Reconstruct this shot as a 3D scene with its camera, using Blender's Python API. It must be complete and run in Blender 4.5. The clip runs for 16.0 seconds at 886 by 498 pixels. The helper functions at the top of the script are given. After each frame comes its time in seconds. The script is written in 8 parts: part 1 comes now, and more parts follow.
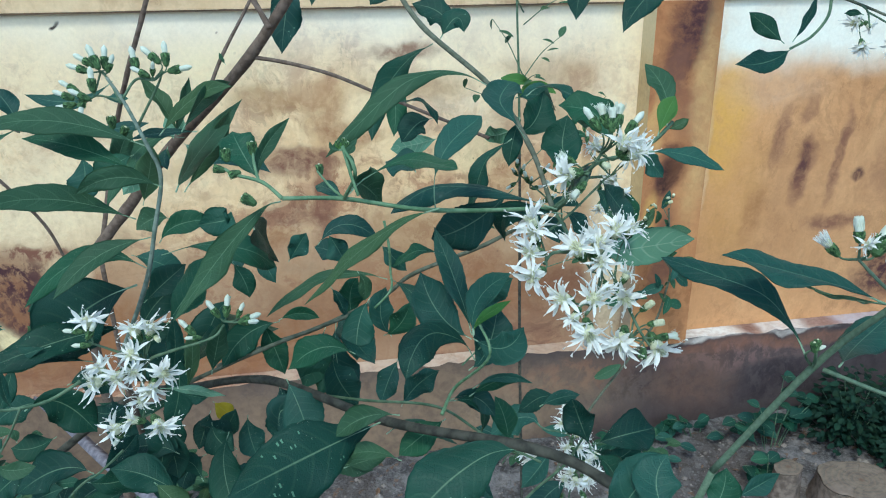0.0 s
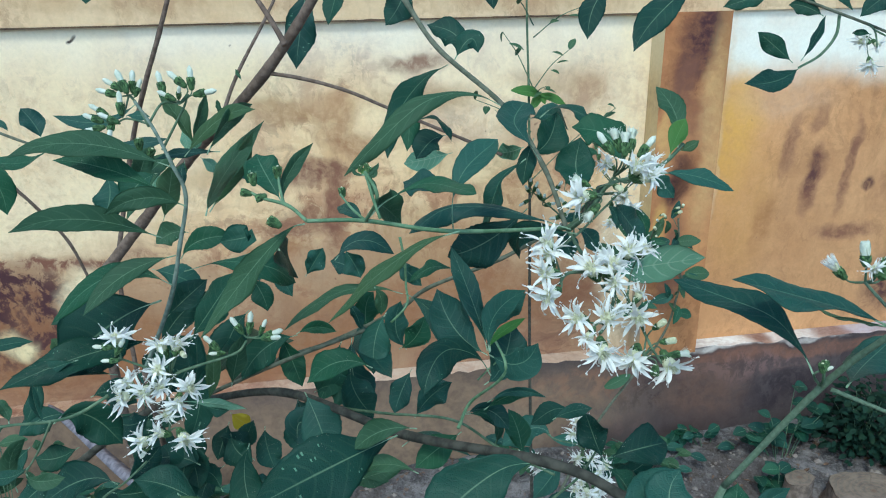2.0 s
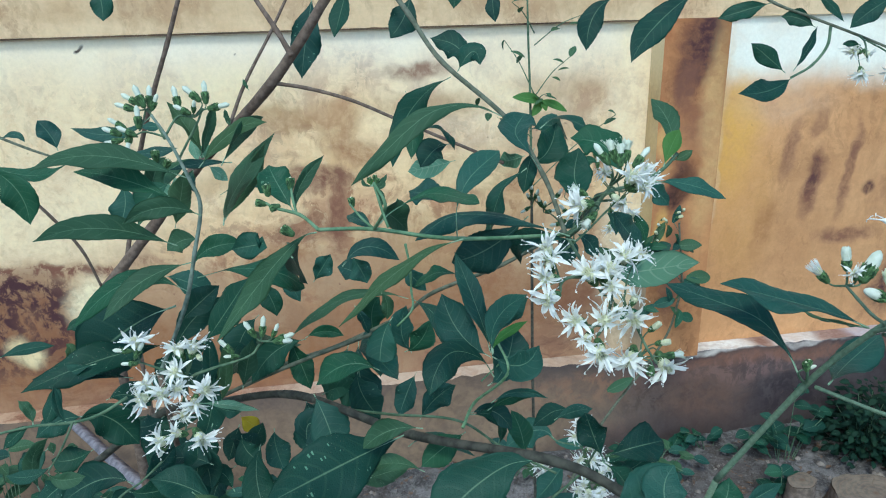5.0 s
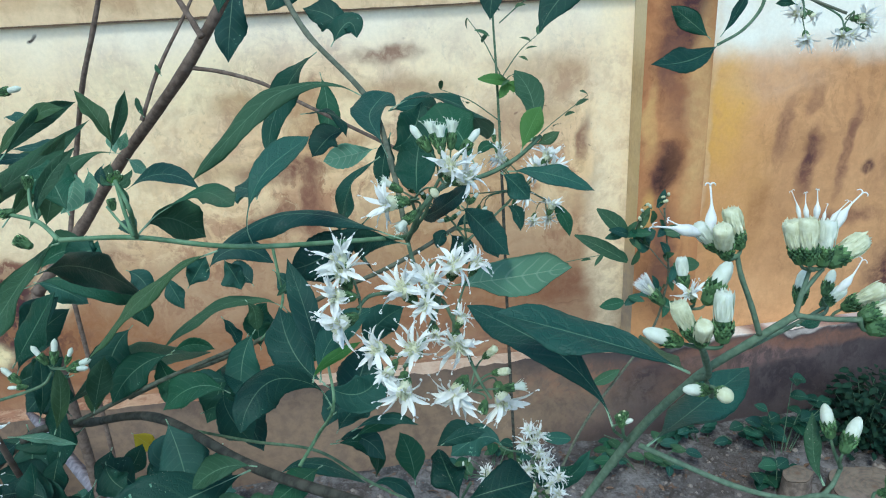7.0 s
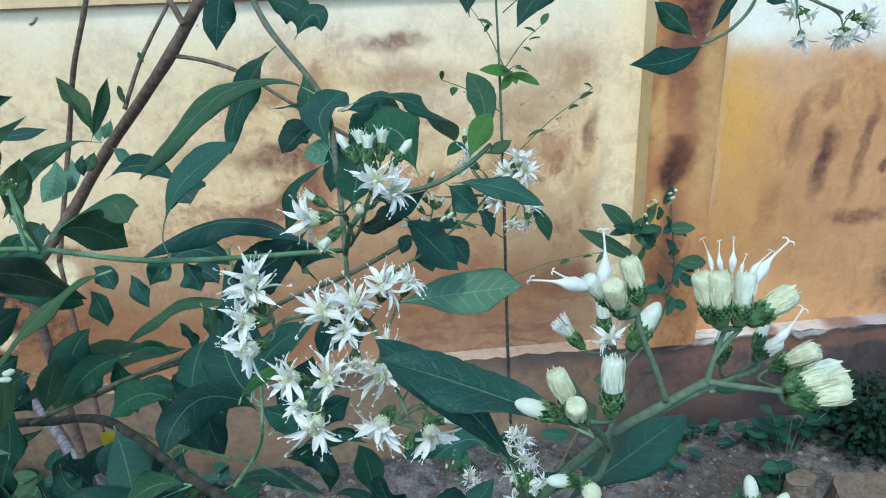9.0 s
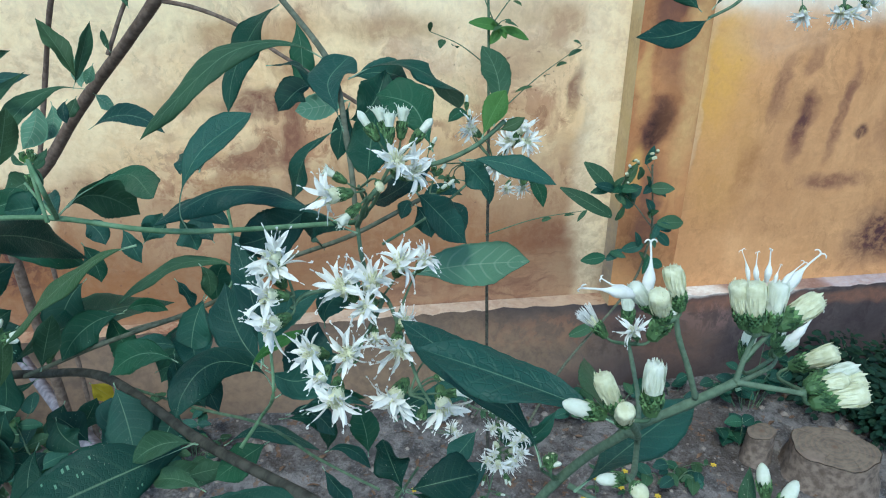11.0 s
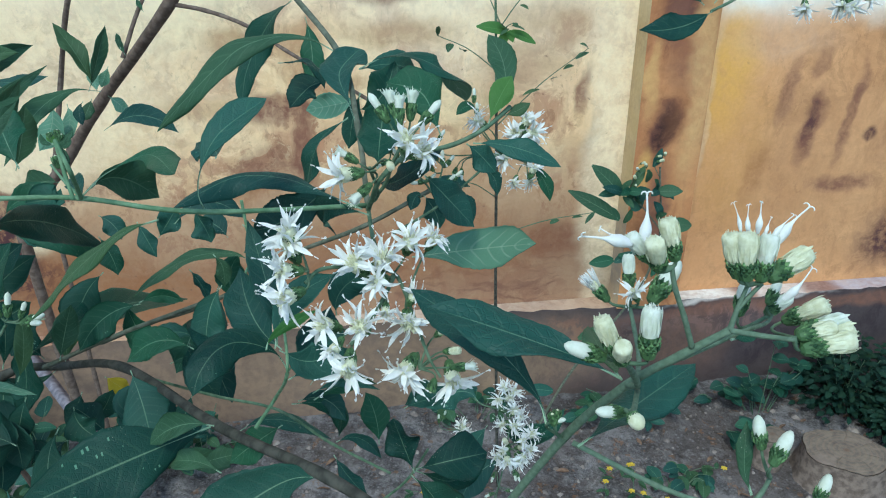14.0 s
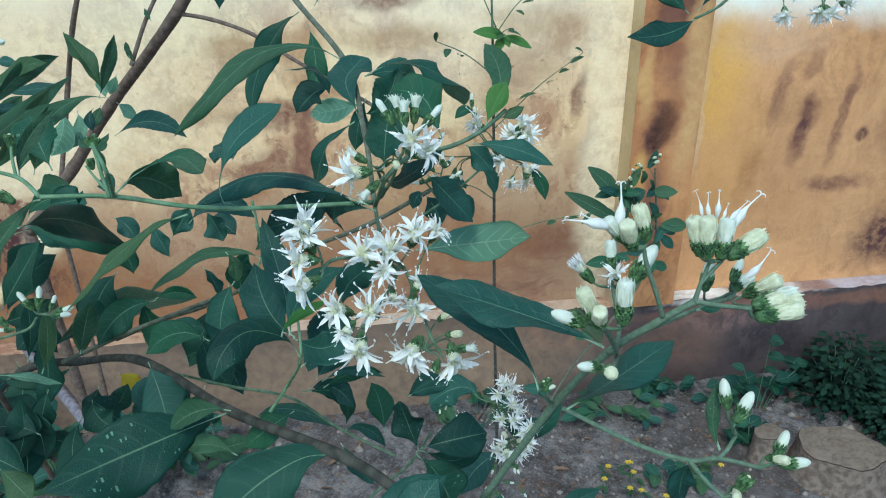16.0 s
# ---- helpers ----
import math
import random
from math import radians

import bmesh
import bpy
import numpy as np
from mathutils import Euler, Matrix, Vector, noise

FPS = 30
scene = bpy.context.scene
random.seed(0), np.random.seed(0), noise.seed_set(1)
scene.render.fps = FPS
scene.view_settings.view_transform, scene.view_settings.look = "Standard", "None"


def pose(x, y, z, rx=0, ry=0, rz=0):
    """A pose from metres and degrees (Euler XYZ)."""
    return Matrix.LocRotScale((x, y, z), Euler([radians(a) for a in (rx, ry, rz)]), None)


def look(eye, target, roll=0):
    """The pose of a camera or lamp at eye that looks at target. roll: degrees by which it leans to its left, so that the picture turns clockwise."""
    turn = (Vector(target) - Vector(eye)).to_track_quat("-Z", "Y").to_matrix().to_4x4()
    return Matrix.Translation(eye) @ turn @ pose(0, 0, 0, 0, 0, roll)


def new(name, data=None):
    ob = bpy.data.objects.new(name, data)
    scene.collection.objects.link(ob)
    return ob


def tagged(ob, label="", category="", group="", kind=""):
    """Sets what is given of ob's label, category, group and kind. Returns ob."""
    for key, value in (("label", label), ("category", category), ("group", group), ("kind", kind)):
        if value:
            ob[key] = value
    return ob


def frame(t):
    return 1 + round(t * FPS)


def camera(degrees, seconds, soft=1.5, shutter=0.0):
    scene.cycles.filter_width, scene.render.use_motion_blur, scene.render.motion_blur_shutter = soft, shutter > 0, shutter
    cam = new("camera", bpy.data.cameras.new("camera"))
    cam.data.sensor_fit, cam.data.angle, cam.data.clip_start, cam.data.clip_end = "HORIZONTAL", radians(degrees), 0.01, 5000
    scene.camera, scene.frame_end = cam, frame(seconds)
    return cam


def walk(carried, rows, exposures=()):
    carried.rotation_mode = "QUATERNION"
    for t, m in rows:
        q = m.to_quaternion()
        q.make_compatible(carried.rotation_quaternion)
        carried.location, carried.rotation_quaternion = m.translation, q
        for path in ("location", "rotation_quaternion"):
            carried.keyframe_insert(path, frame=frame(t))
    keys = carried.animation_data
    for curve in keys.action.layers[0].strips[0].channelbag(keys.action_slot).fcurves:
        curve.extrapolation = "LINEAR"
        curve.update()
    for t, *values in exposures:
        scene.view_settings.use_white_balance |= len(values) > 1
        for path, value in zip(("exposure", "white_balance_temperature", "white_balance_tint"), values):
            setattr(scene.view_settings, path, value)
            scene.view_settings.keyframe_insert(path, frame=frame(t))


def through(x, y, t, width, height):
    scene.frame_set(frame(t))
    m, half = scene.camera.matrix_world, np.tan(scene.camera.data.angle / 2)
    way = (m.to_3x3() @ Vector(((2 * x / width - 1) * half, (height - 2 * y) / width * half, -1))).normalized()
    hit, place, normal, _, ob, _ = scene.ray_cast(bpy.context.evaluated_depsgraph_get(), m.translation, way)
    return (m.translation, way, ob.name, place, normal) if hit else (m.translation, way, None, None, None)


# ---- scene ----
cam = camera(66.0, 16.0, 1.1)
PATH = [
    (0, (-0.0006, -0.0009, 1.1204), (0.0766, 0.4626, 0.9494), -1.03),
    (0.5, (-0.0034, -0.0018, 1.1232), (0.0732, 0.4625, 0.9541), -0.90),
    (1, (-0.0036, -0.0036, 1.1257), (0.0694, 0.4616, 0.9576), -1.30),
    (1.5, (-0.0051, -0.0036, 1.1261), (0.0665, 0.4618, 0.9581), -1.31),
    (2, (-0.0056, -0.0071, 1.1286), (0.0660, 0.4592, 0.9628), -1.27),
    (2.5, (-0.0061, -0.0131, 1.1313), (0.0657, 0.4541, 0.9682), -1.21),
    (3, (-0.0068, -0.0199, 1.1329), (0.0645, 0.4480, 0.9717), -1.25),
    (5.3, (-0.0085, -0.0199, 1.1341), (0.0614, 0.4477, 0.9716), -1.61),
    (5.5, (-0.0047, -0.0184, 1.1333), (0.0654, 0.4493, 0.9708), -1.55),
    (6, (0.0194, -0.0121, 1.1315), (0.0892, 0.4557, 0.9692), -2.27),
    (6.5, (0.0552, 0.0071, 1.1248), (0.1216, 0.4734, 0.9570), -2.80),
    (7, (0.0804, 0.0245, 1.1199), (0.1400, 0.4904, 0.9485), -2.97),
    (7.5, (0.1020, 0.0331, 1.1164), (0.1595, 0.4977, 0.9407), -2.64),
    (8, (0.1114, 0.0345, 1.1188), (0.1611, 0.5020, 0.9484), -2.60),
    (8.2, (0.1121, 0.0354, 1.1178), (0.1583, 0.5025, 0.9455), -2.64),
    (10.3, (0.1030, 0.0503, 1.1343), (0.1623, 0.5049, 0.9348), -0.43),
    (10.5, (0.0996, 0.0500, 1.1347), (0.1604, 0.5017, 0.9291), -0.02),
    (11, (0.0981, 0.0438, 1.1331), (0.1621, 0.4910, 0.9189), 0.18),
    (11.5, (0.0997, 0.0373, 1.1271), (0.1650, 0.4843, 0.9130), -0.13),
    (12, (0.0992, 0.0436, 1.1189), (0.1607, 0.4912, 0.9047), -0.05),
    (12.5, (0.0979, 0.0478, 1.1125), (0.1614, 0.4927, 0.8933), 0.01),
    (13, (0.0994, 0.0446, 1.1209), (0.1630, 0.4939, 0.9109), -0.15),
    (13.5, (0.0962, 0.0379, 1.1272), (0.1562, 0.4897, 0.9217), -0.16),
    (14, (0.0966, 0.0325, 1.1270), (0.1546, 0.4831, 0.9183), -0.40),
    (14.5, (0.0950, 0.0227, 1.1313), (0.1556, 0.4741, 0.9250), -0.47),
    (15, (0.0943, 0.0170, 1.1330), (0.1550, 0.4691, 0.9282), -0.76),
    (15.5, (0.0930, 0.0142, 1.1330), (0.1514, 0.4658, 0.9265), -0.70),
    (16, (0.0926, 0.0113, 1.1319), (0.1518, 0.4630, 0.9257), -0.79),
]
walk(cam, [(t, look(eye, target, roll)) for t, eye, target, roll in PATH], [(0, 0.73, 5700, -6.0), (16, 0.73, 5700, -6.0)])

# ---- light: open shade under a clear sky ----
world = bpy.data.worlds.new("sky")
scene.world = world
world.use_nodes = True
wn = world.node_tree
sky = wn.nodes.new("ShaderNodeTexSky")
sky.sky_type, sky.sun_disc = "NISHITA", False
sky.sun_elevation, sky.sun_rotation = radians(48), radians(200)
wn.links.new(sky.outputs[0], wn.nodes["Background"].inputs[0])
wn.nodes["Background"].inputs[1].default_value = 0.15
sun = new("sun", bpy.data.lights.new("sun", "SUN"))
sun.data.energy, sun.data.angle, sun.data.color = 1.2, radians(12), (1.0, 0.95, 0.87)
sun.matrix_world = look((-1.0, -2.0, 3.2), (0, 0, 0))


# ---- materials ----
def material(name, rough=0.6, spec=0.4):
    m = bpy.data.materials.new(name)
    m.use_nodes = True
    b = m.node_tree.nodes["Principled BSDF"]
    b.inputs["Roughness"].default_value = rough
    b.inputs["Specular IOR Level"].default_value = spec
    return m, m.node_tree, b


def node(nt, kind, **inputs):
    n = nt.nodes.new(kind)
    for key, v in inputs.items():
        sock = n.inputs[int(key[1:])] if key[0] == "i" and key[1:].isdigit() else n.inputs[key.replace("_", " ")]
        if hasattr(v, "is_output"):
            nt.links.new(v, sock)
        else:
            sock.default_value = v
    return n


def maths(nt, op, a, b=0.0, c=0.0, clamp=False):
    n = nt.nodes.new("ShaderNodeMath")
    n.operation, n.use_clamp = op, clamp
    for sock, v in zip(n.inputs, (a, b, c)):
        if hasattr(v, "is_output"):
            nt.links.new(v, sock)
        else:
            sock.default_value = v
    return n.outputs[0]


def mix(nt, fac, a, b):
    n = nt.nodes.new("ShaderNodeMix")
    n.data_type = "RGBA"
    for sock, v in ((n.inputs[0], fac), (n.inputs[6], a), (n.inputs[7], b)):
        if hasattr(v, "is_output"):
            nt.links.new(v, sock)
        else:
            sock.default_value = (*v, 1) if isinstance(v, tuple) else v
    return n.outputs[2]


def step(nt, x, lo, hi):
    n = nt.nodes.new("ShaderNodeMapRange")
    n.interpolation_type = "SMOOTHSTEP"
    nt.links.new(x, n.inputs[0])
    n.inputs[1].default_value, n.inputs[2].default_value = lo, hi
    return n.outputs[0]


def noise_of(nt, vec, scale, detail=4.0, rough=0.55, distort=0.0):
    n = node(nt, "ShaderNodeTexNoise", Vector=vec, Scale=scale, Detail=detail, Roughness=rough, Distortion=distort)
    return n.outputs[0]


def bump(nt, bsdf, height, strength, dist):
    n = node(nt, "ShaderNodeBump", Strength=strength, Distance=dist, Height=height)
    nt.links.new(n.outputs[0], bsdf.inputs["Normal"])


def coords(nt, which="Object"):
    return nt.nodes.new("ShaderNodeTexCoord").outputs[which]


def world_place(nt):
    return nt.nodes.new("ShaderNodeNewGeometry").outputs["Position"]


def leafy(name, deep, pale, vein, through=0.18, rough=0.42, lean=(0.034, 0.075, 0.03), web=0.07, crumb=(0.5, 0.48, 0.38)):
    """A leaf blade: midrib and side veins by the blade's own map, blotches and pale specks over it."""
    m, nt, b = material(name, rough, 0.22)
    uv = coords(nt, "UV")
    xyz = node(nt, "ShaderNodeSeparateXYZ", Vector=uv)
    across = maths(nt, "MULTIPLY", maths(nt, "ABSOLUTE", maths(nt, "SUBTRACT", xyz.outputs[0], 0.5)), 2.0)
    along = xyz.outputs[1]
    phase = maths(nt, "FRACT", maths(nt, "MULTIPLY", maths(nt, "SUBTRACT", along, maths(nt, "MULTIPLY", maths(nt, "POWER", across, 1.4), 0.16)), 9.0))
    off = maths(nt, "ABSOLUTE", maths(nt, "SUBTRACT", phase, 0.5))
    side = maths(nt, "SUBTRACT", 1.0, step(nt, off, 0.03, 0.12))
    side = maths(nt, "MULTIPLY", side, maths(nt, "SUBTRACT", 1.0, step(nt, across, 0.55, 0.95)))
    mid = maths(nt, "MULTIPLY", maths(nt, "SUBTRACT", 1.0, step(nt, across, 0.008, 0.04)), maths(nt, "MULTIPLY_ADD", along, -0.65, 1.0))
    pos = world_place(nt)
    blotch = noise_of(nt, pos, 38.0, 6.0, 0.65)
    fine = noise_of(nt, pos, 420.0, 3.0)
    rnd = nt.nodes.new("ShaderNodeObjectInfo").outputs["Random"]
    tone = maths(nt, "MULTIPLY_ADD", rnd, 0.5, maths(nt, "MULTIPLY", blotch, 0.75))
    col = mix(nt, step(nt, tone, 0.25, 0.95), deep, pale)
    odd = maths(nt, "FRACT", maths(nt, "MULTIPLY", rnd, 7.3))
    col = mix(nt, maths(nt, "MULTIPLY", step(nt, odd, 0.5, 0.95), 0.8), col, lean)
    col = mix(nt, maths(nt, "MULTIPLY", side, web), col, vein)
    col = mix(nt, maths(nt, "MULTIPLY", mid, 0.85), col, vein)
    cells = node(nt, "ShaderNodeTexVoronoi", Vector=pos, Scale=1150.0)
    patch = step(nt, noise_of(nt, pos, 26.0, 2.0), 0.53, 0.66)
    speck = maths(nt, "MULTIPLY", maths(nt, "SUBTRACT", 1.0, step(nt, cells.outputs[0], 0.08, 0.2)), patch)
    speck = maths(nt, "MULTIPLY", speck, step(nt, noise_of(nt, pos, 260.0, 2.0), 0.5, 0.6))
    col = mix(nt, maths(nt, "MULTIPLY", speck, 0.75), col, crumb)
    nt.links.new(col, b.inputs["Base Color"])
    nt.links.new(maths(nt, "MULTIPLY_ADD", blotch, 0.3, rough - 0.04), b.inputs["Roughness"])
    height = maths(nt, "ADD", maths(nt, "MULTIPLY", side, -0.06 - 2.0 * web), maths(nt, "ADD", maths(nt, "MULTIPLY", fine, 0.35), maths(nt, "MULTIPLY", blotch, 0.8)))
    net = node(nt, "ShaderNodeTexVoronoi", Vector=pos, Scale=520.0)
    net.feature = "DISTANCE_TO_EDGE"
    height = maths(nt, "ADD", height, maths(nt, "MULTIPLY", step(nt, net.outputs[0], 0.0, 0.14), 0.3))
    bump(nt, b, height, 0.42, 0.0009)
    glow = node(nt, "ShaderNodeBsdfTranslucent", Color=mix(nt, 0.5, col, pale))
    both = node(nt, "ShaderNodeMixShader", i0=through, i1=b.outputs[0], i2=glow.outputs[0])
    nt.links.new(both.outputs[0], nt.nodes["Material Output"].inputs[0])
    return m


def soft(name, col, other, scale, rough=0.55, through=0.0, streak=0.0, relief=0.3):
    """A small organic surface with a two-tone mottle and a fine relief."""
    m, nt, b = material(name, rough, 0.3)
    pos = coords(nt, "Object") if streak else world_place(nt)
    if streak:
        pos = node(nt, "ShaderNodeVectorMath", i0=pos, i1=(1.0, 1.0, streak))
        pos.operation = "MULTIPLY"
        pos = pos.outputs[0]
    a = noise_of(nt, pos, scale, 4.0)
    c = mix(nt, step(nt, a, 0.32, 0.68), col, other)
    nt.links.new(c, b.inputs["Base Color"])
    bump(nt, b, a, relief, 0.0006)
    if through:
        glow = node(nt, "ShaderNodeBsdfTranslucent", Color=c)
        both = node(nt, "ShaderNodeMixShader", i0=through, i1=b.outputs[0], i2=glow.outputs[0])
        nt.links.new(both.outputs[0], nt.nodes["Material Output"].inputs[0])
    return m


LEAF = leafy("leaf_green", (0.012, 0.05, 0.042), (0.03, 0.1, 0.072), (0.2, 0.32, 0.2), rough=0.4, lean=(0.02, 0.085, 0.036))
# Darker copy of LEAF: dark leaves, and shade painted on rear and backlit ones.
LEAF_DARK_SHADED = leafy("leaf_dark_shaded", (0.008, 0.04, 0.03), (0.018, 0.07, 0.046), (0.19, 0.3, 0.18), rough=0.42, lean=(0.012, 0.056, 0.03), web=0.05)
LEAF_MID = leafy("leaf_mid", (0.028, 0.074, 0.038), (0.052, 0.118, 0.06), (0.2, 0.3, 0.18), 0.2, lean=(0.05, 0.1, 0.04), web=0.1)
LEAF_YOUNG = leafy("leaf_young", (0.05, 0.15, 0.035), (0.09, 0.21, 0.05), (0.2, 0.35, 0.13), 0.3, lean=(0.08, 0.2, 0.05))
LEAF_UNDER = leafy("leaf_under", (0.115, 0.24, 0.155), (0.165, 0.31, 0.205), (0.4, 0.52, 0.4), 0.2, 0.6, lean=(0.09, 0.2, 0.11), web=0.32, crumb=(0.55, 0.5, 0.34))
LEAF_YELLOW = leafy("leaf_yellow", (0.42, 0.33, 0.02), (0.55, 0.44, 0.04), (0.5, 0.45, 0.15), 0.3, lean=(0.3, 0.3, 0.03))
# Near-black bush green: the shade among the bush leaves is put into it.
LEAF_DEEP_SHADE = leafy("leaf_deep_shade", (0.006, 0.025, 0.016), (0.01, 0.038, 0.021), (0.02, 0.05, 0.025), 0.1, 0.62, lean=(0.008, 0.026, 0.01), web=0.02)
RIB = soft("leaf_rib", (0.2, 0.32, 0.2), (0.3, 0.42, 0.29), 120.0)
PALE_STEM = soft("pale_stem", (0.11, 0.15, 0.12), (0.2, 0.25, 0.21), 260.0, 0.85, relief=0.6)
YOUNG_STEM = soft("young_stem", (0.08, 0.16, 0.08), (0.16, 0.26, 0.15), 220.0, 0.7, relief=0.5)
FRONT_STEM = soft("downy_stem", (0.085, 0.13, 0.085), (0.125, 0.182, 0.122), 700.0, 0.85, relief=0.35)
ARCH_BARK = soft("dark_bark", (0.024, 0.025, 0.02), (0.07, 0.068, 0.055), 150.0, 0.85, relief=0.9)
GREEN_STEM = soft("green_stem", (0.055, 0.105, 0.06), (0.12, 0.18, 0.11), 220.0, 0.75, relief=0.5)
STEM = soft("grey_stem", (0.075, 0.088, 0.06), (0.14, 0.15, 0.11), 180.0, 0.85, relief=0.5)
BARK = soft("bark", (0.095, 0.066, 0.05), (0.17, 0.125, 0.1), 140.0, 0.85, relief=0.4)
PETAL = soft("petal_white", (0.88, 0.885, 0.86), (0.79, 0.8, 0.755), 500.0, 0.6, 0.25)
CREAM = soft("pappus_cream", (0.6, 0.61, 0.4), (0.74, 0.76, 0.57), 700.0, 0.75, 0.2)
CLOSED = soft("closed_white", (0.74, 0.78, 0.69), (0.62, 0.67, 0.55), 420.0, 0.6, 0.2)
SCALE = soft("calyx_green", (0.03, 0.08, 0.03), (0.07, 0.14, 0.055), 900.0, 0.6)
_nt = SCALE.node_tree
_rnd = _nt.nodes.new("ShaderNodeNewGeometry").outputs["Random Per Island"]
_nt.links.new(mix(_nt, maths(_nt, "POWER", _rnd, 1.7), (0.01, 0.038, 0.014), (0.15, 0.27, 0.105)), _nt.nodes["Principled BSDF"].inputs["Base Color"])


# ---- building parts ----
PLACE = {}


def mesh_of(bm, name, mats, smooth=True):
    me = bpy.data.meshes.new(name)
    bm.to_mesh(me)
    bm.free()
    for m in mats:
        me.materials.append(m)
    if smooth:
        me.shade_smooth()
    return me


def attach(name, me, parent, at, label=""):
    """Link a mesh as a part of parent, its own origin at the world place at."""
    ob = new(name, me)
    ob.parent = parent
    ob.location = Vector(at) - PLACE.get(parent.name, Vector())
    PLACE[ob.name] = Vector(at)
    if label:
        ob["label"] = label
    return ob


def smooth_line(pts, steps):
    """Catmull-Rom through a few bends."""
    p = [Vector(q) for q in pts]
    p = [p[0] * 2 - p[1]] + p + [p[-1] * 2 - p[-2]]
    out = []
    for i in range(1, len(p) - 2):
        a, b, c, d = p[i - 1 : i + 3]
        for k in range(steps):
            t = k / steps
            out.append(0.5 * (2 * b + (c - a) * t + (2 * a - 5 * b + 4 * c - d) * t * t + (3 * b - a - 3 * c + d) * t**3))
    return out + [p[-2]]


def tube(bm, line, radius, sides=8, mat=0, lumps=0.0):
    """A tube along a line; radius is a function of 0..1."""
    rings = []
    n = len(line) - 1
    up = Vector((0.3, 0.2, 1)).normalized()
    for i, p in enumerate(line):
        t = (line[min(i + 1, n)] - line[max(i - 1, 0)]).normalized()
        a = t.cross(up)
        a = a.normalized() if a.length > 1e-4 else t.orthogonal().normalized()
        b = t.cross(a)
        r = radius(i / n)
        ring = []
        for k in range(sides):
            w = 2 * math.pi * k / sides
            rr = r * (1 + lumps * noise.noise((p + a * math.cos(w) * r + b * math.sin(w) * r) * 90))
            ring.append(bm.verts.new(p + (a * math.cos(w) + b * math.sin(w)) * rr))
        rings.append(ring)
    for q, r in zip(rings, rings[1:]):
        for k in range(sides):
            f = bm.faces.new((q[k], q[(k + 1) % sides], r[(k + 1) % sides], r[k]))
            f.material_index = mat
    for ring in (rings[0][::-1], rings[-1]):
        bm.faces.new(ring).material_index = mat


def stem(parent, name, r0, r1, mat, pts, label=""):
    """A tapering stem with slight swellings at its bends."""
    base = Vector(pts[0])
    line = [p - base for p in smooth_line(pts, 18 if r0 > 0.0019 else 8)]
    knots = len(pts) - 1
    bm = bmesh.new()

    def radius(s):
        k = abs(s * knots - round(s * knots))
        return (r0 + (r1 - r0) * s) * (1 + 0.1 * math.exp(-((k / 0.12) ** 2)))

    tube(bm, line, radius, 10 if r0 > 0.003 else 8, 0, 0.08 if mat == BARK else 0.04)
    return attach(name, mesh_of(bm, name, [mat]), parent, base, label)


LEAVES = random.Random(5)


def even(line, n):
    """The same line in n equal lengths."""
    run = [0.0]
    for a, b in zip(line, line[1:]):
        run.append(run[-1] + (b - a).length)
    out, k = [], 0
    for i in range(n + 1):
        d = run[-1] * i / n
        while k < len(run) - 2 and run[k + 1] < d:
            k += 1
        f = (d - run[k]) / max(1e-9, run[k + 1] - run[k])
        out.append(line[k].lerp(line[k + 1], min(1.0, f)))
    return out


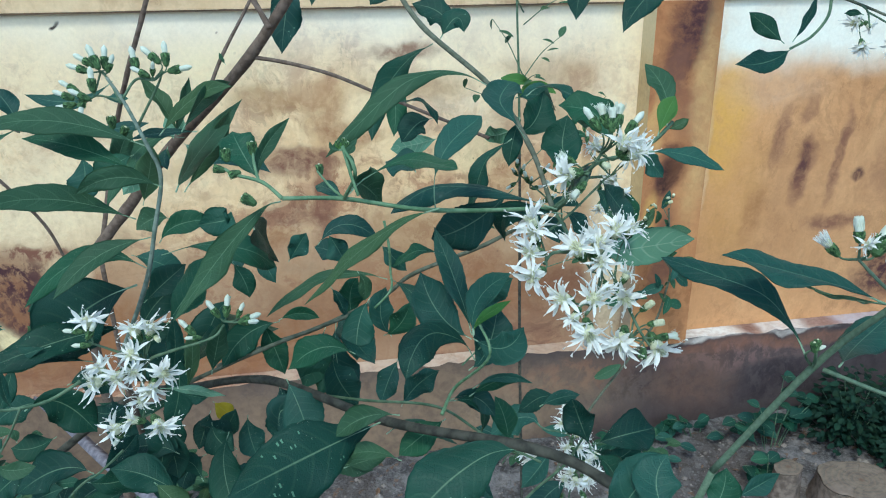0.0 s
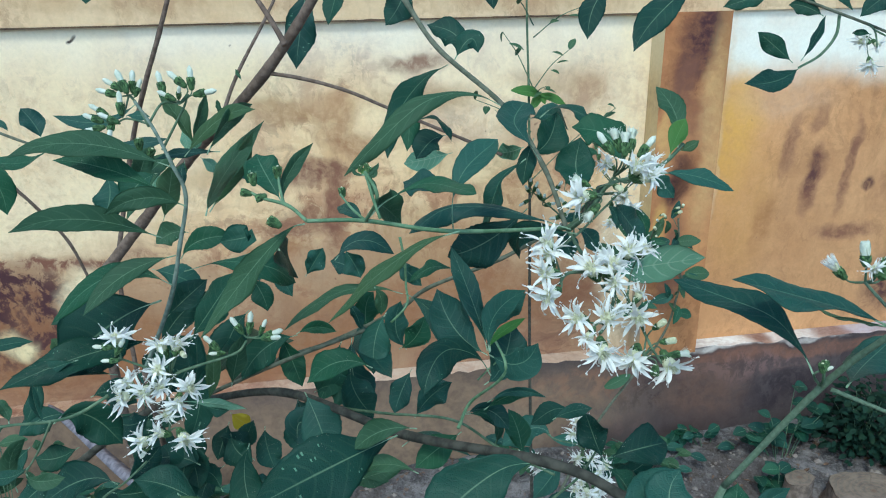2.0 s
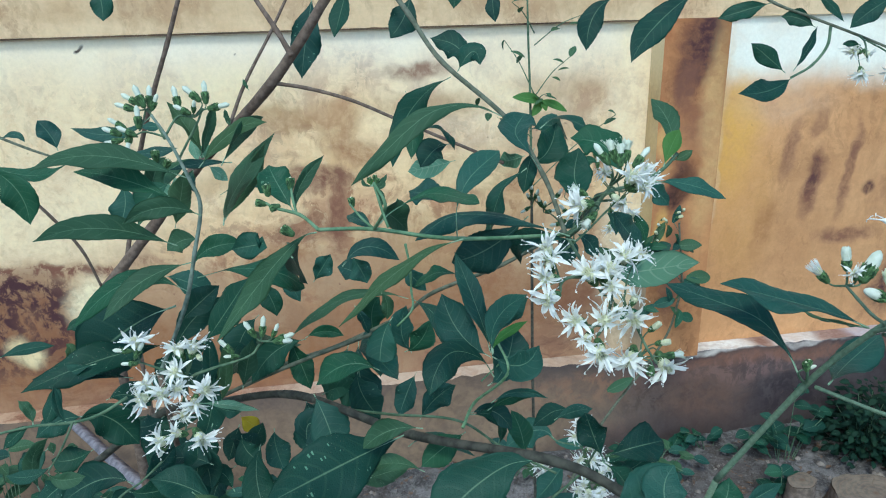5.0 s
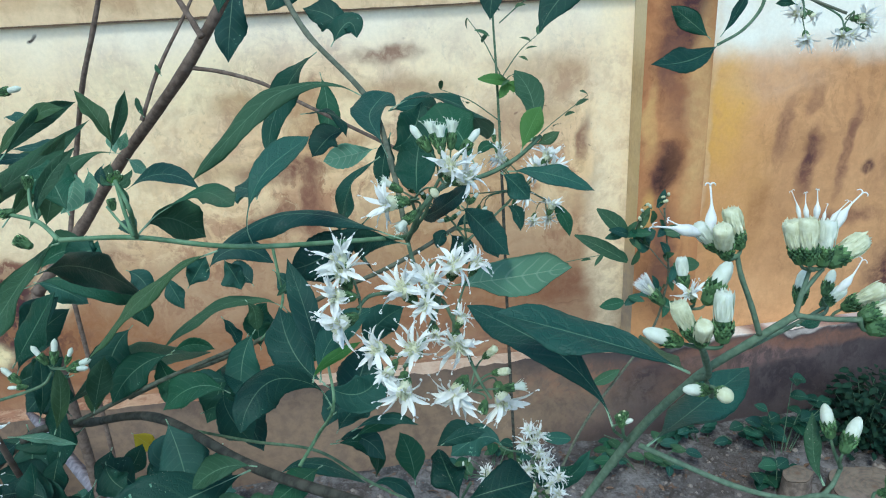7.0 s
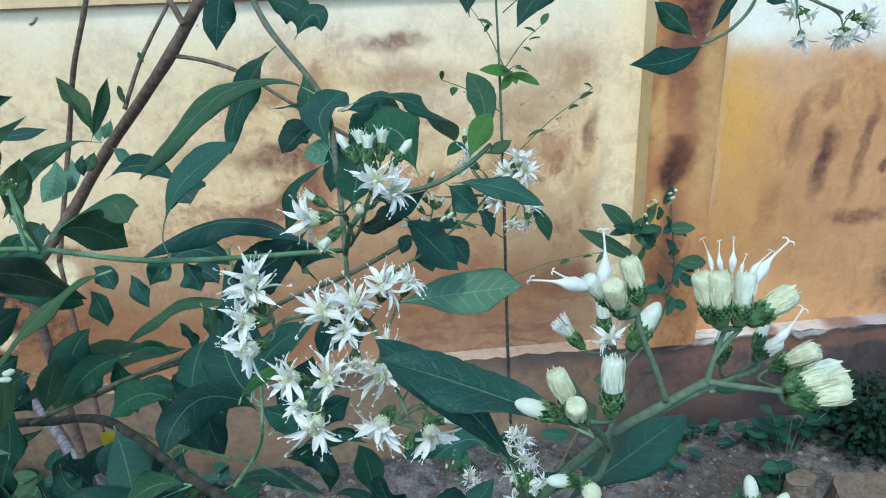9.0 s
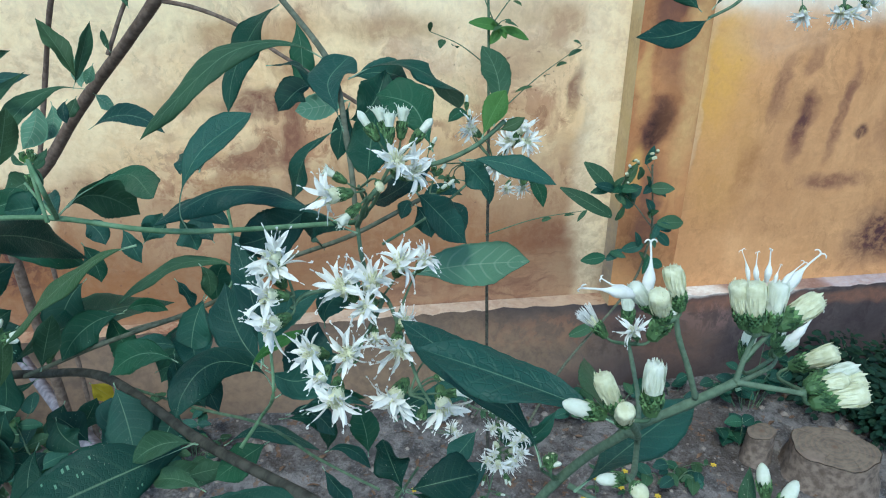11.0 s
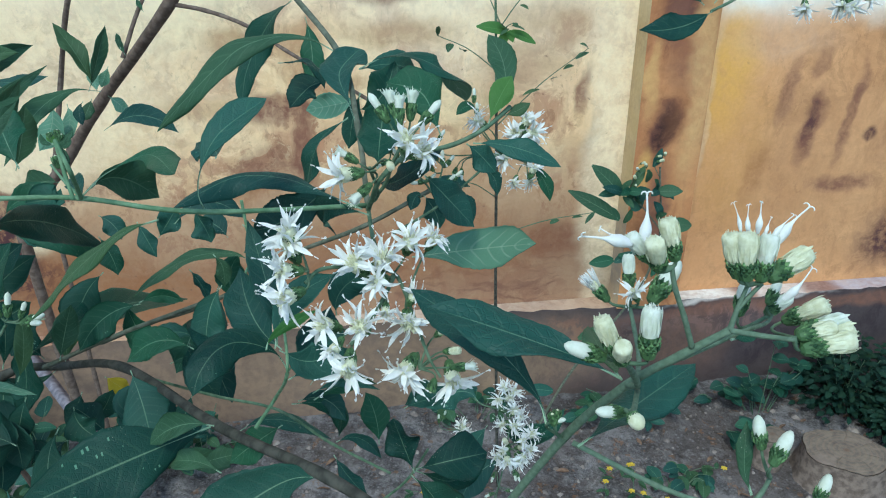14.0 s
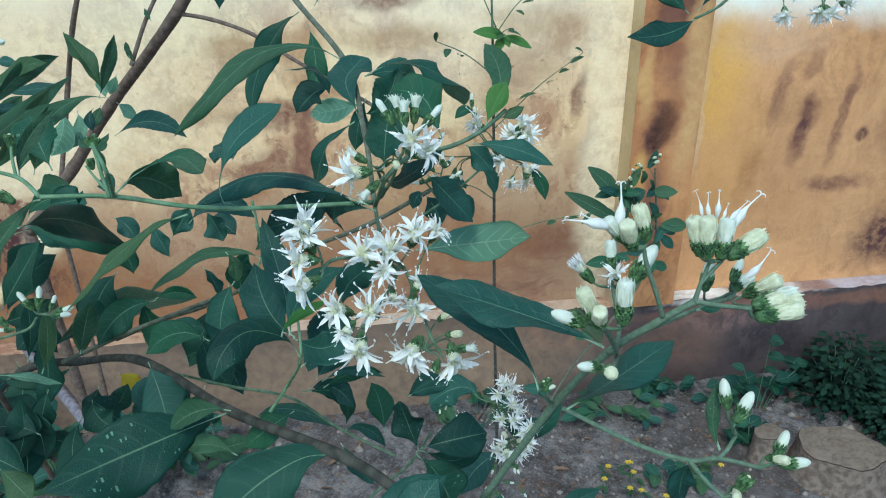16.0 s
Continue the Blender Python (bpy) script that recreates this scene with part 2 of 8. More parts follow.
def long_leaf(parent, pts, width, normal, wide=0.42, fold=0.25, tint=0.0, stalk=0.07, wave=1.0, limp=0.0):
    """A blade along a line from its stalk to its tip: a dark upper and a pale lower face, folded at the midrib, quilted between
    its side veins, with wavy, faintly toothed edges and a raised rib. limp lets both halves hang."""
    o = Vector(pts[0])
    line = smooth_line([Vector(p) - o for p in pts], 12)
    size = sum((b - a).length for a, b in zip(line, line[1:]))
    n = 40 if size > 0.032 else 24 if size > 0.012 else 12
    line = even(line, n)
    up = Vector(normal).normalized()
    rnd = LEAVES
    cols = (-1, -0.84, -0.56, -0.26, 0, 0.26, 0.56, 0.84, 1) if n > 12 else (-1, -0.5, 0, 0.5, 1)
    p, q = wide * 3.4, (1 - wide) * 2.1
    peak = p / (p + q)
    top = (peak**p) * ((1 - peak) ** q)
    ph, wv, tw = rnd.uniform(0, 6.3), wave * rnd.uniform(0.12, 0.34), rnd.uniform(-0.5, 0.5)
    f1, f2, droop = rnd.uniform(8, 14), rnd.uniform(10, 17), rnd.uniform(0.12, 0.4) + limp
    folds = {1: fold * rnd.uniform(0.5, 2.3), -1: fold * rnd.uniform(0.5, 2.3)}
    lean = rnd.uniform(-0.06, 0.06)
    thick = 0.00022
    bm = bmesh.new()
    uvl = bm.loops.layers.uv.new("UVMap")
    rows, spine = [], []
    for i in range(n + 1):
        s = i / n
        pt = line[i]
        tan = (line[min(i + 1, n)] - line[max(i - 1, 0)]).normalized()
        nn = up - tan * up.dot(tan)
        nn.normalize()
        side = tan.cross(nn)
        ang = tw * (s - 0.4)
        nn, side = nn * math.cos(ang) + side * math.sin(ang), side * math.cos(ang) - nn * math.sin(ang)
        sb = max(0.0, (s - stalk) / (1 - stalk))
        hw = width * 0.52 * max(0.012, (sb**p) * ((1 - sb) ** q) / top if 0 < sb < 1 else 0.012)
        spine.append((pt, nn))
        row = []
        for a in cols:
            e, sg = abs(a), 1 if a > 0 else -1
            rim = hw * (1 + sg * lean + 0.035 * math.sin(s * 13 + ph + sg) + 0.022 * math.sin(s * 71 + sg * ph))
            lift = folds[sg] * e * rim - droop * e * e * rim
            lift += wv * rim * e * e * math.sin(s * (f1 if a > 0 else f2) + ph + (2.0 if a > 0 else 0.0))
            lift += 0.012 * rim * 4 * e * (1 - e) * math.sin((s - 0.16 * e**1.4) * 9 * 6.283)
            at = pt + side * (a * rim) + nn * lift
            row.append((bm.verts.new(at), bm.verts.new(at - nn * thick), (0.5 + a / 2, s)))
        rows.append(row)
    for r0, r1 in zip(rows, rows[1:]):
        for k in range(len(cols) - 1):
            quad = (r0[k], r0[k + 1], r1[k + 1], r1[k])
            for layer, order, mat in ((0, quad, 0), (1, quad[::-1], 2)):
                f = bm.faces.new([v[layer] for v in order])
                f.material_index = mat
                for loop, v in zip(f.loops, order):
                    loop[uvl].uv = v[2]
        for k in (0, len(cols) - 1):
            bm.faces.new((r0[k][0], r1[k][0], r1[k][1], r0[k][1]))
    rib = max(0.0002, 0.0085 * width)
    tube(bm, [pt - nn * (thick + rib * 0.3) for pt, nn in spine], lambda s: rib * (0.12 + 1.7 * (1 - s) ** 1.8), 5, 1)
    # A tint below 0 picks the blade with shade put into its colour.
    face = LEAF_YELLOW if tint > 1 else LEAF_DARK_SHADED if tint < 0 else LEAF_YOUNG if tint > 0.75 else LEAF_MID if tint > 0.3 else LEAF
    back = LEAF_YELLOW if tint > 1 else LEAF_UNDER
    return attach("leaf", mesh_of(bm, "leaf", [face, RIB, back]), parent, o)


def leaf(parent, base, mid, tip, width, normal, **look_of):
    """A blade along one plain arc."""
    o, m, t = Vector(base), Vector(mid), Vector(tip)
    c = 2 * m - (o + t) / 2
    return long_leaf(parent, [o, 0.5625 * o + 0.375 * c + 0.0625 * t, m, 0.0625 * o + 0.375 * c + 0.5625 * t, t], width, normal, **look_of)


# ---- flower heads, made once for each kind and shared ----
def strap(bm, origin, axis, out, length, wide, curl, hook, rnd):
    """A corolla lobe: narrow at its foot, widest past its middle, pointed, bent outwards, often with a curled end."""
    side = axis.cross(out)
    if side.length < 1e-4:
        side = axis.orthogonal()
    side.normalize()
    p, d = Vector(origin), Vector(axis)
    rows = []
    n = 7
    for i in range(n + 1):
        s = i / n
        w = wide / 2 * (0.5 + 0.5 * math.sin(min(1.0, s / 0.55) * math.pi / 2)) * (1 if s < 0.55 else max(0.14, 1 - ((s - 0.55) / 0.45) ** 2.4))
        nn = d.cross(side).normalized()
        rows.append([bm.verts.new(p + side * w * a + nn * w * 0.6 * abs(a)) for a in (-1, 0, 1)])
        d = (d + out * curl / n).normalized()
        p = p + d * length / n
    for q, r in zip(rows, rows[1:]):
        for k in range(2):
            bm.faces.new((q[k], q[k + 1], r[k + 1], r[k]))
    if hook:
        rad, line = length * rnd.uniform(0.02, 0.04), []
        nn = d.cross(side).normalized() * rnd.choice((-1, 1))
        start = p - d * length * 0.1
        for i in range(12):
            if i < 4:
                line.append(start + d * length * 0.045 * i)
            else:
                w = (i - 3) * 0.62
                line.append(start + d * length * 0.135 + d * rad * math.sin(w) + nn * rad * (1 - math.cos(w)))
        tube(bm, line, lambda s: length * 0.02, 4)


def cup(z0, z1, r, rnd):
    """The involucre: a cup of overlapping pointed scales."""
    bm = bmesh.new()
    rows = 6
    prof = [(z0, 0.3 * r), (z0 + 0.1 * (z1 - z0), 0.74 * r), (z0 + 0.4 * (z1 - z0), r), (z1, 0.9 * r)]
    rings = []
    for z, rr in prof:
        rings.append([bm.verts.new((rr * 0.9 * math.cos(k * math.pi / 4), rr * 0.9 * math.sin(k * math.pi / 4), z)) for k in range(8)])
    for a, b in zip(rings, rings[1:]):
        for k in range(8):
            bm.faces.new((a[k], a[(k + 1) % 8], b[(k + 1) % 8], b[k]))
    bm.faces.new(rings[0][::-1])
    bm.faces.new(rings[-1])
    h = (z1 - z0) * 0.34
    for i in range(rows):
        f = 0.05 + i / rows * 0.78
        z = z0 + f * (z1 - z0)
        rr = r * (0.55 + 0.45 * min(1.0, f / 0.35)) * 0.97
        for k in range(11):
            w = 2 * math.pi * (k + 0.5 * (i % 2)) / 11 + rnd.uniform(-0.1, 0.1)
            e, s = Vector((math.cos(w), math.sin(w), 0)), Vector((-math.sin(w), math.cos(w), 0))
            b = rr * 0.25
            v = [e * rr * 0.8 + Vector((0, 0, z)), e * rr + s * b + Vector((0, 0, z + h * 0.45)), e * rr * 1.02 + Vector((0, 0, z + h)), e * rr - s * b + Vector((0, 0, z + h * 0.45))]
            v = [bm.verts.new(q) for q in v] + [bm.verts.new(e * rr * 1.18 + Vector((0, 0, z + h * 0.55)))]
            for x in range(4):
                bm.faces.new((v[x], v[(x + 1) % 4], v[4]))
    return mesh_of(bm, "calyx", [SCALE], smooth=False)


def make_head(kind, rnd):
    """Calyx, white corollas and cream bristles of one flower head, one unit long or wide."""
    white, cream = bmesh.new(), bmesh.new()
    Z = Vector((0, 0, 1))

    def bristles(bm, z0, z1, r0, r1, n, thick):
        for _ in range(n):
            w, f = rnd.uniform(0, 6.283), math.sqrt(rnd.random())
            a = Vector((math.cos(w) * r0 * f, math.sin(w) * r0 * f, z0))
            b = Vector((math.cos(w) * r1 * f, math.sin(w) * r1 * f, z1 * rnd.uniform(0.85, 1.08) if z1 > 0 else z1))
            tube(bm, [a, a.lerp(b, 0.6), b], lambda s: thick * (1.15 - s * 0.5), 4)

    def body(bm, z0, z1, r, flare, tipr, lobes=9):
        rings = []
        for i in range(8):
            s = i / 7
            rr = r * (0.8 + (flare - 0.8) * s) * (1 if s < 0.7 else 1 - (1 - tipr) * ((s - 0.7) / 0.3) ** 1.6)
            rings.append([bm.verts.new((rr * (1 + 0.07 * (k % 2)) * math.cos(k * math.pi / lobes), rr * (1 + 0.07 * (k % 2)) * math.sin(k * math.pi / lobes), z0 + (z1 - z0) * s)) for k in range(2 * lobes)])
        for a, b in zip(rings, rings[1:]):
            for k in range(2 * lobes):
                bm.faces.new((a[k], a[(k + 1) % (2 * lobes)], b[(k + 1) % (2 * lobes)], b[k]))
        bm.faces.new(rings[-1])

    def barrel(bm, profile, r):
        """A bundle of closed florets: a softly fluted barrel, domed at its end."""
        rings, flute = [], [1 + rnd.uniform(-0.035, 0.035) for _ in range(22)]
        for z, f in profile:
            rings.append([bm.verts.new((r * f * flute[k] * math.cos(k * math.pi / 11), r * f * flute[k] * math.sin(k * math.pi / 11), z + rnd.uniform(-0.008, 0.008))) for k in range(22)])
        for a, b in zip(rings, rings[1:]):
            for k in range(22):
                bm.faces.new((a[k], a[(k + 1) % 22], b[(k + 1) % 22], b[k]))
        bm.faces.new(rings[-1])

    if kind == "open":
        calyx = cup(-0.46, -0.1, 0.125, rnd)
        body(cream, -0.22, 0.0, 0.14, 1.2, 0.8)
        bristles(cream, -0.1, 0.11, 0.1, 0.17, 44, 0.012)
        lean = rnd.uniform(0, 6.283)
        n = rnd.choice((18, 20, 22))
        for i in range(n):
            w = 2 * math.pi * (i + rnd.uniform(-0.4, 0.4)) / n
            out = Vector((math.cos(w), math.sin(w), 0))
            th = radians(rnd.choice((rnd.uniform(55, 98), rnd.uniform(35, 75), rnd.uniform(12, 45))) + 10 * math.cos(w - lean))
            ax = (out * math.sin(th) + Z * math.cos(th)).normalized()
            twist = (out * rnd.uniform(-0.2, 0.6) - Z * rnd.uniform(-0.4, 1) + out.cross(Z) * rnd.uniform(-0.6, 0.6)).normalized()
            strap(white, out * 0.07 + Z * rnd.uniform(-0.06, 0.02), ax, twist, rnd.uniform(0.3, 0.54), rnd.uniform(0.08, 0.12), rnd.uniform(0.1, 1.5), rnd.random() < 0.75, rnd)
    elif kind in ("tube", "cream", "white"):
        calyx = cup(-0.5, -0.06, 0.175, rnd)
        bm = cream if kind == "cream" else white
        r = {"tube": 0.15, "cream": 0.175, "white": 0.17}[kind]
        barrel(bm, [(-0.3, 0.65), (-0.1, 0.84), (0.1, 0.96), (0.26, 1.04), (0.38, 1.04), (0.44, 0.86)], r)
        for i in range(26):
            w = 2 * math.pi * (i + rnd.uniform(-0.4, 0.4)) / 26
            out = Vector((math.cos(w), math.sin(w), 0))
            strap(bm, out * r * 0.98 + Z * rnd.uniform(-0.1, 0.12), (Z + out * rnd.uniform(0.0, 0.1)).normalized(), -out, rnd.uniform(0.3, 0.4), 0.07, rnd.uniform(0.05, 0.3), False, rnd)
        bristles(bm, 0.3, 0.46, r * 0.85, r * 0.95, 46, 0.013)
    elif kind == "bud":
        calyx = cup(-0.5, 0.06, 0.165, rnd)
        body(white, -0.1, 0.56, 0.125, 1.05, 0.1, 6)
    elif kind == "slim":
        calyx = cup(-0.5, 0.02, 0.155, rnd)
        barrel(white, [(-0.2, 0.7), (0.0, 0.9), (0.2, 1.1), (0.34, 1.25), (0.38, 1.0)], 0.12)
        for i in range(20):
            w = 2 * math.pi * (i + rnd.uniform(-0.4, 0.4)) / 20
            out = Vector((math.cos(w), math.sin(w), 0))
            strap(white, out * 0.11 + Z * rnd.uniform(0.0, 0.14), (Z + out * rnd.uniform(0.08, 0.4)).normalized(), out, rnd.uniform(0.26, 0.42), 0.06, rnd.uniform(-0.2, 0.5), rnd.random() < 0.3, rnd)
    elif kind == "egg":
        calyx = cup(-0.5, 0.06, 0.19, rnd)
        barrel(white, [(-0.2, 0.85), (0.0, 1.0), (0.18, 1.02), (0.34, 0.86), (0.45, 0.56), (0.51, 0.2)], 0.165)
    elif kind == "green_ball":
        calyx = cup(-0.5, -0.05, 0.34, rnd)
        barrel(cream, [(-0.3, 0.75), (-0.1, 1.0), (0.1, 1.05), (0.3, 0.85), (0.43, 0.5), (0.48, 0.2)], 0.36)
    elif kind == "green":
        calyx = cup(-0.5, 0.42, 0.3, rnd)
        body(cream, 0.2, 0.5, 0.12, 0.9, 0.15, 5)
    else:
        calyx = cup(-0.5, 0.0, 0.16, rnd)
        body(cream, -0.12, 0.2, 0.13, 1.2, 0.8)
        bristles(white, -0.05, 0.47, 0.12, 0.27, 90, 0.009)
    made = [("calyx", calyx)]
    for nm, bm, mat in (("petals", white, CLOSED if kind in ("egg", "slim", "bud", "tube", "white") else PETAL), ("bristles", cream, CREAM)):
        if bm.verts:
            made.append((nm, mesh_of(bm, nm, [mat])))
        else:
            bm.free()
    return made


HEADS = random.Random(11)
KINDS = {k: [make_head(k, HEADS) for _ in range(n)] for k, n in (("open", 6), ("tube", 3), ("cream", 3), ("bud", 3), ("egg", 2), ("slim", 2), ("green", 2), ("brush", 1), ("white", 2), ("green_ball", 1))}
FOOT = {"open": 0.46}


def flower(parent, kind, at, way, size, stalk=None):
    """A flower head at a place, facing a way, with its stalk down to the spray."""
    meshes = HEADS.choice(KINDS[kind])
    way = Vector(way).normalized()
    at = Vector(at)
    turn = way.to_track_quat("Z", "Y").to_matrix().to_4x4() @ Matrix.Rotation(HEADS.uniform(0, 6.283), 4, "Z")
    head = attach("flower_head", meshes[0][1], parent, at)
    head.matrix_basis = Matrix.Translation(head.location) @ turn @ Matrix.Diagonal((size, size, size, 1))
    for name, me in meshes[1:]:
        ob = new(name, me)
        ob.parent = head
    if stalk:
        a, b = at - way * size * FOOT.get(kind, 0.49), Vector(stalk)
        gap = (b - a).length
        bm = bmesh.new()
        c1, c2 = a - way * gap * 0.4, b.lerp(a, 0.25)
        line = []
        for i in range(9):
            s = i / 8
            line.append(a * (1 - s) ** 3 + c1 * 3 * s * (1 - s) ** 2 + c2 * 3 * s * s * (1 - s) + b * s**3 - a)
        tube(bm, line, lambda s: 0.00032 + 0.00022 * s, 6, 0, 0.2)
        attach("flower_stalk", mesh_of(bm, "flower_stalk", [GREEN_STEM]), parent, a)
    PLACE[head.name] = Matrix.Translation(at) @ turn @ Matrix.Scale(size, 4)
    return head


def long_petal(head, foot, tip, width):
    """A long open lobe of a big head: a narrow foot, a swollen middle, a thin neck and a forked, curled end."""
    a, b = Vector(foot), Vector(tip)
    d = (b - a).normalized()
    length = (b - a).length
    side = Matrix.Rotation(HEADS.uniform(0, 6.283), 3, d) @ d.orthogonal().normalized()
    line = [a + d * length * i / 14 + side * length * 0.05 * math.sin(i / 14 * math.pi) for i in range(15)]
    bm = bmesh.new()
    tube(bm, line, lambda s: width / 2 * (0.15 + 0.8 * math.exp(-(((s - 0.34) / (0.36 if s < 0.34 else 0.2)) ** 2))), 8)
    for k in (-1, 1):
        r = length * 0.06
        curl = [b + d * r * math.sin(i * 0.6) + side * k * r * (1 - math.cos(i * 0.6)) for i in range(6)]
        tube(bm, curl, lambda s: width * (0.08 - 0.03 * s), 5)
    bm.transform(PLACE[head.name].inverted())
    petal = new("long_petal", mesh_of(bm, "long_petal", [PETAL]))
    petal.parent = head


# ---- wall and ground materials ----
def blotch(nt, where, x, z, rx, rz, slant=0.0, edge=0.7):
    """A stain or a painted patch of shade on the wall: 1 inside, 0 outside, faded over its edge; where is the bent
    place that makes it ragged.
    """
    sep = node(nt, "ShaderNodeSeparateXYZ", Vector=where)
    dx = maths(nt, "SUBTRACT", sep.outputs[0], x)
    dz = maths(nt, "SUBTRACT", sep.outputs[2], z)
    dx = maths(nt, "SUBTRACT", dx, maths(nt, "MULTIPLY", dz, slant))
    a, b = maths(nt, "DIVIDE", dx, rx), maths(nt, "DIVIDE", dz, rz)
    d = maths(nt, "SQRT", maths(nt, "ADD", maths(nt, "MULTIPLY", a, a), maths(nt, "MULTIPLY", b, b)))
    return maths(nt, "SUBTRACT", 1.0, step(nt, d, 1.0 - edge * 0.8, 1.0 + edge * 0.6))


def bend(nt, pos, scale, amount, detail=3.0):
    n = node(nt, "ShaderNodeTexNoise", Vector=pos, Scale=scale, Detail=detail, Roughness=0.6)
    off = node(nt, "ShaderNodeVectorMath", i0=n.outputs["Color"], i1=(0.5, 0.5, 0.5))
    off.operation = "SUBTRACT"
    grow = node(nt, "ShaderNodeVectorMath", i0=off.outputs[0], i1=(amount, amount, amount))
    grow.operation = "MULTIPLY"
    out = node(nt, "ShaderNodeVectorMath", i0=pos, i1=grow.outputs[0])
    out.operation = "ADD"
    return out.outputs[0]


def squash(nt, pos, sx, sz):
    n = node(nt, "ShaderNodeVectorMath", i0=pos, i1=(sx, sx, sz))
    n.operation = "MULTIPLY"
    return n.outputs[0]


def plaster(name, low, high, white, seam, stains, smear=0.5, tone=(0.42, 0.22, 0.1), scratch=0.4, rough=0.88, fade=0.07, damp=0.0):
    """Old limewash: white under the beam, tan below, with soft brown wear, rubbed streaks, flecks and ragged damp stains."""
    m, nt, b = material(name, rough, 0.2)
    pos = world_place(nt)
    bent = bend(nt, bend(nt, pos, 6.0, 0.08), 30.0, 0.018, 3.0)
    sep = node(nt, "ShaderNodeSeparateXYZ", Vector=bent)
    big = noise_of(nt, pos, 3.4, 4.0, 0.55)
    mid = noise_of(nt, bent, 9.0, 6.0, 0.62, 0.3)
    fine = noise_of(nt, pos, 120.0, 5.0, 0.7)
    cloud = noise_of(nt, squash(nt, bent, 5.5, 6.0), 1.0, 5.0, 0.58, 0.5)
    runs = noise_of(nt, squash(nt, bent, 46.0, 4.5), 1.0, 5.0, 0.62, 0.4)
    rubs = noise_of(nt, squash(nt, bent, 9.0, 42.0), 1.0, 5.0, 0.64, 0.6)
    col = mix(nt, step(nt, maths(nt, "ADD", maths(nt, "MULTIPLY", big, 0.5), maths(nt, "MULTIPLY", mid, 0.5)), 0.34, 0.64), low, high)
    wear = step(nt, maths(nt, "ADD", maths(nt, "MULTIPLY", cloud, 0.75), maths(nt, "MULTIPLY", mid, 0.25)), 0.42, 0.7)
    col = mix(nt, maths(nt, "MULTIPLY", wear, smear), col, tone)
    col = mix(nt, maths(nt, "MULTIPLY", step(nt, runs, 0.48, 0.72), smear * 0.55), col, tuple(c * 0.85 for c in tone))
    scuff = step(nt, maths(nt, "ADD", maths(nt, "MULTIPLY", rubs, 0.6), maths(nt, "MULTIPLY", cloud, 0.4)), 0.5, 0.64)
    col = mix(nt, maths(nt, "MULTIPLY", scuff, scratch * 0.55), col, tuple(c * 0.75 for c in tone))
    worn = step(nt, cloud, 0.36, 0.6)
    flake = step(nt, noise_of(nt, squash(nt, bent, 13.0, 9.0), 1.0, 10.0, 0.7, 0.5), 0.495, 0.545)
    col = mix(nt, maths(nt, "MULTIPLY", maths(nt, "MULTIPLY", flake, worn), smear), col, tuple(c * 0.9 for c in tone))
    spot = step(nt, noise_of(nt, squash(nt, bent, 30.0, 17.0), 1.0, 10.0, 0.72, 0.4), 0.53, 0.575)
    col = mix(nt, maths(nt, "MULTIPLY", maths(nt, "MULTIPLY", spot, worn), smear * 0.85), col, tuple(c * 0.62 for c in tone))
    pale = step(nt, noise_of(nt, squash(nt, bent, 13.0, 17.0), 1.0, 9.0, 0.7, 0.4), 0.54, 0.62)
    col = mix(nt, maths(nt, "MULTIPLY", pale, smear * 0.6), col, tuple(min(0.9, c * 1.08) for c in high))
    if damp:
        rise = maths(nt, "ADD", sep.outputs[2], maths(nt, "MULTIPLY", maths(nt, "SUBTRACT", cloud, 0.5), 0.5))
        wet = maths(nt, "SUBTRACT", 1.0, step(nt, rise, damp - 0.12, damp + 0.1))
        col = mix(nt, maths(nt, "MULTIPLY", wet, 0.7), col, (0.31, 0.165, 0.098))
        deep = maths(nt, "SUBTRACT", 1.0, step(nt, rise, damp - 0.27, damp - 0.11))
        col = mix(nt, maths(nt, "MULTIPLY", deep, maths(nt, "MULTIPLY_ADD", scuff, 0.4, 0.4)), col, (0.17, 0.085, 0.058))
    top = step(nt, sep.outputs[2], seam - fade, seam + fade)
    col = mix(nt, maths(nt, "MULTIPLY", top, maths(nt, "MULTIPLY_ADD", wear, -0.25, 1.0)), col, white)
    rasp = step(nt, noise_of(nt, bent, 40.0, 7.0, 0.68), 0.36, 0.62)
    rot = step(nt, noise_of(nt, squash(nt, bent, 34.0, 26.0), 1.0, 9.0, 0.7, 0.3), 0.45, 0.56)
    for x, z, rx, rz, slant, strength, shade in stains:
        k = blotch(nt, bent, x, z, rx, rz, slant)
        grit = maths(nt, "MULTIPLY_ADD", rasp, 0.4, 0.6) if strength <= 1 else maths(nt, "MULTIPLY_ADD", rot, 0.78, 0.22)
        col = mix(nt, maths(nt, "MULTIPLY", maths(nt, "MULTIPLY", k, grit), min(strength, 1.0)), col, shade)
    cells = node(nt, "ShaderNodeTexVoronoi", Vector=bent, Scale=34.0)
    fleck = maths(nt, "SUBTRACT", 1.0, step(nt, cells.outputs[0], 0.05, 0.12))
    fleck = maths(nt, "MULTIPLY", fleck, step(nt, noise_of(nt, pos, 5.0, 3.0), 0.52, 0.6))
    col = mix(nt, maths(nt, "MULTIPLY", fleck, scratch * 0.8), col, (0.16, 0.08, 0.06))
    grain = maths(nt, "MULTIPLY_ADD", fine, 0.3, 0.85)
    col = node(nt, "ShaderNodeVectorMath", i0=col, i1=grain)
    col.operation = "MULTIPLY"
    nt.links.new(col.outputs[0], b.inputs["Base Color"])
    height = maths(nt, "ADD", maths(nt, "MULTIPLY", fine, 0.3), maths(nt, "MULTIPLY", mid, 0.9))
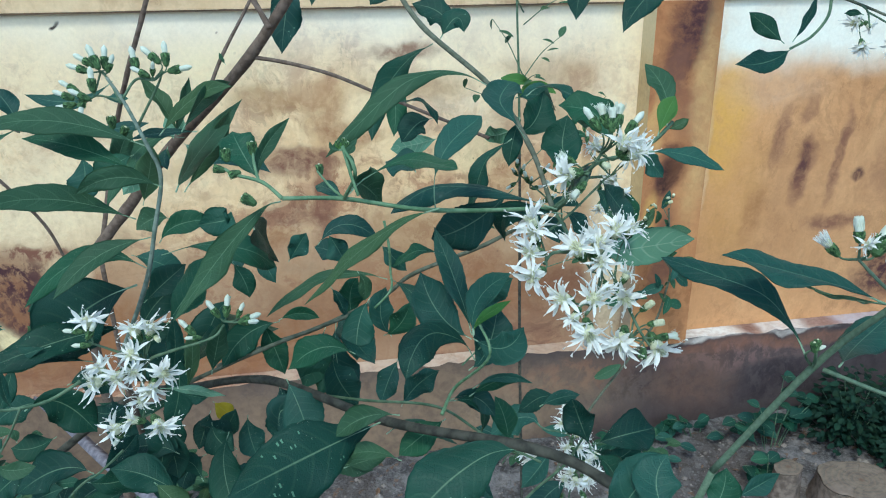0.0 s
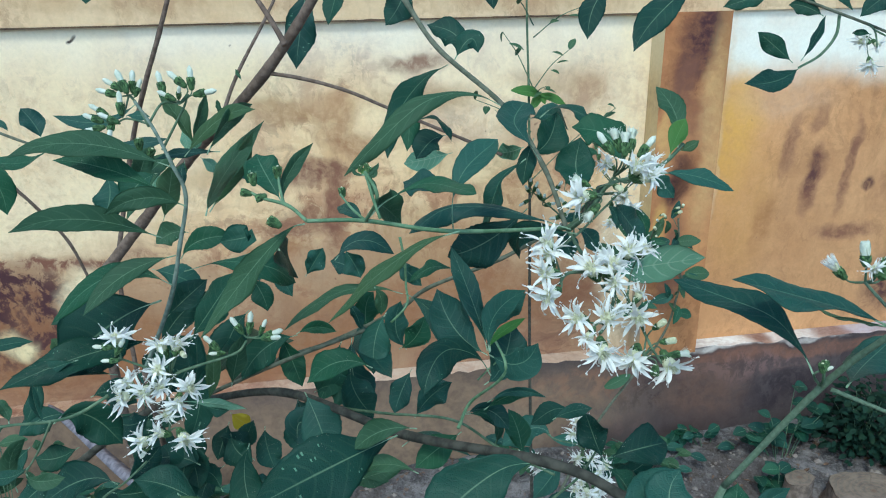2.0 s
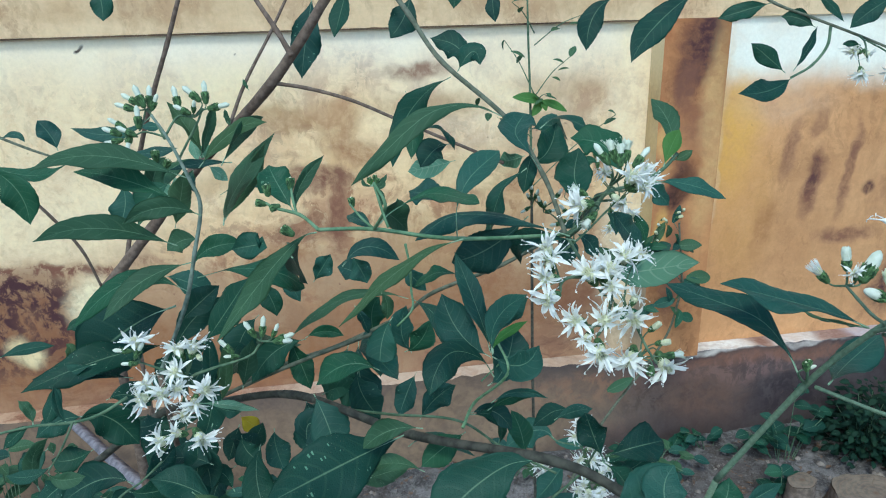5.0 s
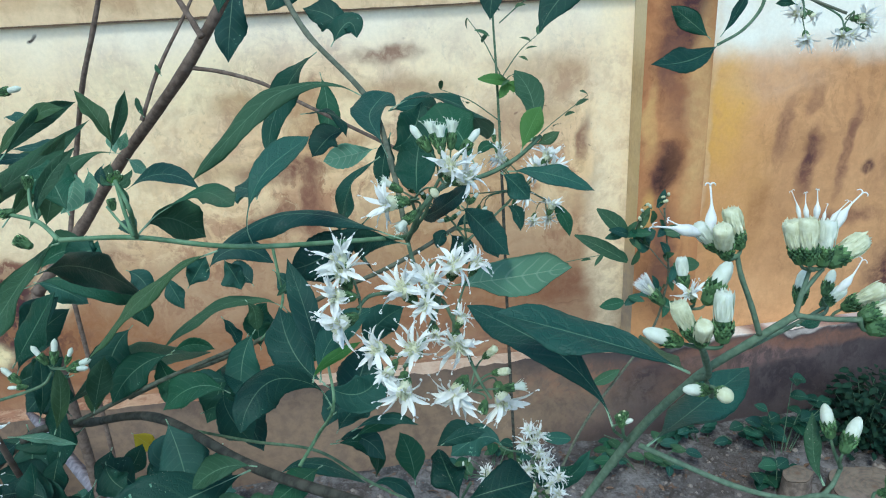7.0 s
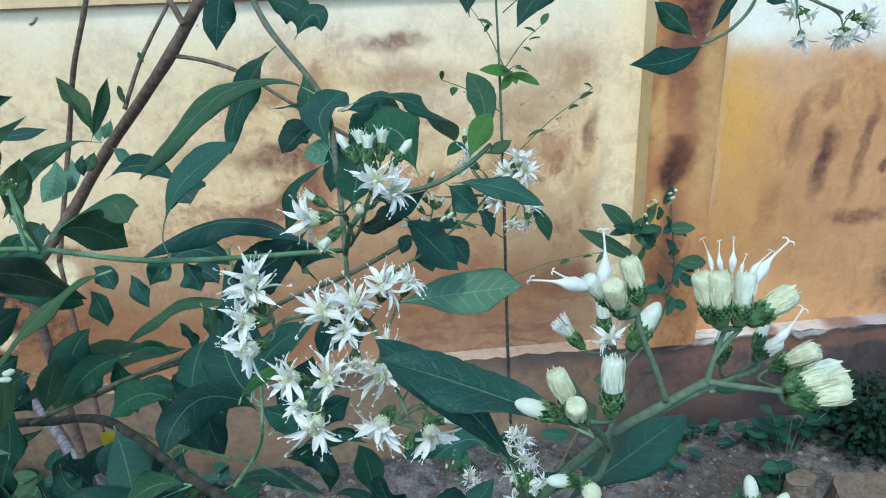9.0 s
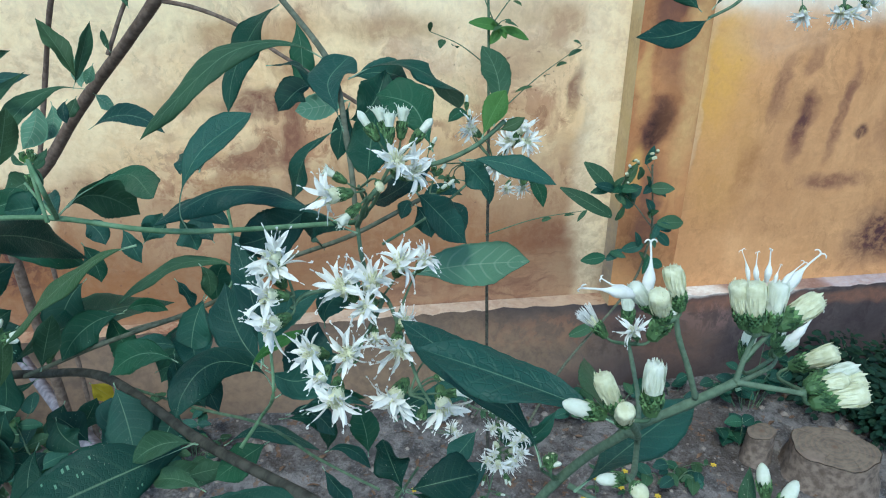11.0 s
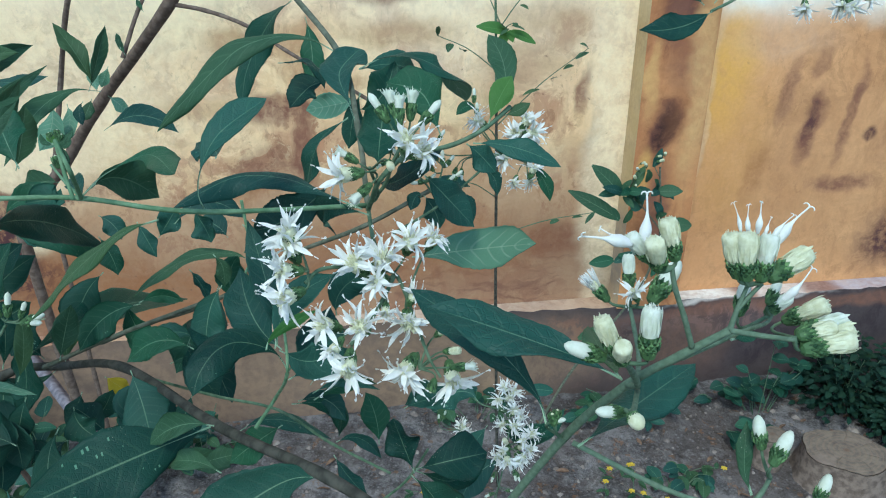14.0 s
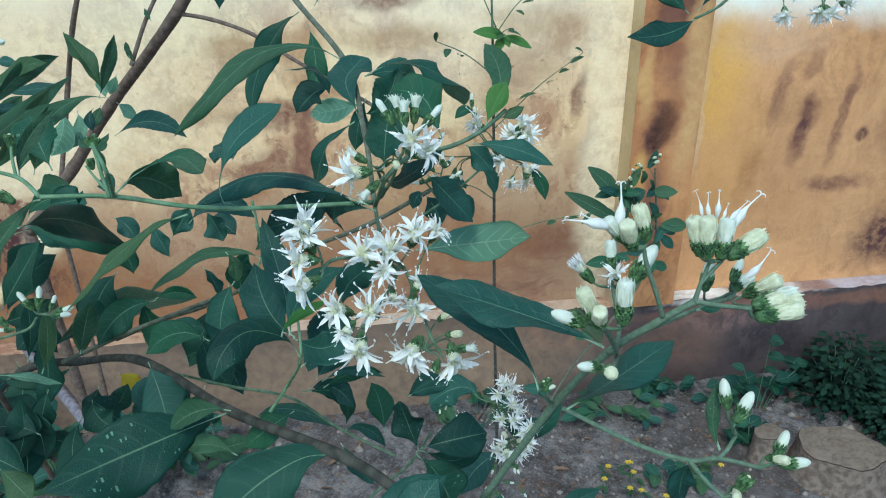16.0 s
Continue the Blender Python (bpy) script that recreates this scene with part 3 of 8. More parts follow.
    bump(nt, b, height, 0.4, 0.004)
    return m


RUST, DAMP, BROWN, PALE = (0.28, 0.12, 0.05), (0.07, 0.03, 0.034), (0.36, 0.2, 0.09), (0.84, 0.68, 0.39)
PLUM = (0.2, 0.09, 0.06)
WALL_LEFT = plaster("limewash_cream", (0.7, 0.45, 0.23), (0.86, 0.64, 0.375), (0.9, 0.81, 0.66), 1.035, [
    (-0.65, 0.86, 0.5, 0.22, 0.0, 0.75, (0.86, 0.7, 0.46)), (-0.25, 0.98, 0.2, 0.07, 0.0, 0.5, (0.85, 0.73, 0.47)), (0.4, 0.97, 0.3, 0.15, 0.0, 0.6, (0.92, 0.77, 0.54)), (-0.68, 0.72, 0.22, 0.08, 0.0, 0.65, (0.87, 0.7, 0.46)),
    (-0.74, 0.46, 0.24, 0.15, 0.0, 0.8, RUST), (-0.71, 0.575, 0.09, 0.06, 0.0, 1.5, DAMP), (-0.66, 0.5, 0.05, 0.09, 0.3, 1.5, DAMP), (-0.8, 0.5, 0.09, 0.13, 0.0, 1.5, DAMP), (-0.62, 0.625, 0.2, 0.015, 0.0, 1.5, PLUM), (-0.64, 0.43, 0.11, 0.045, 0.0, 1.5, DAMP), (-0.59, 0.555, 0.045, 0.06, 0.3, 1.0, (0.86, 0.72, 0.47)), (-0.74, 0.44, 0.04, 0.03, 0.0, 0.9, PALE),
    (-0.5, 0.42, 0.16, 0.1, 0.0, 0.7, RUST), (-0.25, 0.36, 0.35, 0.08, 0.0, 0.7, RUST), (-0.515, 1.083, 0.006, 0.007, 0.8, 1.0, (0.03, 0.02, 0.02)),
    (-0.07, 0.79, 0.1, 0.032, 0.0, 1.0, PLUM), (-0.02, 0.7, 0.03, 0.1, 0.1, 0.9, PLUM), (-0.1, 0.68, 0.09, 0.035, 0.0, 0.75, PLUM), (0.05, 0.85, 0.07, 0.03, 0.0, 0.75, RUST), (-0.11, 0.93, 0.09, 0.03, 0.3, 0.7, BROWN), (0.0, 0.9, 0.05, 0.06, 0.4, 0.6, RUST), (-0.25, 0.8, 0.12, 0.025, 0.0, 0.45, BROWN), (-0.16, 0.62, 0.08, 0.03, 0.0, 0.7, RUST),
    (0.17, 1.02, 0.07, 0.02, 0.0, 0.85, PLUM), (0.2, 0.95, 0.12, 0.03, 0.1, 0.6, BROWN), (0.48, 0.98, 0.1, 0.035, 0.1, 0.5, BROWN), (0.57, 0.95, 0.05, 0.04, 0.4, 0.6, RUST), (0.47, 0.88, 0.1, 0.05, 0.2, 0.55, BROWN), (0.6, 0.81, 0.018, 0.05, 0.3, 0.85, PLUM), (0.63, 0.72, 0.02, 0.06, 0.1, 0.5, (0.34, 0.25, 0.19)), (0.4, 0.74, 0.1, 0.1, 0.0, 0.45, BROWN),
    (0.55, 0.46, 0.1, 0.05, 0.0, 0.85, PLUM), (0.25, 0.46, 0.35, 0.1, 0.0, 0.65, RUST), (0.2, 0.62, 0.2, 0.08, 0.0, 0.5, BROWN), (0.68, 0.75, 0.06, 0.6, 0.0, 0.9, (0.9, 0.74, 0.5)), (0.3, 0.8, 0.1, 0.05, 0.0, 0.5, PALE)], 0.76, (0.46, 0.235, 0.13), 0.7, fade=0.1, damp=0.65)
WALL_RIGHT = plaster("limewash_ochre", (0.56, 0.285, 0.128), (0.7, 0.385, 0.185), (0.88, 0.86, 0.76), 0.972, [
    (0.93, 0.84, 0.07, 0.14, 0.0, 0.9, (0.74, 0.42, 0.1)), (0.98, 0.66, 0.1, 0.2, 0.0, 0.6, (0.62, 0.32, 0.1)), (1.05, 0.91, 0.14, 0.05, 0.0, 0.5, (0.62, 0.4, 0.26)), (1.35, 0.58, 0.4, 0.22, 0.0, 0.4, (0.36, 0.19, 0.09)),
    (1.17, 0.71, 0.022, 0.085, 0.12, 1.0, PLUM), (1.168, 0.73, 0.012, 0.045, 0.12, 0.7, DAMP), (1.1, 0.79, 0.022, 0.075, 0.06, 0.75, PLUM), (1.16, 0.85, 0.02, 0.035, 0.1, 0.6, PLUM), (1.255, 0.74, 0.016, 0.12, 0.1, 0.8, PLUM), (1.27, 0.8, 0.012, 0.07, 0.1, 0.4, PLUM), (1.325, 0.692, 0.022, 0.018, 0.0, 0.9, DAMP),
    (1.285, 0.563, 0.085, 0.024, 0.0, 0.85, PLUM), (1.49, 0.42, 0.12, 0.1, 0.3, 1.0, DAMP), (1.36, 0.9, 0.008, 0.08, 0.5, 0.6, BROWN), (1.4, 0.88, 0.008, 0.08, 0.5, 0.6, BROWN), (1.45, 0.82, 0.08, 0.1, 0.4, 0.4, BROWN),
    (1.05, 0.6, 0.03, 0.07, 0.2, 0.5, RUST), (1.5, 0.7, 0.14, 0.1, 0.1, 0.5, PLUM), (0.89, 0.7, 0.012, 0.4, 0.05, 0.5, (0.76, 0.55, 0.34))], 0.3, (0.4, 0.2, 0.09), 0.3, fade=0.045)
PILASTER = plaster("limewash_rust", (0.4, 0.168, 0.072), (0.55, 0.268, 0.113), (0.46, 0.25, 0.12), 1.3, [
    (0.79, 1.05, 0.05, 0.13, 0.25, 1.0, DAMP), (0.765, 0.97, 0.03, 0.06, 0.1, 0.9, PLUM), (0.795, 0.87, 0.04, 0.06, 0.0, 0.6, PLUM), (0.768, 0.735, 0.034, 0.058, 0.1, 1.0, DAMP), (0.766, 0.735, 0.022, 0.045, 0.1, 1.0, (0.035, 0.016, 0.016)), (0.79, 0.755, 0.03, 0.05, 0.1, 0.4, RUST), (0.85, 1.0, 0.02, 0.14, 0.0, 0.8, RUST),
    (0.775, 0.53, 0.025, 0.12, 0.1, 0.95, PLUM), (0.725, 0.84, 0.016, 0.08, 0.0, 0.6, (0.66, 0.42, 0.16)), (0.735, 0.63, 0.02, 0.06, 0.0, 0.6, (0.72, 0.45, 0.13)), (0.835, 0.85, 0.03, 0.25, 0.0, 0.65, (0.64, 0.41, 0.18))], 0.4, (0.25, 0.1, 0.05), 0.3)
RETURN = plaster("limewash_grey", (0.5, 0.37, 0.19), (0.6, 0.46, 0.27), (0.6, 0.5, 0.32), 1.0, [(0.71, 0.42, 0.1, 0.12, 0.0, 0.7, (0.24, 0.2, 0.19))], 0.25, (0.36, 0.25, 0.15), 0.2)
BEAM = plaster("limewash_tan", (0.66, 0.47, 0.28), (0.76, 0.58, 0.37), (0.7, 0.55, 0.36), 2.0, [(-0.4, 1.16, 0.25, 0.03, 0.0, 0.35, BROWN), (0.5, 1.15, 0.3, 0.03, 0.0, 0.4, BROWN)], 0.4, (0.46, 0.28, 0.16), 0.3)
# Dark browns that paint the shade in the gap under the beam.
GAP_SHADE = plaster("gap_shade", (0.1, 0.065, 0.045), (0.2, 0.13, 0.08), (0.2, 0.13, 0.08), 2.0, [], 0.5, (0.05, 0.03, 0.025), 0.3)
PLINTH = plaster("plinth_maroon", (0.056, 0.044, 0.046), (0.098, 0.076, 0.075), (0.13, 0.09, 0.082), 2.0, [
    (0.55, 0.21, 0.22, 0.05, 0.0, 1.5, (0.2, 0.1, 0.07)), (0.8, 0.17, 0.14, 0.07, 0.0, 1.5, (0.036, 0.026, 0.032)), (1.02, 0.22, 0.2, 0.035, 0.0, 1.5, (0.17, 0.105, 0.095)), (0.36, 0.1, 0.12, 0.06, 0.0, 1.5, (0.3, 0.21, 0.15)), (1.16, 0.13, 0.12, 0.06, 0.0, 1.5, (0.04, 0.03, 0.034)), (0.62, 0.09, 0.12, 0.04, 0.0, 1.5, (0.14, 0.09, 0.08)),
    # The dark patch at (0.8, 0.06) paints shade along the plinth's foot.
    (0.9, 0.15, 0.12, 0.1, 0.0, 0.6, (0.17, 0.095, 0.065)), (0.15, 0.14, 0.55, 0.16, 0.0, 0.85, (0.27, 0.18, 0.115)), (-0.7, 0.14, 0.6, 0.2, 0.0, 0.85, (0.27, 0.18, 0.12)), (0.8, 0.06, 0.3, 0.05, 0.0, 0.6, (0.06, 0.042, 0.04)), (1.3, 0.25, 0.6, 0.02, 0.0, 0.6, (0.26, 0.12, 0.075)), (0.98, 0.281, 0.13, 0.012, 0.0, 0.95, (0.6, 0.53, 0.48)), (1.2, 0.284, 0.1, 0.009, 0.0, 0.8, (0.55, 0.48, 0.44))], 0.4, (0.05, 0.034, 0.038), 0.2)
LEDGE = plaster("ledge_chipped", (0.4, 0.24, 0.15), (0.52, 0.36, 0.24), (0.55, 0.42, 0.33), 2.0, [
    (0.95, 0.287, 0.1, 0.05, 0.0, 0.95, (0.8, 0.77, 0.72)), (1.17, 0.287, 0.1, 0.05, 0.0, 0.8, (0.74, 0.7, 0.66)), (1.42, 0.287, 0.14, 0.05, 0.0, 0.8, (0.5, 0.46, 0.5)), (0.2, 0.287, 0.4, 0.05, 0.0, 0.85, (0.56, 0.44, 0.34)), (1.06, 0.287, 0.03, 0.05, 0.0, 0.9, PLUM), (1.28, 0.287, 0.05, 0.05, 0.0, 0.8, PLUM)], 0.8, (0.3, 0.14, 0.085), 0.6)


def soil_material():
    m, nt, b = material("soil", 0.95, 0.12)
    pos = world_place(nt)
    bent = bend(nt, pos, 16.0, 0.04)
    big, mid, fine = noise_of(nt, pos, 3.6, 5.0, 0.6), noise_of(nt, bent, 20.0, 7.0, 0.68), noise_of(nt, pos, 150.0, 5.0, 0.7)
    col = mix(nt, step(nt, mid, 0.36, 0.64), (0.072, 0.067, 0.067), (0.23, 0.212, 0.206))
    col = mix(nt, maths(nt, "MULTIPLY", step(nt, fine, 0.5, 0.64), 0.5), col, (0.265, 0.25, 0.245))
    col = mix(nt, maths(nt, "MULTIPLY", step(nt, big, 0.48, 0.62), 0.65), col, (0.08, 0.064, 0.056))
    crust = step(nt, noise_of(nt, bent, 46.0, 6.0, 0.7), 0.52, 0.6)
    col = mix(nt, maths(nt, "MULTIPLY", crust, 0.5), col, (0.06, 0.045, 0.038))
    leafy_bits = step(nt, noise_of(nt, bent, 33.0, 4.0, 0.6), 0.6, 0.66)
    col = mix(nt, maths(nt, "MULTIPLY", leafy_bits, 0.6), col, (0.2, 0.11, 0.06))
    cells = node(nt, "ShaderNodeTexVoronoi", Vector=pos, Scale=75.0)
    col = mix(nt, maths(nt, "MULTIPLY", maths(nt, "SUBTRACT", 1.0, step(nt, cells.outputs[0], 0.12, 0.3)), 0.3), col, (0.31, 0.295, 0.29))
    nt.links.new(col, b.inputs["Base Color"])
    bump(nt, b, maths(nt, "ADD", maths(nt, "MULTIPLY", fine, 0.4), mid), 1.0, 0.014)
    return m


SOIL = soil_material()


# ---- wall, beam, pilaster, plinth ----
def slab(name, x0, x1, y0, y1, z0, z1, mats, jag=0.0, cuts=(1, 1), kind="structure"):
    """A plastered block with softened edges; its front may be uneven."""
    bm = bmesh.new()
    nx, nz = cuts
    grid = {}
    for i in range(nx + 1):
        for k in range(nz + 1):
            for s, y in ((0, y0), (1, y1)):
                x, z = x0 + (x1 - x0) * i / nx, z0 + (z1 - z0) * k / nz
                w = jag * noise.noise(Vector((x * 6, y * 6, z * 6))) if s == 0 else 0.0
                e = jag * 1.5 * noise.noise(Vector((x * 30, 3.1, z * 9))) if k == nz and s == 0 else 0.0
                grid[i, k, s] = bm.verts.new((x, y + w, z + e))
    for i in range(nx):
        for k in range(nz):
            bm.faces.new((grid[i, k, 0], grid[i + 1, k, 0], grid[i + 1, k + 1, 0], grid[i, k + 1, 0]))
            bm.faces.new((grid[i, k, 1], grid[i, k + 1, 1], grid[i + 1, k + 1, 1], grid[i + 1, k, 1]))
        top = bm.faces.new((grid[i, nz, 0], grid[i + 1, nz, 0], grid[i + 1, nz, 1], grid[i, nz, 1]))
        if len(mats) > 1 and name == "plinth":
            top.material_index = 1
        bm.faces.new((grid[i, 0, 0], grid[i, 0, 1], grid[i + 1, 0, 1], grid[i + 1, 0, 0]))
    for k in range(nz):
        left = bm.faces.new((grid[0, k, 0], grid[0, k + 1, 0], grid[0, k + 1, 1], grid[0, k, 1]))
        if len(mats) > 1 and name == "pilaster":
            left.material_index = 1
        bm.faces.new((grid[nx, k, 0], grid[nx, k, 1], grid[nx, k + 1, 1], grid[nx, k + 1, 0]))
    ob = new(name, mesh_of(bm, name, mats, smooth=False))
    if kind:
        tagged(ob, kind=kind)
    return ob




wall = tagged(slab("wall_north", -6.0, 0.787, 1.5, 1.72, -0.2, 2.6, [WALL_LEFT], 0.0), "old limewashed boundary wall with rubbed brown stains", "wall")
tagged(slab("wall_north_bay", 0.787, 7.0, 1.5, 1.72, -0.2, 2.6, [WALL_RIGHT], 0.0), "ochre limewashed wall bay with rust-brown runs", "wall")
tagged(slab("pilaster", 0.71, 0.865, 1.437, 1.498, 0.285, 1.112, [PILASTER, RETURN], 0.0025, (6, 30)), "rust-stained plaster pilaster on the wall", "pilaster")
tagged(slab("beam", -6.0, 7.0, 1.49, 1.499, 1.112, 1.42, [BEAM], 0.0012, (260, 3)), "tan plaster band along the wall", "beam")
# Added dark strip that stands in for the shadow line below the band.
tagged(slab("gap_strip", -6.0, 0.709, 1.487, 1.4985, 1.1085, 1.1115, [GAP_SHADE], 0.0018, (300, 1)), "dark strip painted as the shaded gap under the plaster band", "joint")
tagged(slab("plinth", -6.0, 7.0, 1.45, 1.499, -0.2, 0.287, [PLINTH, LEDGE], 0.0055, (520, 5)), "maroon painted plinth with a chipped white ledge", "plinth")


def lie(x, y):
    """The height of the uneven ground."""
    rise = max(0.0, min(1.0, (y - 1.0) / 0.45))
    n = noise.noise(Vector((x * 2.3, y * 2.3, 0.0))) * 0.02 + noise.noise(Vector((x * 9, y * 9, 4.0))) * 0.009 + noise.noise(Vector((x * 31, y * 31, 8.0))) * 0.006 + noise.noise(Vector((x * 75, y * 75, 2.0))) * 0.0035
    near = max(0.0, 1 - abs(x - 0.4) / 4)
    return 0.036 * rise * rise * (3 - 2 * rise) + n * near


def ground():
    """One sheet of soil, fine where it is seen and reaching far out behind the camera."""
    xs = [-60, -20, -8, -4, -2.4] + [-1.6 + 0.03 * i for i in range(60)] + [0.2 + 0.01 * i for i in range(150)] + [1.7 + 0.03 * i for i in range(27)] + [3.2, 5, 9, 22, 60]
    ys = [-90, -30, -10, -4, -1.5, -0.6, 0.0] + [0.3 + 0.03 * i for i in range(14)] + [0.72 + 0.01 * i for i in range(75)] + [1.5, 1.62]
    bm = bmesh.new()
    rows = [[bm.verts.new((x, y, lie(x, y))) for x in xs] for y in ys]
    for a, b in zip(rows, rows[1:]):
        for i in range(len(xs) - 1):
            bm.faces.new((a[i], a[i + 1], b[i + 1], b[i]))
    return tagged(new("ground", mesh_of(bm, "ground", [SOIL])), "dry grey-brown soil with small clods", "ground", kind="structure")


ground()


# ---- the flowering shrub ----
shrub = tagged(new("flowering_shrub"), "tall leafy shrub with white flower clusters beside a stained wall", "shrub")

trunk = stem(shrub, "trunk", 0.0076, 0.0050, BARK, [(-0.3385, 0.9044, 0.79), (-0.263, 0.8958, 0.8738), (-0.1917, 0.8546, 0.9551), (-0.0745, 0.7573, 1.0691), (0.0015, 0.7284, 1.1683)])
slim_trunk = stem(shrub, "trunk", 0.0036, 0.0029, BARK, [(-0.3414, 1.0068, 0.7737), (-0.3017, 1.0347, 0.9404), (-0.2545, 0.9823, 1.0389), (-0.2233, 0.9692, 1.1052), (-0.1866, 0.9632, 1.1934)])
side_twig = stem(shrub, "branch", 0.0022, 0.0012, BARK, [(-0.0745, 0.7573, 1.0691), (-0.0372, 0.7379, 1.0637), (0.0065, 0.676, 1.0564), (0.0466, 0.5919, 1.0461), (0.1119, 0.4697, 1.0282)])
upper_twig = stem(shrub, "branch", 0.0032, 0.0022, BARK, [(-0.0491, 0.7244, 1.0979), (-0.0626, 0.7353, 1.1235), (-0.085, 0.7615, 1.1585)])
back_twig = stem(shrub, "branch", 0.0022, 0.0015, BARK, [(-0.127, 0.7569, 1.0193), (-0.1055, 0.7701, 1.0666), (-0.0744, 0.7888, 1.1183), (-0.0498, 0.8056, 1.162)])
arch = stem(shrub, "branch", 0.0033, 0.0021, ARCH_BARK, [(-0.3135, 0.5424, 0.7061), (-0.2322, 0.5135, 0.7812), (-0.1542, 0.4624, 0.8525), (-0.1155, 0.4621, 0.8559), (-0.05, 0.3967, 0.8931), (0.0184, 0.318, 0.9059), (0.0771, 0.2428, 0.9341), (0.1018, 0.2153, 0.934), (0.1119, 0.1914, 0.932)], "dark grey-brown woody branch")
mid_stem = stem(shrub, "branch", 0.0020, 0.0011, STEM, [(0.0294, 0.506, 1.1629), (0.0455, 0.4716, 1.1354), (0.0619, 0.4364, 1.1057), (0.0907, 0.3767, 1.0753), (0.0975, 0.3218, 1.0522), (0.0995, 0.2891, 1.0293)])
cross_twig = stem(shrub, "branch", 0.0010, 0.0008, YOUNG_STEM, [(0.0995, 0.2891, 1.0293), (0.0406, 0.264, 1.0398), (0.004, 0.2613, 1.0478), (-0.0194, 0.2572, 1.0506)])
left_stem = stem(shrub, "branch", 0.0013, 0.0008, PALE_STEM, [(-0.1225, 0.3591, 0.9381), (-0.1001, 0.3502, 0.9835), (-0.0904, 0.3488, 1.0147), (-0.0843, 0.3514, 1.0402), (-0.0889, 0.3526, 1.0569), (-0.0974, 0.3602, 1.0752), (-0.1054, 0.3658, 1.0877)])
front_stem = stem(shrub, "branch", 0.0012, 0.0008, FRONT_STEM, [(0.1280, 0.1850, 0.9584), (0.1445, 0.1660, 1.0098), (0.1526, 0.1506, 1.0366), (0.1605, 0.1440, 1.0480), (0.1682, 0.1412, 1.0549)])
low_shoot = stem(shrub, "branch", 0.0009, 0.0006, YOUNG_STEM, [(0.0446, 0.2826, 0.9295), (0.0531, 0.2934, 0.9369), (0.0637, 0.2639, 0.9695), (0.0624, 0.2811, 0.9798)])
back_branch = stem(shrub, "branch", 0.0017, 0.0013, STEM, [(-0.0975, 0.4874, 0.8576), (-0.0573, 0.4784, 0.8765), (-0.0194, 0.4593, 0.896), (0.0292, 0.4422, 0.9246), (0.0512, 0.4354, 0.943), (0.0973, 0.4124, 0.9691), (0.1383, 0.4066, 0.9924)])
back_branch_b = stem(shrub, "branch", 0.0015, 0.0012, STEM, [(-0.1126, 0.432, 0.8751), (-0.0547, 0.4128, 0.9066), (0.0034, 0.3835, 0.9394)])
leaf(cross_twig, (0.0367, 0.229, 1.0512), (0.0143, 0.2386, 1.0382), (-0.0141, 0.2429, 1.012), 0.0081, (-0.61, -0.52, 0.6), tint=0.6)
leaf(cross_twig, (-0.0559, 0.2515, 1.0571), (-0.0581, 0.3126, 1.0582), (-0.0433, 0.3762, 1.0737), 0.0095, (0.91, -0.14, 0.39), tint=0.4)
leaf(cross_twig, (-0.0206, 0.2587, 1.049), (-0.0362, 0.2666, 1.0368), (-0.0687, 0.2676, 0.9986), 0.0107, (-0.55, -0.74, 0.4), tint=0.7)
leaf(cross_twig, (-0.0283, 0.2656, 1.0553), (-0.0262, 0.2718, 1.0658), (-0.015, 0.2771, 1.0779), 0.0057, (0.47, -0.87, 0.17), tint=0.5)
leaf(cross_twig, (-0.0319, 0.301, 1.0474), (-0.0397, 0.3124, 1.06), (-0.0432, 0.3207, 1.0663), 0.0164, (0.04, -0.68, 0.73), wide=0.5)
leaf(cross_twig, (0.0041, 0.2626, 1.0471), (-0.0023, 0.2751, 1.0489), (-0.0071, 0.2862, 1.0476), 0.0066, (-0.53, -0.27, 0.8))
leaf(cross_twig, (0.0073, 0.2633, 1.0506), (0.0119, 0.2781, 1.0489), (0.021, 0.2884, 1.0371), 0.0148, (0.86, -0.5, -0.07), tint=0.4)
leaf(cross_twig, (-0.0675, 0.3338, 1.0648), (-0.0585, 0.3593, 1.0782), (-0.049, 0.3804, 1.0822), 0.0088, (0.92, -0.38, 0.04), tint=0.4)
leaf(cross_twig, (-0.0312, 0.2613, 1.0377), (-0.0364, 0.3186, 1.0183), (-0.0329, 0.368, 0.9839), 0.0156, (1, 0.04, 0.05))
leaf(cross_twig, (-0.0678, 0.322, 1.0389), (-0.0562, 0.3394, 1.0561), (-0.0473, 0.3562, 1.0713), 0.0120, (0.84, -0.54, 0.03), tint=0.4)
leaf(trunk, (-0.1291, 0.672, 0.9692), (-0.0906, 0.6569, 0.9847), (-0.0547, 0.6326, 0.9743), 0.0174, (-0.38, -0.63, 0.68))
leaf(trunk, (-0.1453, 0.7318, 0.9928), (-0.1779, 0.6918, 0.9928), (-0.2012, 0.6317, 0.9516), 0.0186, (0.19, -0.46, 0.87), tint=0.4)
leaf(trunk, (-0.1507, 0.7338, 0.9956), (-0.1656, 0.7484, 1.0235), (-0.1878, 0.7649, 1.0532), 0.0184, (0.54, -0.55, 0.64), tint=0.4)
leaf(trunk, (-0.1566, 0.733, 0.9922), (-0.1494, 0.7415, 1.0129), (-0.1372, 0.7572, 1.0508), 0.0149, (0.75, -0.67, 0.03), tint=0.4)
leaf(trunk, (-0.1629, 0.7299, 0.9837), (-0.1673, 0.7266, 0.9751), (-0.1644, 0.7206, 0.9629), 0.0097, (0.01, -0.91, 0.41))
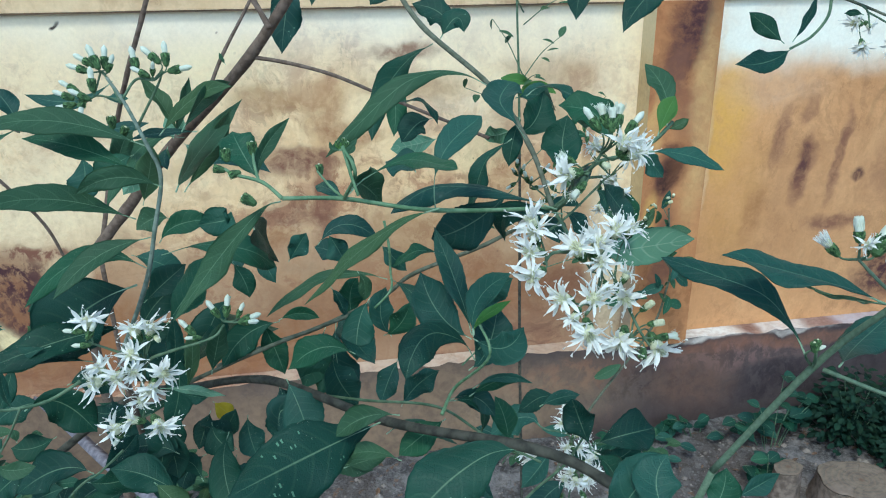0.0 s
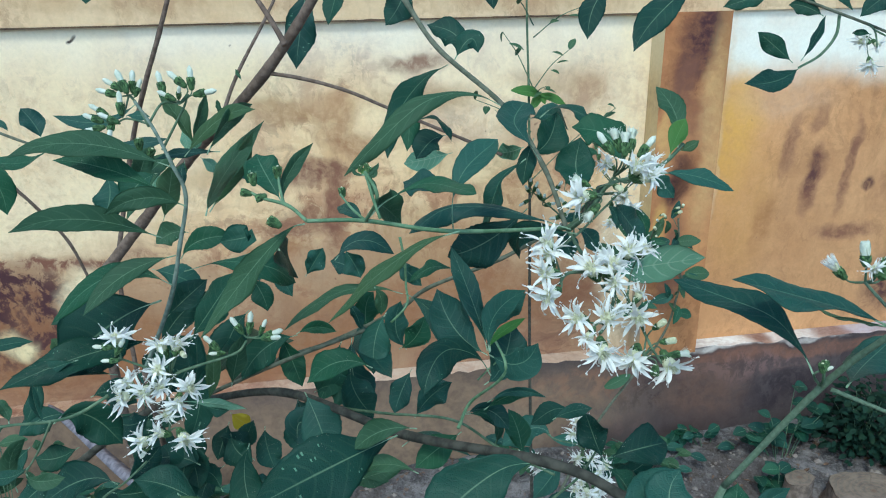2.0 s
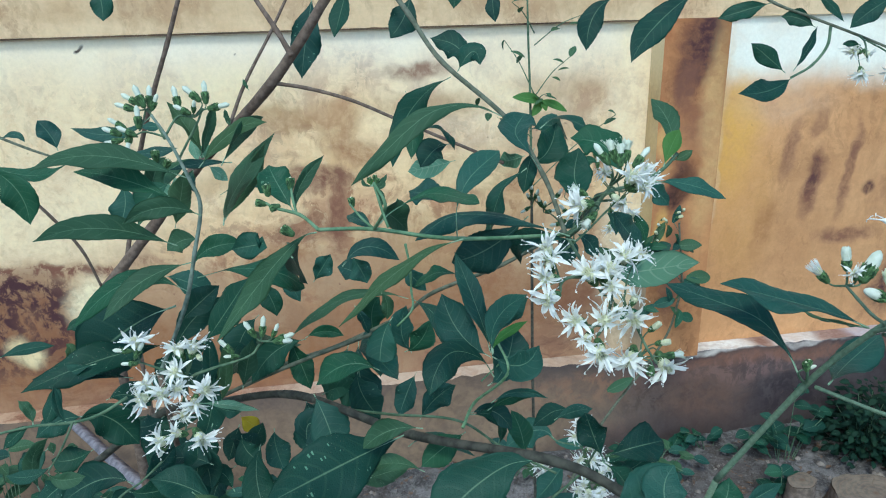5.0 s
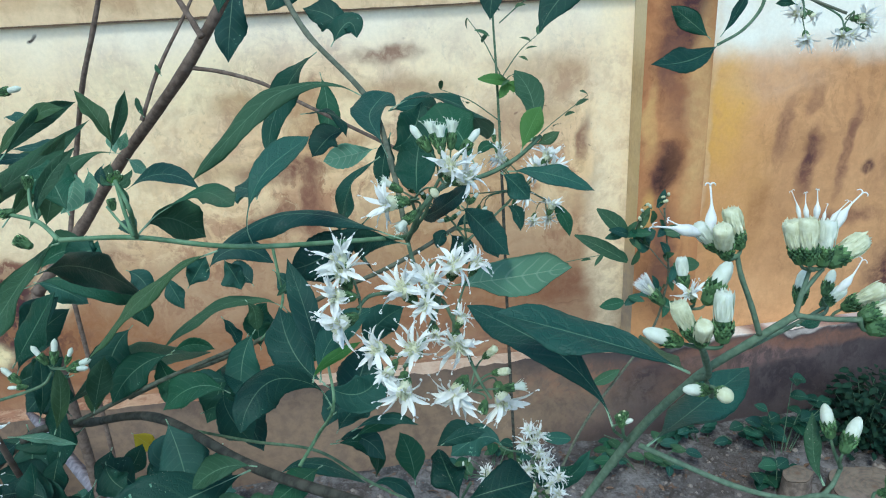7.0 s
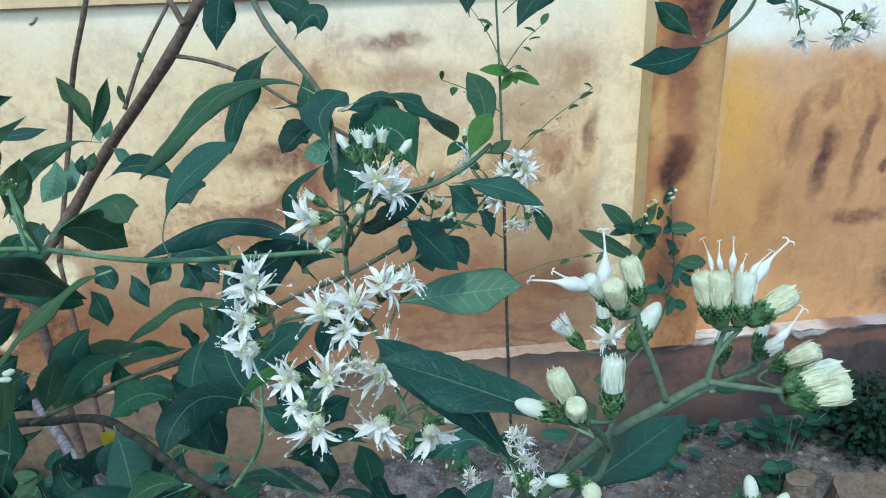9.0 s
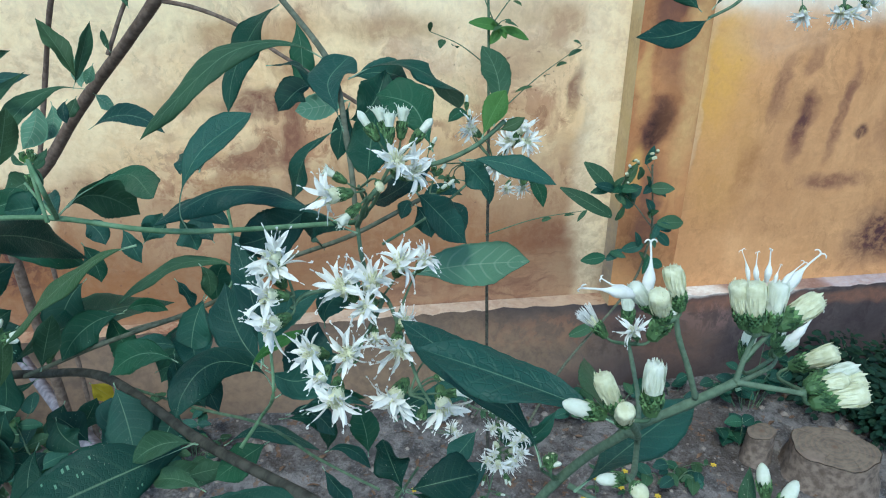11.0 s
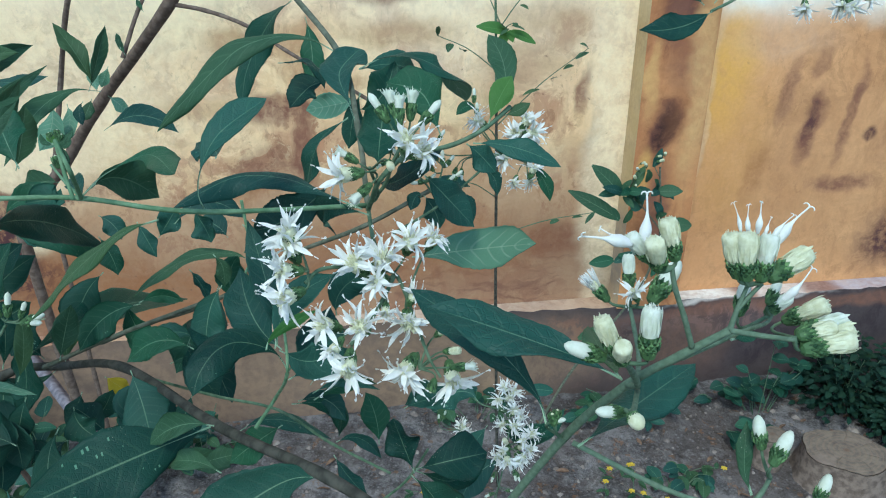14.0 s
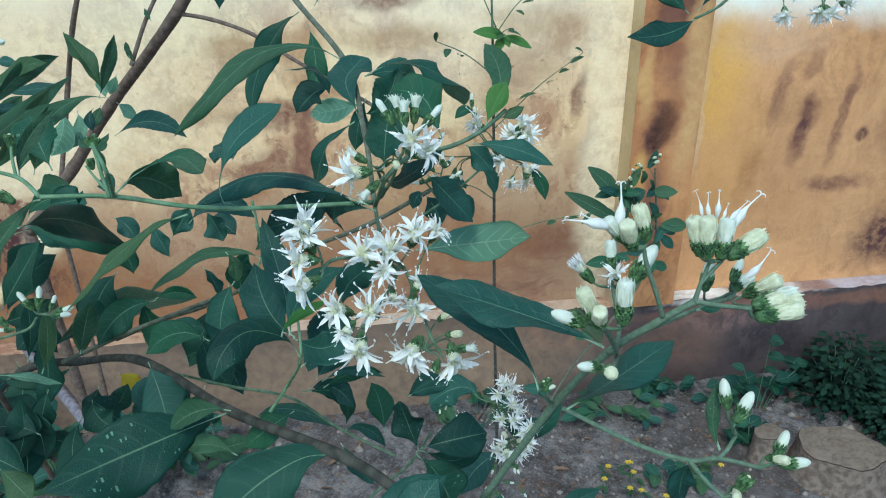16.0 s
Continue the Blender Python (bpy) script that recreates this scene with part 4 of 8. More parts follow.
leaf(trunk, (-0.1201, 0.7446, 1.024), (-0.1248, 0.7486, 1.0331), (-0.1277, 0.7521, 1.0415), 0.0057, (0.45, -0.73, 0.51), tint=0.5)
leaf(trunk, (-0.0993, 0.7561, 1.0623), (-0.1025, 0.7585, 1.0678), (-0.1049, 0.7611, 1.074), 0.0048, (0.4, -0.76, 0.52), tint=0.5)
leaf(trunk, (-0.1237, 0.7459, 1.0299), (-0.1251, 0.7492, 1.0368), (-0.1265, 0.7526, 1.0437), 0.0057, (0.55, -0.71, 0.45), tint=0.5)
leaf(trunk, (-0.0246, 0.8475, 1.1617), (-0.0378, 0.84, 1.1077), (-0.0457, 0.8363, 1.0658), 0.0365, (-0.18, -0.97, 0.15))
leaf(trunk, (-0.2164, 0.6631, 1.0159), (-0.1864, 0.6595, 1.0167), (-0.1596, 0.6578, 1.0207), 0.0116, (-0.12, -0.78, 0.61))
leaf(trunk, (-0.1662, 0.5633, 1.0543), (-0.1634, 0.5635, 1.0556), (-0.1483, 0.5609, 1.0541), 0.0081, (-0.1, -0.77, 0.63))
leaf(mid_stem, (0.0745, 0.4463, 1.0975), (0.0781, 0.4563, 1.1113), (0.0596, 0.4669, 1.1192), 0.0175, (-0.11, -0.76, 0.65), tint=-1)
leaf(mid_stem, (0.075, 0.4465, 1.0983), (0.0857, 0.4494, 1.11), (0.09, 0.4457, 1.1014), 0.0142, (-0.15, -0.85, 0.5), tint=-1)
leaf(mid_stem, (0.1003, 0.3588, 1.0708), (0.1194, 0.3724, 1.0696), (0.1313, 0.3827, 1.0593), 0.0155, (0.62, -0.51, 0.59))
leaf(mid_stem, (0.0862, 0.3105, 1.0338), (0.0672, 0.3161, 1.0162), (0.0477, 0.3251, 1.0061), 0.0218, (-0.47, -0.85, 0.21), wide=0.5)
leaf(mid_stem, (0.0971, 0.3468, 1.0542), (0.1089, 0.3519, 1.0588), (0.1167, 0.3614, 1.0734), 0.0179, (0.24, -0.88, 0.42), tint=-1)
leaf(mid_stem, (0.0991, 0.2744, 1.031), (0.0821, 0.3013, 1.0245), (0.085, 0.3192, 1.0039), 0.0109, (-0.91, -0.39, -0.17))
long_leaf(mid_stem, [(0.0486, 0.5000, 1.0520), (0.0660, 0.4950, 1.0528), (0.0751, 0.4900, 1.0470), (0.0782, 0.4850, 1.0369)], 0.0100, (0.11, -0.01, 0.99), tint=-1)
long_leaf(mid_stem, [(0.0786, 0.5100, 1.0377), (0.0663, 0.5100, 1.0332), (0.0530, 0.5000, 1.0220)], 0.0220, (-0.30, -0.68, 0.67), tint=-1, wide=0.4)
leaf(mid_stem, (0.0595, 0.651, 1.0654), (0.0636, 0.6388, 1.0337), (0.0598, 0.628, 1.0029), 0.0201, (-0.23, -0.91, 0.34))
long_leaf(mid_stem, [(0.1038, 0.6333, 0.9981), (0.0802, 0.6210, 0.9963), (0.0554, 0.6188, 0.9930)], 0.0210, (0.03, 0.99, -0.11), wide=0.5)
long_leaf(mid_stem, [(0.1288, 0.4700, 1.0329), (0.1206, 0.4750, 1.0292), (0.1104, 0.4800, 1.0271)], 0.0150, (-0.08, 0.96, 0.27))
long_leaf(mid_stem, [(0.0995, 0.3468, 1.0623), (0.0955, 0.3450, 1.0508), (0.0927, 0.3430, 1.0372)], 0.0105, (-0.30, -0.68, 0.67), tint=-1)
leaf(mid_stem, (0.0389, 0.3109, 1.0452), (0.0365, 0.3224, 1.0454), (0.0269, 0.3346, 1.0452), 0.0170, (-0.46, -0.23, 0.86))
long_leaf(mid_stem, [(0.0906, 0.3772, 1.0752), (0.0778, 0.3825, 1.0814), (0.0621, 0.3857, 1.0829), (0.0459, 0.3814, 1.0794), (0.0328, 0.3810, 1.0706), (0.0195, 0.3810, 1.0592), (0.0062, 0.3830, 1.0470), (-0.0027, 0.3850, 1.0382)], 0.0145, (-0.23, -0.58, 0.78), tint=0.4, wide=0.45, limp=0.3)
long_leaf(mid_stem, [(0.0662, 0.4261, 1.0960), (0.0548, 0.4450, 1.0867), (0.0426, 0.4600, 1.0704), (0.0327, 0.4620, 1.0517), (0.0284, 0.4580, 1.0325)], 0.0195, (-0.45, -0.69, 0.57), tint=-1, wide=0.45, limp=0.2, wave=1.4)
long_leaf(mid_stem, [(0.0974, 0.3216, 1.0524), (0.0939, 0.3349, 1.0615), (0.0906, 0.3548, 1.0700), (0.1006, 0.3714, 1.0782)], 0.0205, (-0.17, -0.53, 0.83), wide=0.62, stalk=0.2)
long_leaf(mid_stem, [(0.0996, 0.3363, 1.0749), (0.1116, 0.3540, 1.0767), (0.1268, 0.3713, 1.0734), (0.1393, 0.3720, 1.0676), (0.1487, 0.3846, 1.0579), (0.1571, 0.4020, 1.0447)], 0.0165, (0.07, -0.30, 0.95), tint=-1, wide=0.55, wave=1.6, limp=0.3, stalk=0.12)
long_leaf(mid_stem, [(0.1292, 0.2893, 1.0564), (0.1238, 0.3070, 1.0693), (0.1102, 0.3177, 1.0722)], 0.0185, (-0.37, -0.48, 0.80), wide=0.5)
long_leaf(mid_stem, [(0.1037, 0.2772, 1.0484), (0.1062, 0.2984, 1.0561), (0.1094, 0.3027, 1.0697)], 0.0180, (-0.21, -0.78, 0.59), tint=-1, wide=0.5, fold=0.12)
long_leaf(cross_twig, [(0.0414, 0.2686, 1.0379), (0.0405, 0.2659, 1.0458), (0.0422, 0.2706, 1.0542), (0.0492, 0.2759, 1.0646), (0.0650, 0.2864, 1.0738)], 0.0150, (-0.45, -0.75, 0.48), wide=0.5, stalk=0.3)
long_leaf(cross_twig, [(0.0971, 0.2763, 1.0330), (0.0827, 0.2865, 1.0365), (0.0655, 0.3031, 1.0378), (0.0451, 0.3096, 1.0367), (0.0245, 0.2897, 1.0319)], 0.0130, (-0.02, -0.22, 0.98), limp=0.35, wide=0.5)
long_leaf(cross_twig, [(0.0047, 0.2600, 1.0490), (0.0134, 0.2610, 1.0562), (0.0289, 0.2582, 1.0627), (0.0436, 0.2300, 1.0648)], 0.0098, (0.03, -0.58, 0.81), wide=0.55, stalk=0.2)
long_leaf(arch, [(0.0772, 0.2435, 0.9334), (0.0621, 0.2506, 0.9277), (0.0465, 0.2473, 0.9220), (0.0328, 0.2434, 0.9131), (0.0206, 0.2410, 0.8993)], 0.0300, (-0.22, -0.60, 0.77), tint=-1, wide=0.45, fold=0.15)
spray = stem(shrub, "branch", 0.0010, 0.0009, GREEN_STEM, [(0.0996, 0.2870, 1.0285), (0.1010, 0.2750, 1.0370), (0.1045, 0.2670, 1.0478), (0.1149, 0.2767, 1.0529), (0.1324, 0.2858, 1.0534), (0.1454, 0.2866, 1.059), (0.1573, 0.2937, 1.0657)])
leaf(spray, (0.1522, 0.2887, 1.0655), (0.1565, 0.3024, 1.0786), (0.1524, 0.3166, 1.0903), 0.0103, (-0.09, -0.66, 0.75), wide=0.5, tint=0.4)
leaf(spray, (0.1474, 0.2872, 1.0609), (0.1517, 0.2904, 1.0691), (0.1575, 0.2936, 1.0777), 0.0089, (0.05, -0.94, 0.32), wide=0.5, tint=0.95)
leaf(spray, (0.1403, 0.2802, 1.0557), (0.1564, 0.2772, 1.0538), (0.1729, 0.2721, 1.0471), 0.0092, (0.03, -0.66, 0.75))
leaf(spray, (0.1547, 0.2927, 1.0628), (0.1596, 0.2927, 1.0642), (0.1652, 0.2933, 1.0671), 0.0048, (-0.19, -0.79, 0.58), tint=0.4)
leaf(spray, (0.1387, 0.2852, 1.0541), (0.1444, 0.2849, 1.0489), (0.15, 0.2839, 1.0422), 0.0106, (0.3, -0.87, 0.39))
leaf(spray, (0.1039, 0.2792, 1.043), (0.1133, 0.302, 1.035), (0.1349, 0.3289, 1.0394), 0.0098, (0.85, -0.53, 0.01))
leaf(spray, (0.1226, 0.287, 1.0411), (0.1299, 0.2928, 1.0318), (0.1438, 0.2944, 1.0149), 0.0155, (0.58, -0.77, 0.25))
long_leaf(mid_stem, [(0.1160, 0.2817, 1.0087), (0.1451, 0.3035, 1.0003), (0.1666, 0.2790, 1.0127)], 0.0200, (0.10, 0.73, -0.67), wide=0.5, fold=0.1, stalk=0.02)
leaf(front_stem, (0.0985, 0.1962, 0.9325), (0.1001, 0.1891, 0.9499), (0.1174, 0.1995, 0.9565), 0.0178, (-0.25, -0.91, 0.32))
leaf(front_stem, (0.1085, 0.1756, 0.9464), (0.1064, 0.1848, 0.9557), (0.1135, 0.1916, 0.9628), 0.0163, (-0.12, -0.69, 0.71))
leaf(front_stem, (0.1256, 0.1818, 0.9415), (0.1316, 0.1832, 0.948), (0.1344, 0.1863, 0.9578), 0.0116, (-0.34, -0.84, 0.42))
leaf(front_stem, (0.1646, 0.2186, 0.9126), (0.1766, 0.2188, 0.9187), (0.1844, 0.2189, 0.9225), 0.0087, (-0.14, -0.94, 0.31))
leaf(left_stem, (-0.0894, 0.3523, 1.0559), (-0.1284, 0.3472, 1.0706), (-0.158, 0.3347, 1.0678), 0.0146, (0.29, -0.66, 0.7), tint=0.4)
leaf(left_stem, (-0.0949, 0.3492, 1.0446), (-0.1247, 0.3577, 1.0563), (-0.1487, 0.3627, 1.0603), 0.0136, (0.11, -0.52, 0.84))
leaf(left_stem, (-0.083, 0.3447, 1.0367), (-0.1013, 0.3391, 1.0436), (-0.1183, 0.3294, 1.039), 0.0111, (0.38, -0.8, 0.47), tint=0.4)
leaf(left_stem, (-0.0967, 0.3416, 1.0219), (-0.1293, 0.3304, 1.0371), (-0.1545, 0.313, 1.0377), 0.0138, (0.48, -0.64, 0.59), tint=0.4)
leaf(left_stem, (-0.0904, 0.3376, 1.0132), (-0.1138, 0.3286, 1.0079), (-0.1318, 0.3155, 0.9932), 0.0125, (0.07, -0.74, 0.67), tint=0.4)
leaf(left_stem, (-0.096, 0.3429, 0.9953), (-0.1278, 0.3544, 0.9991), (-0.1632, 0.3561, 0.9735), 0.0140, (-0.35, -0.63, 0.69))
leaf(left_stem, (-0.1107, 0.3704, 0.9758), (-0.1438, 0.3801, 0.9586), (-0.1769, 0.3857, 0.9296), 0.0426, (-0.42, -0.85, 0.32), tint=-1)
leaf(left_stem, (-0.0713, 0.3921, 1.0551), (-0.0912, 0.3949, 1.0545), (-0.1079, 0.3964, 1.0518), 0.0057, (-0.15, -0.76, 0.63))
leaf(left_stem, (-0.121, 0.4296, 1.0801), (-0.1427, 0.4292, 1.0696), (-0.1713, 0.4349, 1.0736), 0.0097, (-0.16, -0.75, 0.64))
leaf(left_stem, (-0.1492, 0.44, 1.0363), (-0.1479, 0.4349, 1.0223), (-0.1538, 0.431, 1.0085), 0.0183, (-0.04, -0.95, 0.31))
leaf(left_stem, (-0.1177, 0.435, 1.0355), (-0.1304, 0.4346, 1.0288), (-0.1386, 0.4318, 1.0174), 0.0183, (-0.14, -0.94, 0.32))
leaf(left_stem, (-0.0848, 0.3632, 1.0585), (-0.0642, 0.3613, 1.0773), (-0.0451, 0.355, 1.0827), 0.0094, (-0.44, -0.78, 0.45), tint=0.4)
leaf(left_stem, (-0.1832, 0.3489, 1.0673), (-0.1715, 0.3483, 1.055), (-0.1685, 0.3469, 1.0371), 0.0159, (0.16, -0.98, 0.14))
leaf(left_stem, (-0.1936, 0.3712, 1.0653), (-0.1702, 0.3655, 1.059), (-0.1519, 0.3646, 1.0642), 0.0097, (-0.1, -0.73, 0.68))
leaf(left_stem, (-0.2126, 0.5173, 1.0467), (-0.2173, 0.5217, 1.0574), (-0.2261, 0.5267, 1.0682), 0.0159, (0.39, -0.73, 0.57))
leaf(left_stem, (-0.2546, 0.5267, 1.0557), (-0.2434, 0.5261, 1.0588), (-0.2361, 0.5231, 1.0534), 0.0053, (-0.09, -0.83, 0.54))
leaf(left_stem, (-0.0912, 0.3418, 0.9632), (-0.0775, 0.3405, 0.981), (-0.0624, 0.34, 1.0012), 0.0189, (-0.36, -0.9, 0.23), tint=-1)
leaf(left_stem, (-0.1046, 0.3946, 0.9247), (-0.1038, 0.3952, 0.8961), (-0.1159, 0.3958, 0.8619), 0.0187, (-0.21, -0.98, 0.02), tint=-1)
leaf(left_stem, (-0.092, 0.3691, 0.9185), (-0.084, 0.4794, 0.8891), (-0.0577, 0.5802, 0.8403), 0.0246, (0.71, 0.14, 0.69))
leaf(left_stem, (-0.12, 0.3828, 0.9458), (-0.1549, 0.3672, 0.9474), (-0.1948, 0.3492, 0.9398), 0.0197, (0.22, -0.62, 0.76), tint=-1)
leaf(left_stem, (-0.1447, 0.3798, 0.9265), (-0.1751, 0.3764, 0.9345), (-0.1976, 0.3699, 0.9368), 0.0112, (0.25, -0.43, 0.87), tint=-1)
leaf(left_stem, (-0.1583, 0.32, 0.9331), (-0.1459, 0.3284, 0.932), (-0.131, 0.3296, 0.911), 0.0209, (0.38, -0.92, 0.06), tint=-1)
leaf(left_stem, (-0.093, 0.3485, 0.9204), (-0.0855, 0.3462, 0.917), (-0.0768, 0.3445, 0.9157), 0.0071, (-0.23, -0.97, 0.04), tint=-1)
leaf(left_stem, (-0.0668, 0.3948, 1.0032), (-0.0598, 0.3937, 1.003), (-0.0786, 0.3955, 1.0002), 0.0175, (-0.19, -0.81, 0.55))
leaf(left_stem, (-0.192, 0.3279, 0.972), (-0.1787, 0.3319, 0.974), (-0.1655, 0.335, 0.9733), 0.0073, (0.13, -0.6, 0.79), tint=-1)
leaf(arch, (0.0184, 0.318, 0.9059), (-0.0197, 0.2948, 0.9066), (-0.0587, 0.271, 0.9055), 0.0368, (0.32, -0.53, 0.79), wide=0.45, fold=0.2, tint=-1)
leaf(arch, (0.0029, 0.4372, 0.9228), (0.0051, 0.3896, 0.924), (0.0164, 0.342, 0.928), 0.0208, (0.04, 0.06, 1))
long_leaf(arch, [(0.0617, 0.2836, 0.9569), (0.0562, 0.2860, 0.9662), (0.0439, 0.2830, 0.9740), (0.0352, 0.2770, 0.9746), (0.0289, 0.2700, 0.9690), (0.0258, 0.2660, 0.9610)], 0.0165, (-0.24, -0.70, 0.67), tint=-1, wide=0.5, wave=1.3, stalk=0.12, limp=0.1)
leaf(arch, (0.0057, 0.3484, 0.9319), (-0.0133, 0.3571, 0.9333), (-0.0333, 0.3606, 0.9192), 0.0173, (-0.41, -0.69, 0.6))
leaf(arch, (-0.0069, 0.3864, 0.9127), (-0.0055, 0.3857, 0.8957), (0.0058, 0.3826, 0.8765), 0.0223, (-0.1, -0.99, 0.07))
leaf(arch, (-0.0441, 0.3954, 0.8913), (-0.0372, 0.3855, 0.8716), (-0.035, 0.3767, 0.853), 0.0305, (0.13, -0.88, 0.46))
leaf(arch, (-0.0253, 0.4367, 0.8428), (-0.0341, 0.429, 0.8242), (-0.0455, 0.4212, 0.8044), 0.0266, (-0.13, -0.89, 0.43))
leaf(arch, (-0.0244, 0.3643, 0.8529), (-0.0061, 0.3603, 0.8495), (0.0122, 0.3558, 0.845), 0.0145, (-0.12, -0.91, 0.41), tint=0.5)
leaf(arch, (-0.068, 0.3439, 0.8928), (-0.0703, 0.3274, 0.8803), (-0.0627, 0.3076, 0.8633), 0.0182, (0.1, -0.62, 0.78), tint=-1)
leaf(arch, (-0.0969, 0.4385, 0.8492), (-0.1001, 0.4356, 0.8419), (-0.1067, 0.4287, 0.8249), 0.0157, (-0.07, -0.92, 0.4), tint=-1)
leaf(arch, (-0.1202, 0.4653, 0.8529), (-0.146, 0.4636, 0.8417), (-0.1816, 0.4703, 0.846), 0.0116, (-0.14, -0.48, 0.87), tint=-1)
leaf(arch, (-0.1183, 0.4161, 0.8426), (-0.1411, 0.4203, 0.8452), (-0.1636, 0.4255, 0.8502), 0.0218, (0.05, -0.47, 0.88), tint=-1)
leaf(arch, (-0.1253, 0.4856, 0.8432), (-0.1223, 0.491, 0.8588), (-0.1191, 0.4973, 0.8771), 0.0144, (0.55, -0.81, 0.18), tint=0.6)
leaf(arch, (-0.1137, 0.3479, 0.8399), (-0.1151, 0.3653, 0.8535), (-0.1283, 0.3819, 0.8617), 0.0219, (0.59, -0.24, 0.77), tint=-1)
leaf(arch, (-0.1402, 0.4888, 0.8466), (-0.1557, 0.4949, 0.8579), (-0.1732, 0.4989, 0.8627), 0.0223, (0.25, -0.5, 0.83), tint=-1)
leaf(arch, (-0.0434, 0.3663, 0.8697), (-0.0397, 0.3713, 0.8859), (-0.0265, 0.3632, 0.8681), 0.0229, (-0.14, -0.93, 0.33))
leaf(arch, (-0.0796, 0.4209, 0.8266), (-0.0951, 0.4279, 0.8402), (-0.1031, 0.4301, 0.8431), 0.0178, (0.3, -0.58, 0.76), tint=-1)
leaf(arch, (-0.0999, 0.4437, 0.8186), (-0.0911, 0.4451, 0.8263), (-0.0816, 0.4492, 0.8419), 0.0148, (0.21, -0.98, 0.06), tint=-1)
leaf(low_shoot, (0.0596, 0.2783, 0.9716), (0.074, 0.2771, 0.9659), (0.0847, 0.2814, 0.9737), 0.0164, (0.08, -0.93, 0.36))
leaf(low_shoot, (0.059, 0.2792, 0.9736), (0.0564, 0.2939, 0.9877), (0.0477, 0.3149, 1.0158), 0.0117, (0.11, -0.74, 0.66))
leaf(low_shoot, (0.0588, 0.2744, 0.9751), (0.0648, 0.2895, 0.9868), (0.0836, 0.3009, 0.9939), 0.0120, (0.39, -0.75, 0.54))
leaf(low_shoot, (0.057, 0.264, 0.9814), (0.0615, 0.271, 0.9849), (0.0771, 0.2769, 0.9902), 0.0048, (0.36, -0.84, 0.4), tint=0.9)
leaf(low_shoot, (0.0599, 0.2837, 0.9688), (0.0471, 0.3002, 0.9756), (0.0407, 0.3188, 0.991), 0.0194, (-0.12, -0.58, 0.81))
leaf(low_shoot, (0.0601, 0.2912, 0.9475), (0.0713, 0.2989, 0.9544), (0.0799, 0.3119, 0.9718), 0.0206, (0.26, -0.83, 0.5))
leaf(low_shoot, (0.0557, 0.3243, 0.9098), (0.0764, 0.3344, 0.8976), (0.0768, 0.341, 0.8722), 0.0124, (0.84, -0.48, 0.26))
leaf(low_shoot, (0.0671, 0.3236, 0.9115), (0.0839, 0.3294, 0.9157), (0.0996, 0.3319, 0.9123), 0.0092, (0.25, -0.97, 0))
leaf(low_shoot, (0.0991, 0.3546, 0.8528), (0.0979, 0.3617, 0.868), (0.0929, 0.3683, 0.881), 0.0162, (0.28, -0.84, 0.47))
leaf(low_shoot, (0.0712, 0.394, 0.8243), (0.087, 0.3929, 0.8265), (0.1004, 0.3856, 0.8144), 0.0097, (-0.21, -0.96, 0.19))
leaf(low_shoot, (0.0705, 0.3732, 0.8319), (0.0783, 0.3669, 0.8204), (0.0909, 0.359, 0.8066), 0.0116, (-0.23, -0.92, 0.33))
leaf(low_shoot, (0.0212, 0.3495, 0.875), (0.0413, 0.3681, 0.8668), (0.0699, 0.3774, 0.841), 0.0110, (0.65, -0.28, 0.7))
low_twig = stem(shrub, "branch", 0.0008, 0.0006, GREEN_STEM, [(0.073, 0.2848, 0.8524), (0.0962, 0.29, 0.8704), (0.1104, 0.2852, 0.8882), (0.1215, 0.2861, 0.9055)])
low_twig_b = stem(shrub, "branch", 0.0009, 0.0007, GREEN_STEM, [(-0.0391, 0.4012, 0.8812), (0.0099, 0.357, 0.8954), (0.0484, 0.3241, 0.907), (0.0738, 0.3137, 0.8917), (0.1035, 0.3032, 0.8772)])
long_leaf(low_twig, [(0.1126, 0.2580, 0.9178), (0.1096, 0.2620, 0.9263), (0.1048, 0.2660, 0.9413)], 0.0160, (-0.50, -0.58, 0.64), tint=-1, wide=0.5, wave=1.6)
long_leaf(low_twig, [(0.1131, 0.2570, 0.9206), (0.1262, 0.2550, 0.9251), (0.1442, 0.2580, 0.9250)], 0.0190, (0.02, -0.65, 0.76), wide=0.5, wave=1.8, fold=0.35, tint=-1)
long_leaf(low_twig, [(0.1114, 0.2560, 0.9187), (0.1194, 0.2500, 0.9115), (0.1259, 0.2460, 0.8961)], 0.0220, (0.34, -0.37, 0.86), tint=-1, wide=0.55, fold=0.6, wave=1.6)
long_leaf(low_twig, [(0.1138, 0.2620, 0.9153), (0.1303, 0.2660, 0.9035), (0.1468, 0.2700, 0.9108)], 0.0100, (0.29, -0.37, 0.88), tint=-1, wide=0.5, wave=1.6)
top_twig = stem(shrub, "branch", 0.0012, 0.0008, STEM, [(0.2896, 0.4792, 1.1539), (0.3094, 0.4594, 1.136), (0.3274, 0.4425, 1.1259), (0.3455, 0.414, 1.1132), (0.3655, 0.3962, 1.1015)])
hang_twig = stem(shrub, "branch", 0.0011, 0.0008, GREEN_STEM, [(0.3378, 0.4332, 1.1191), (0.3306, 0.4245, 1.1064), (0.3158, 0.4173, 1.0947), (0.2978, 0.4122, 1.0875)])
leaf(top_twig, (0.2942, 0.4138, 1.0907), (0.2836, 0.4189, 1.1007), (0.2729, 0.4238, 1.1102), 0.0120, (-0.35, -0.93, 0.1), tint=-1)
leaf(top_twig, (0.2996, 0.4121, 1.0882), (0.2757, 0.4024, 1.0806), (0.2499, 0.3956, 1.0806), 0.0150, (0.16, -0.76, 0.63), tint=-1)
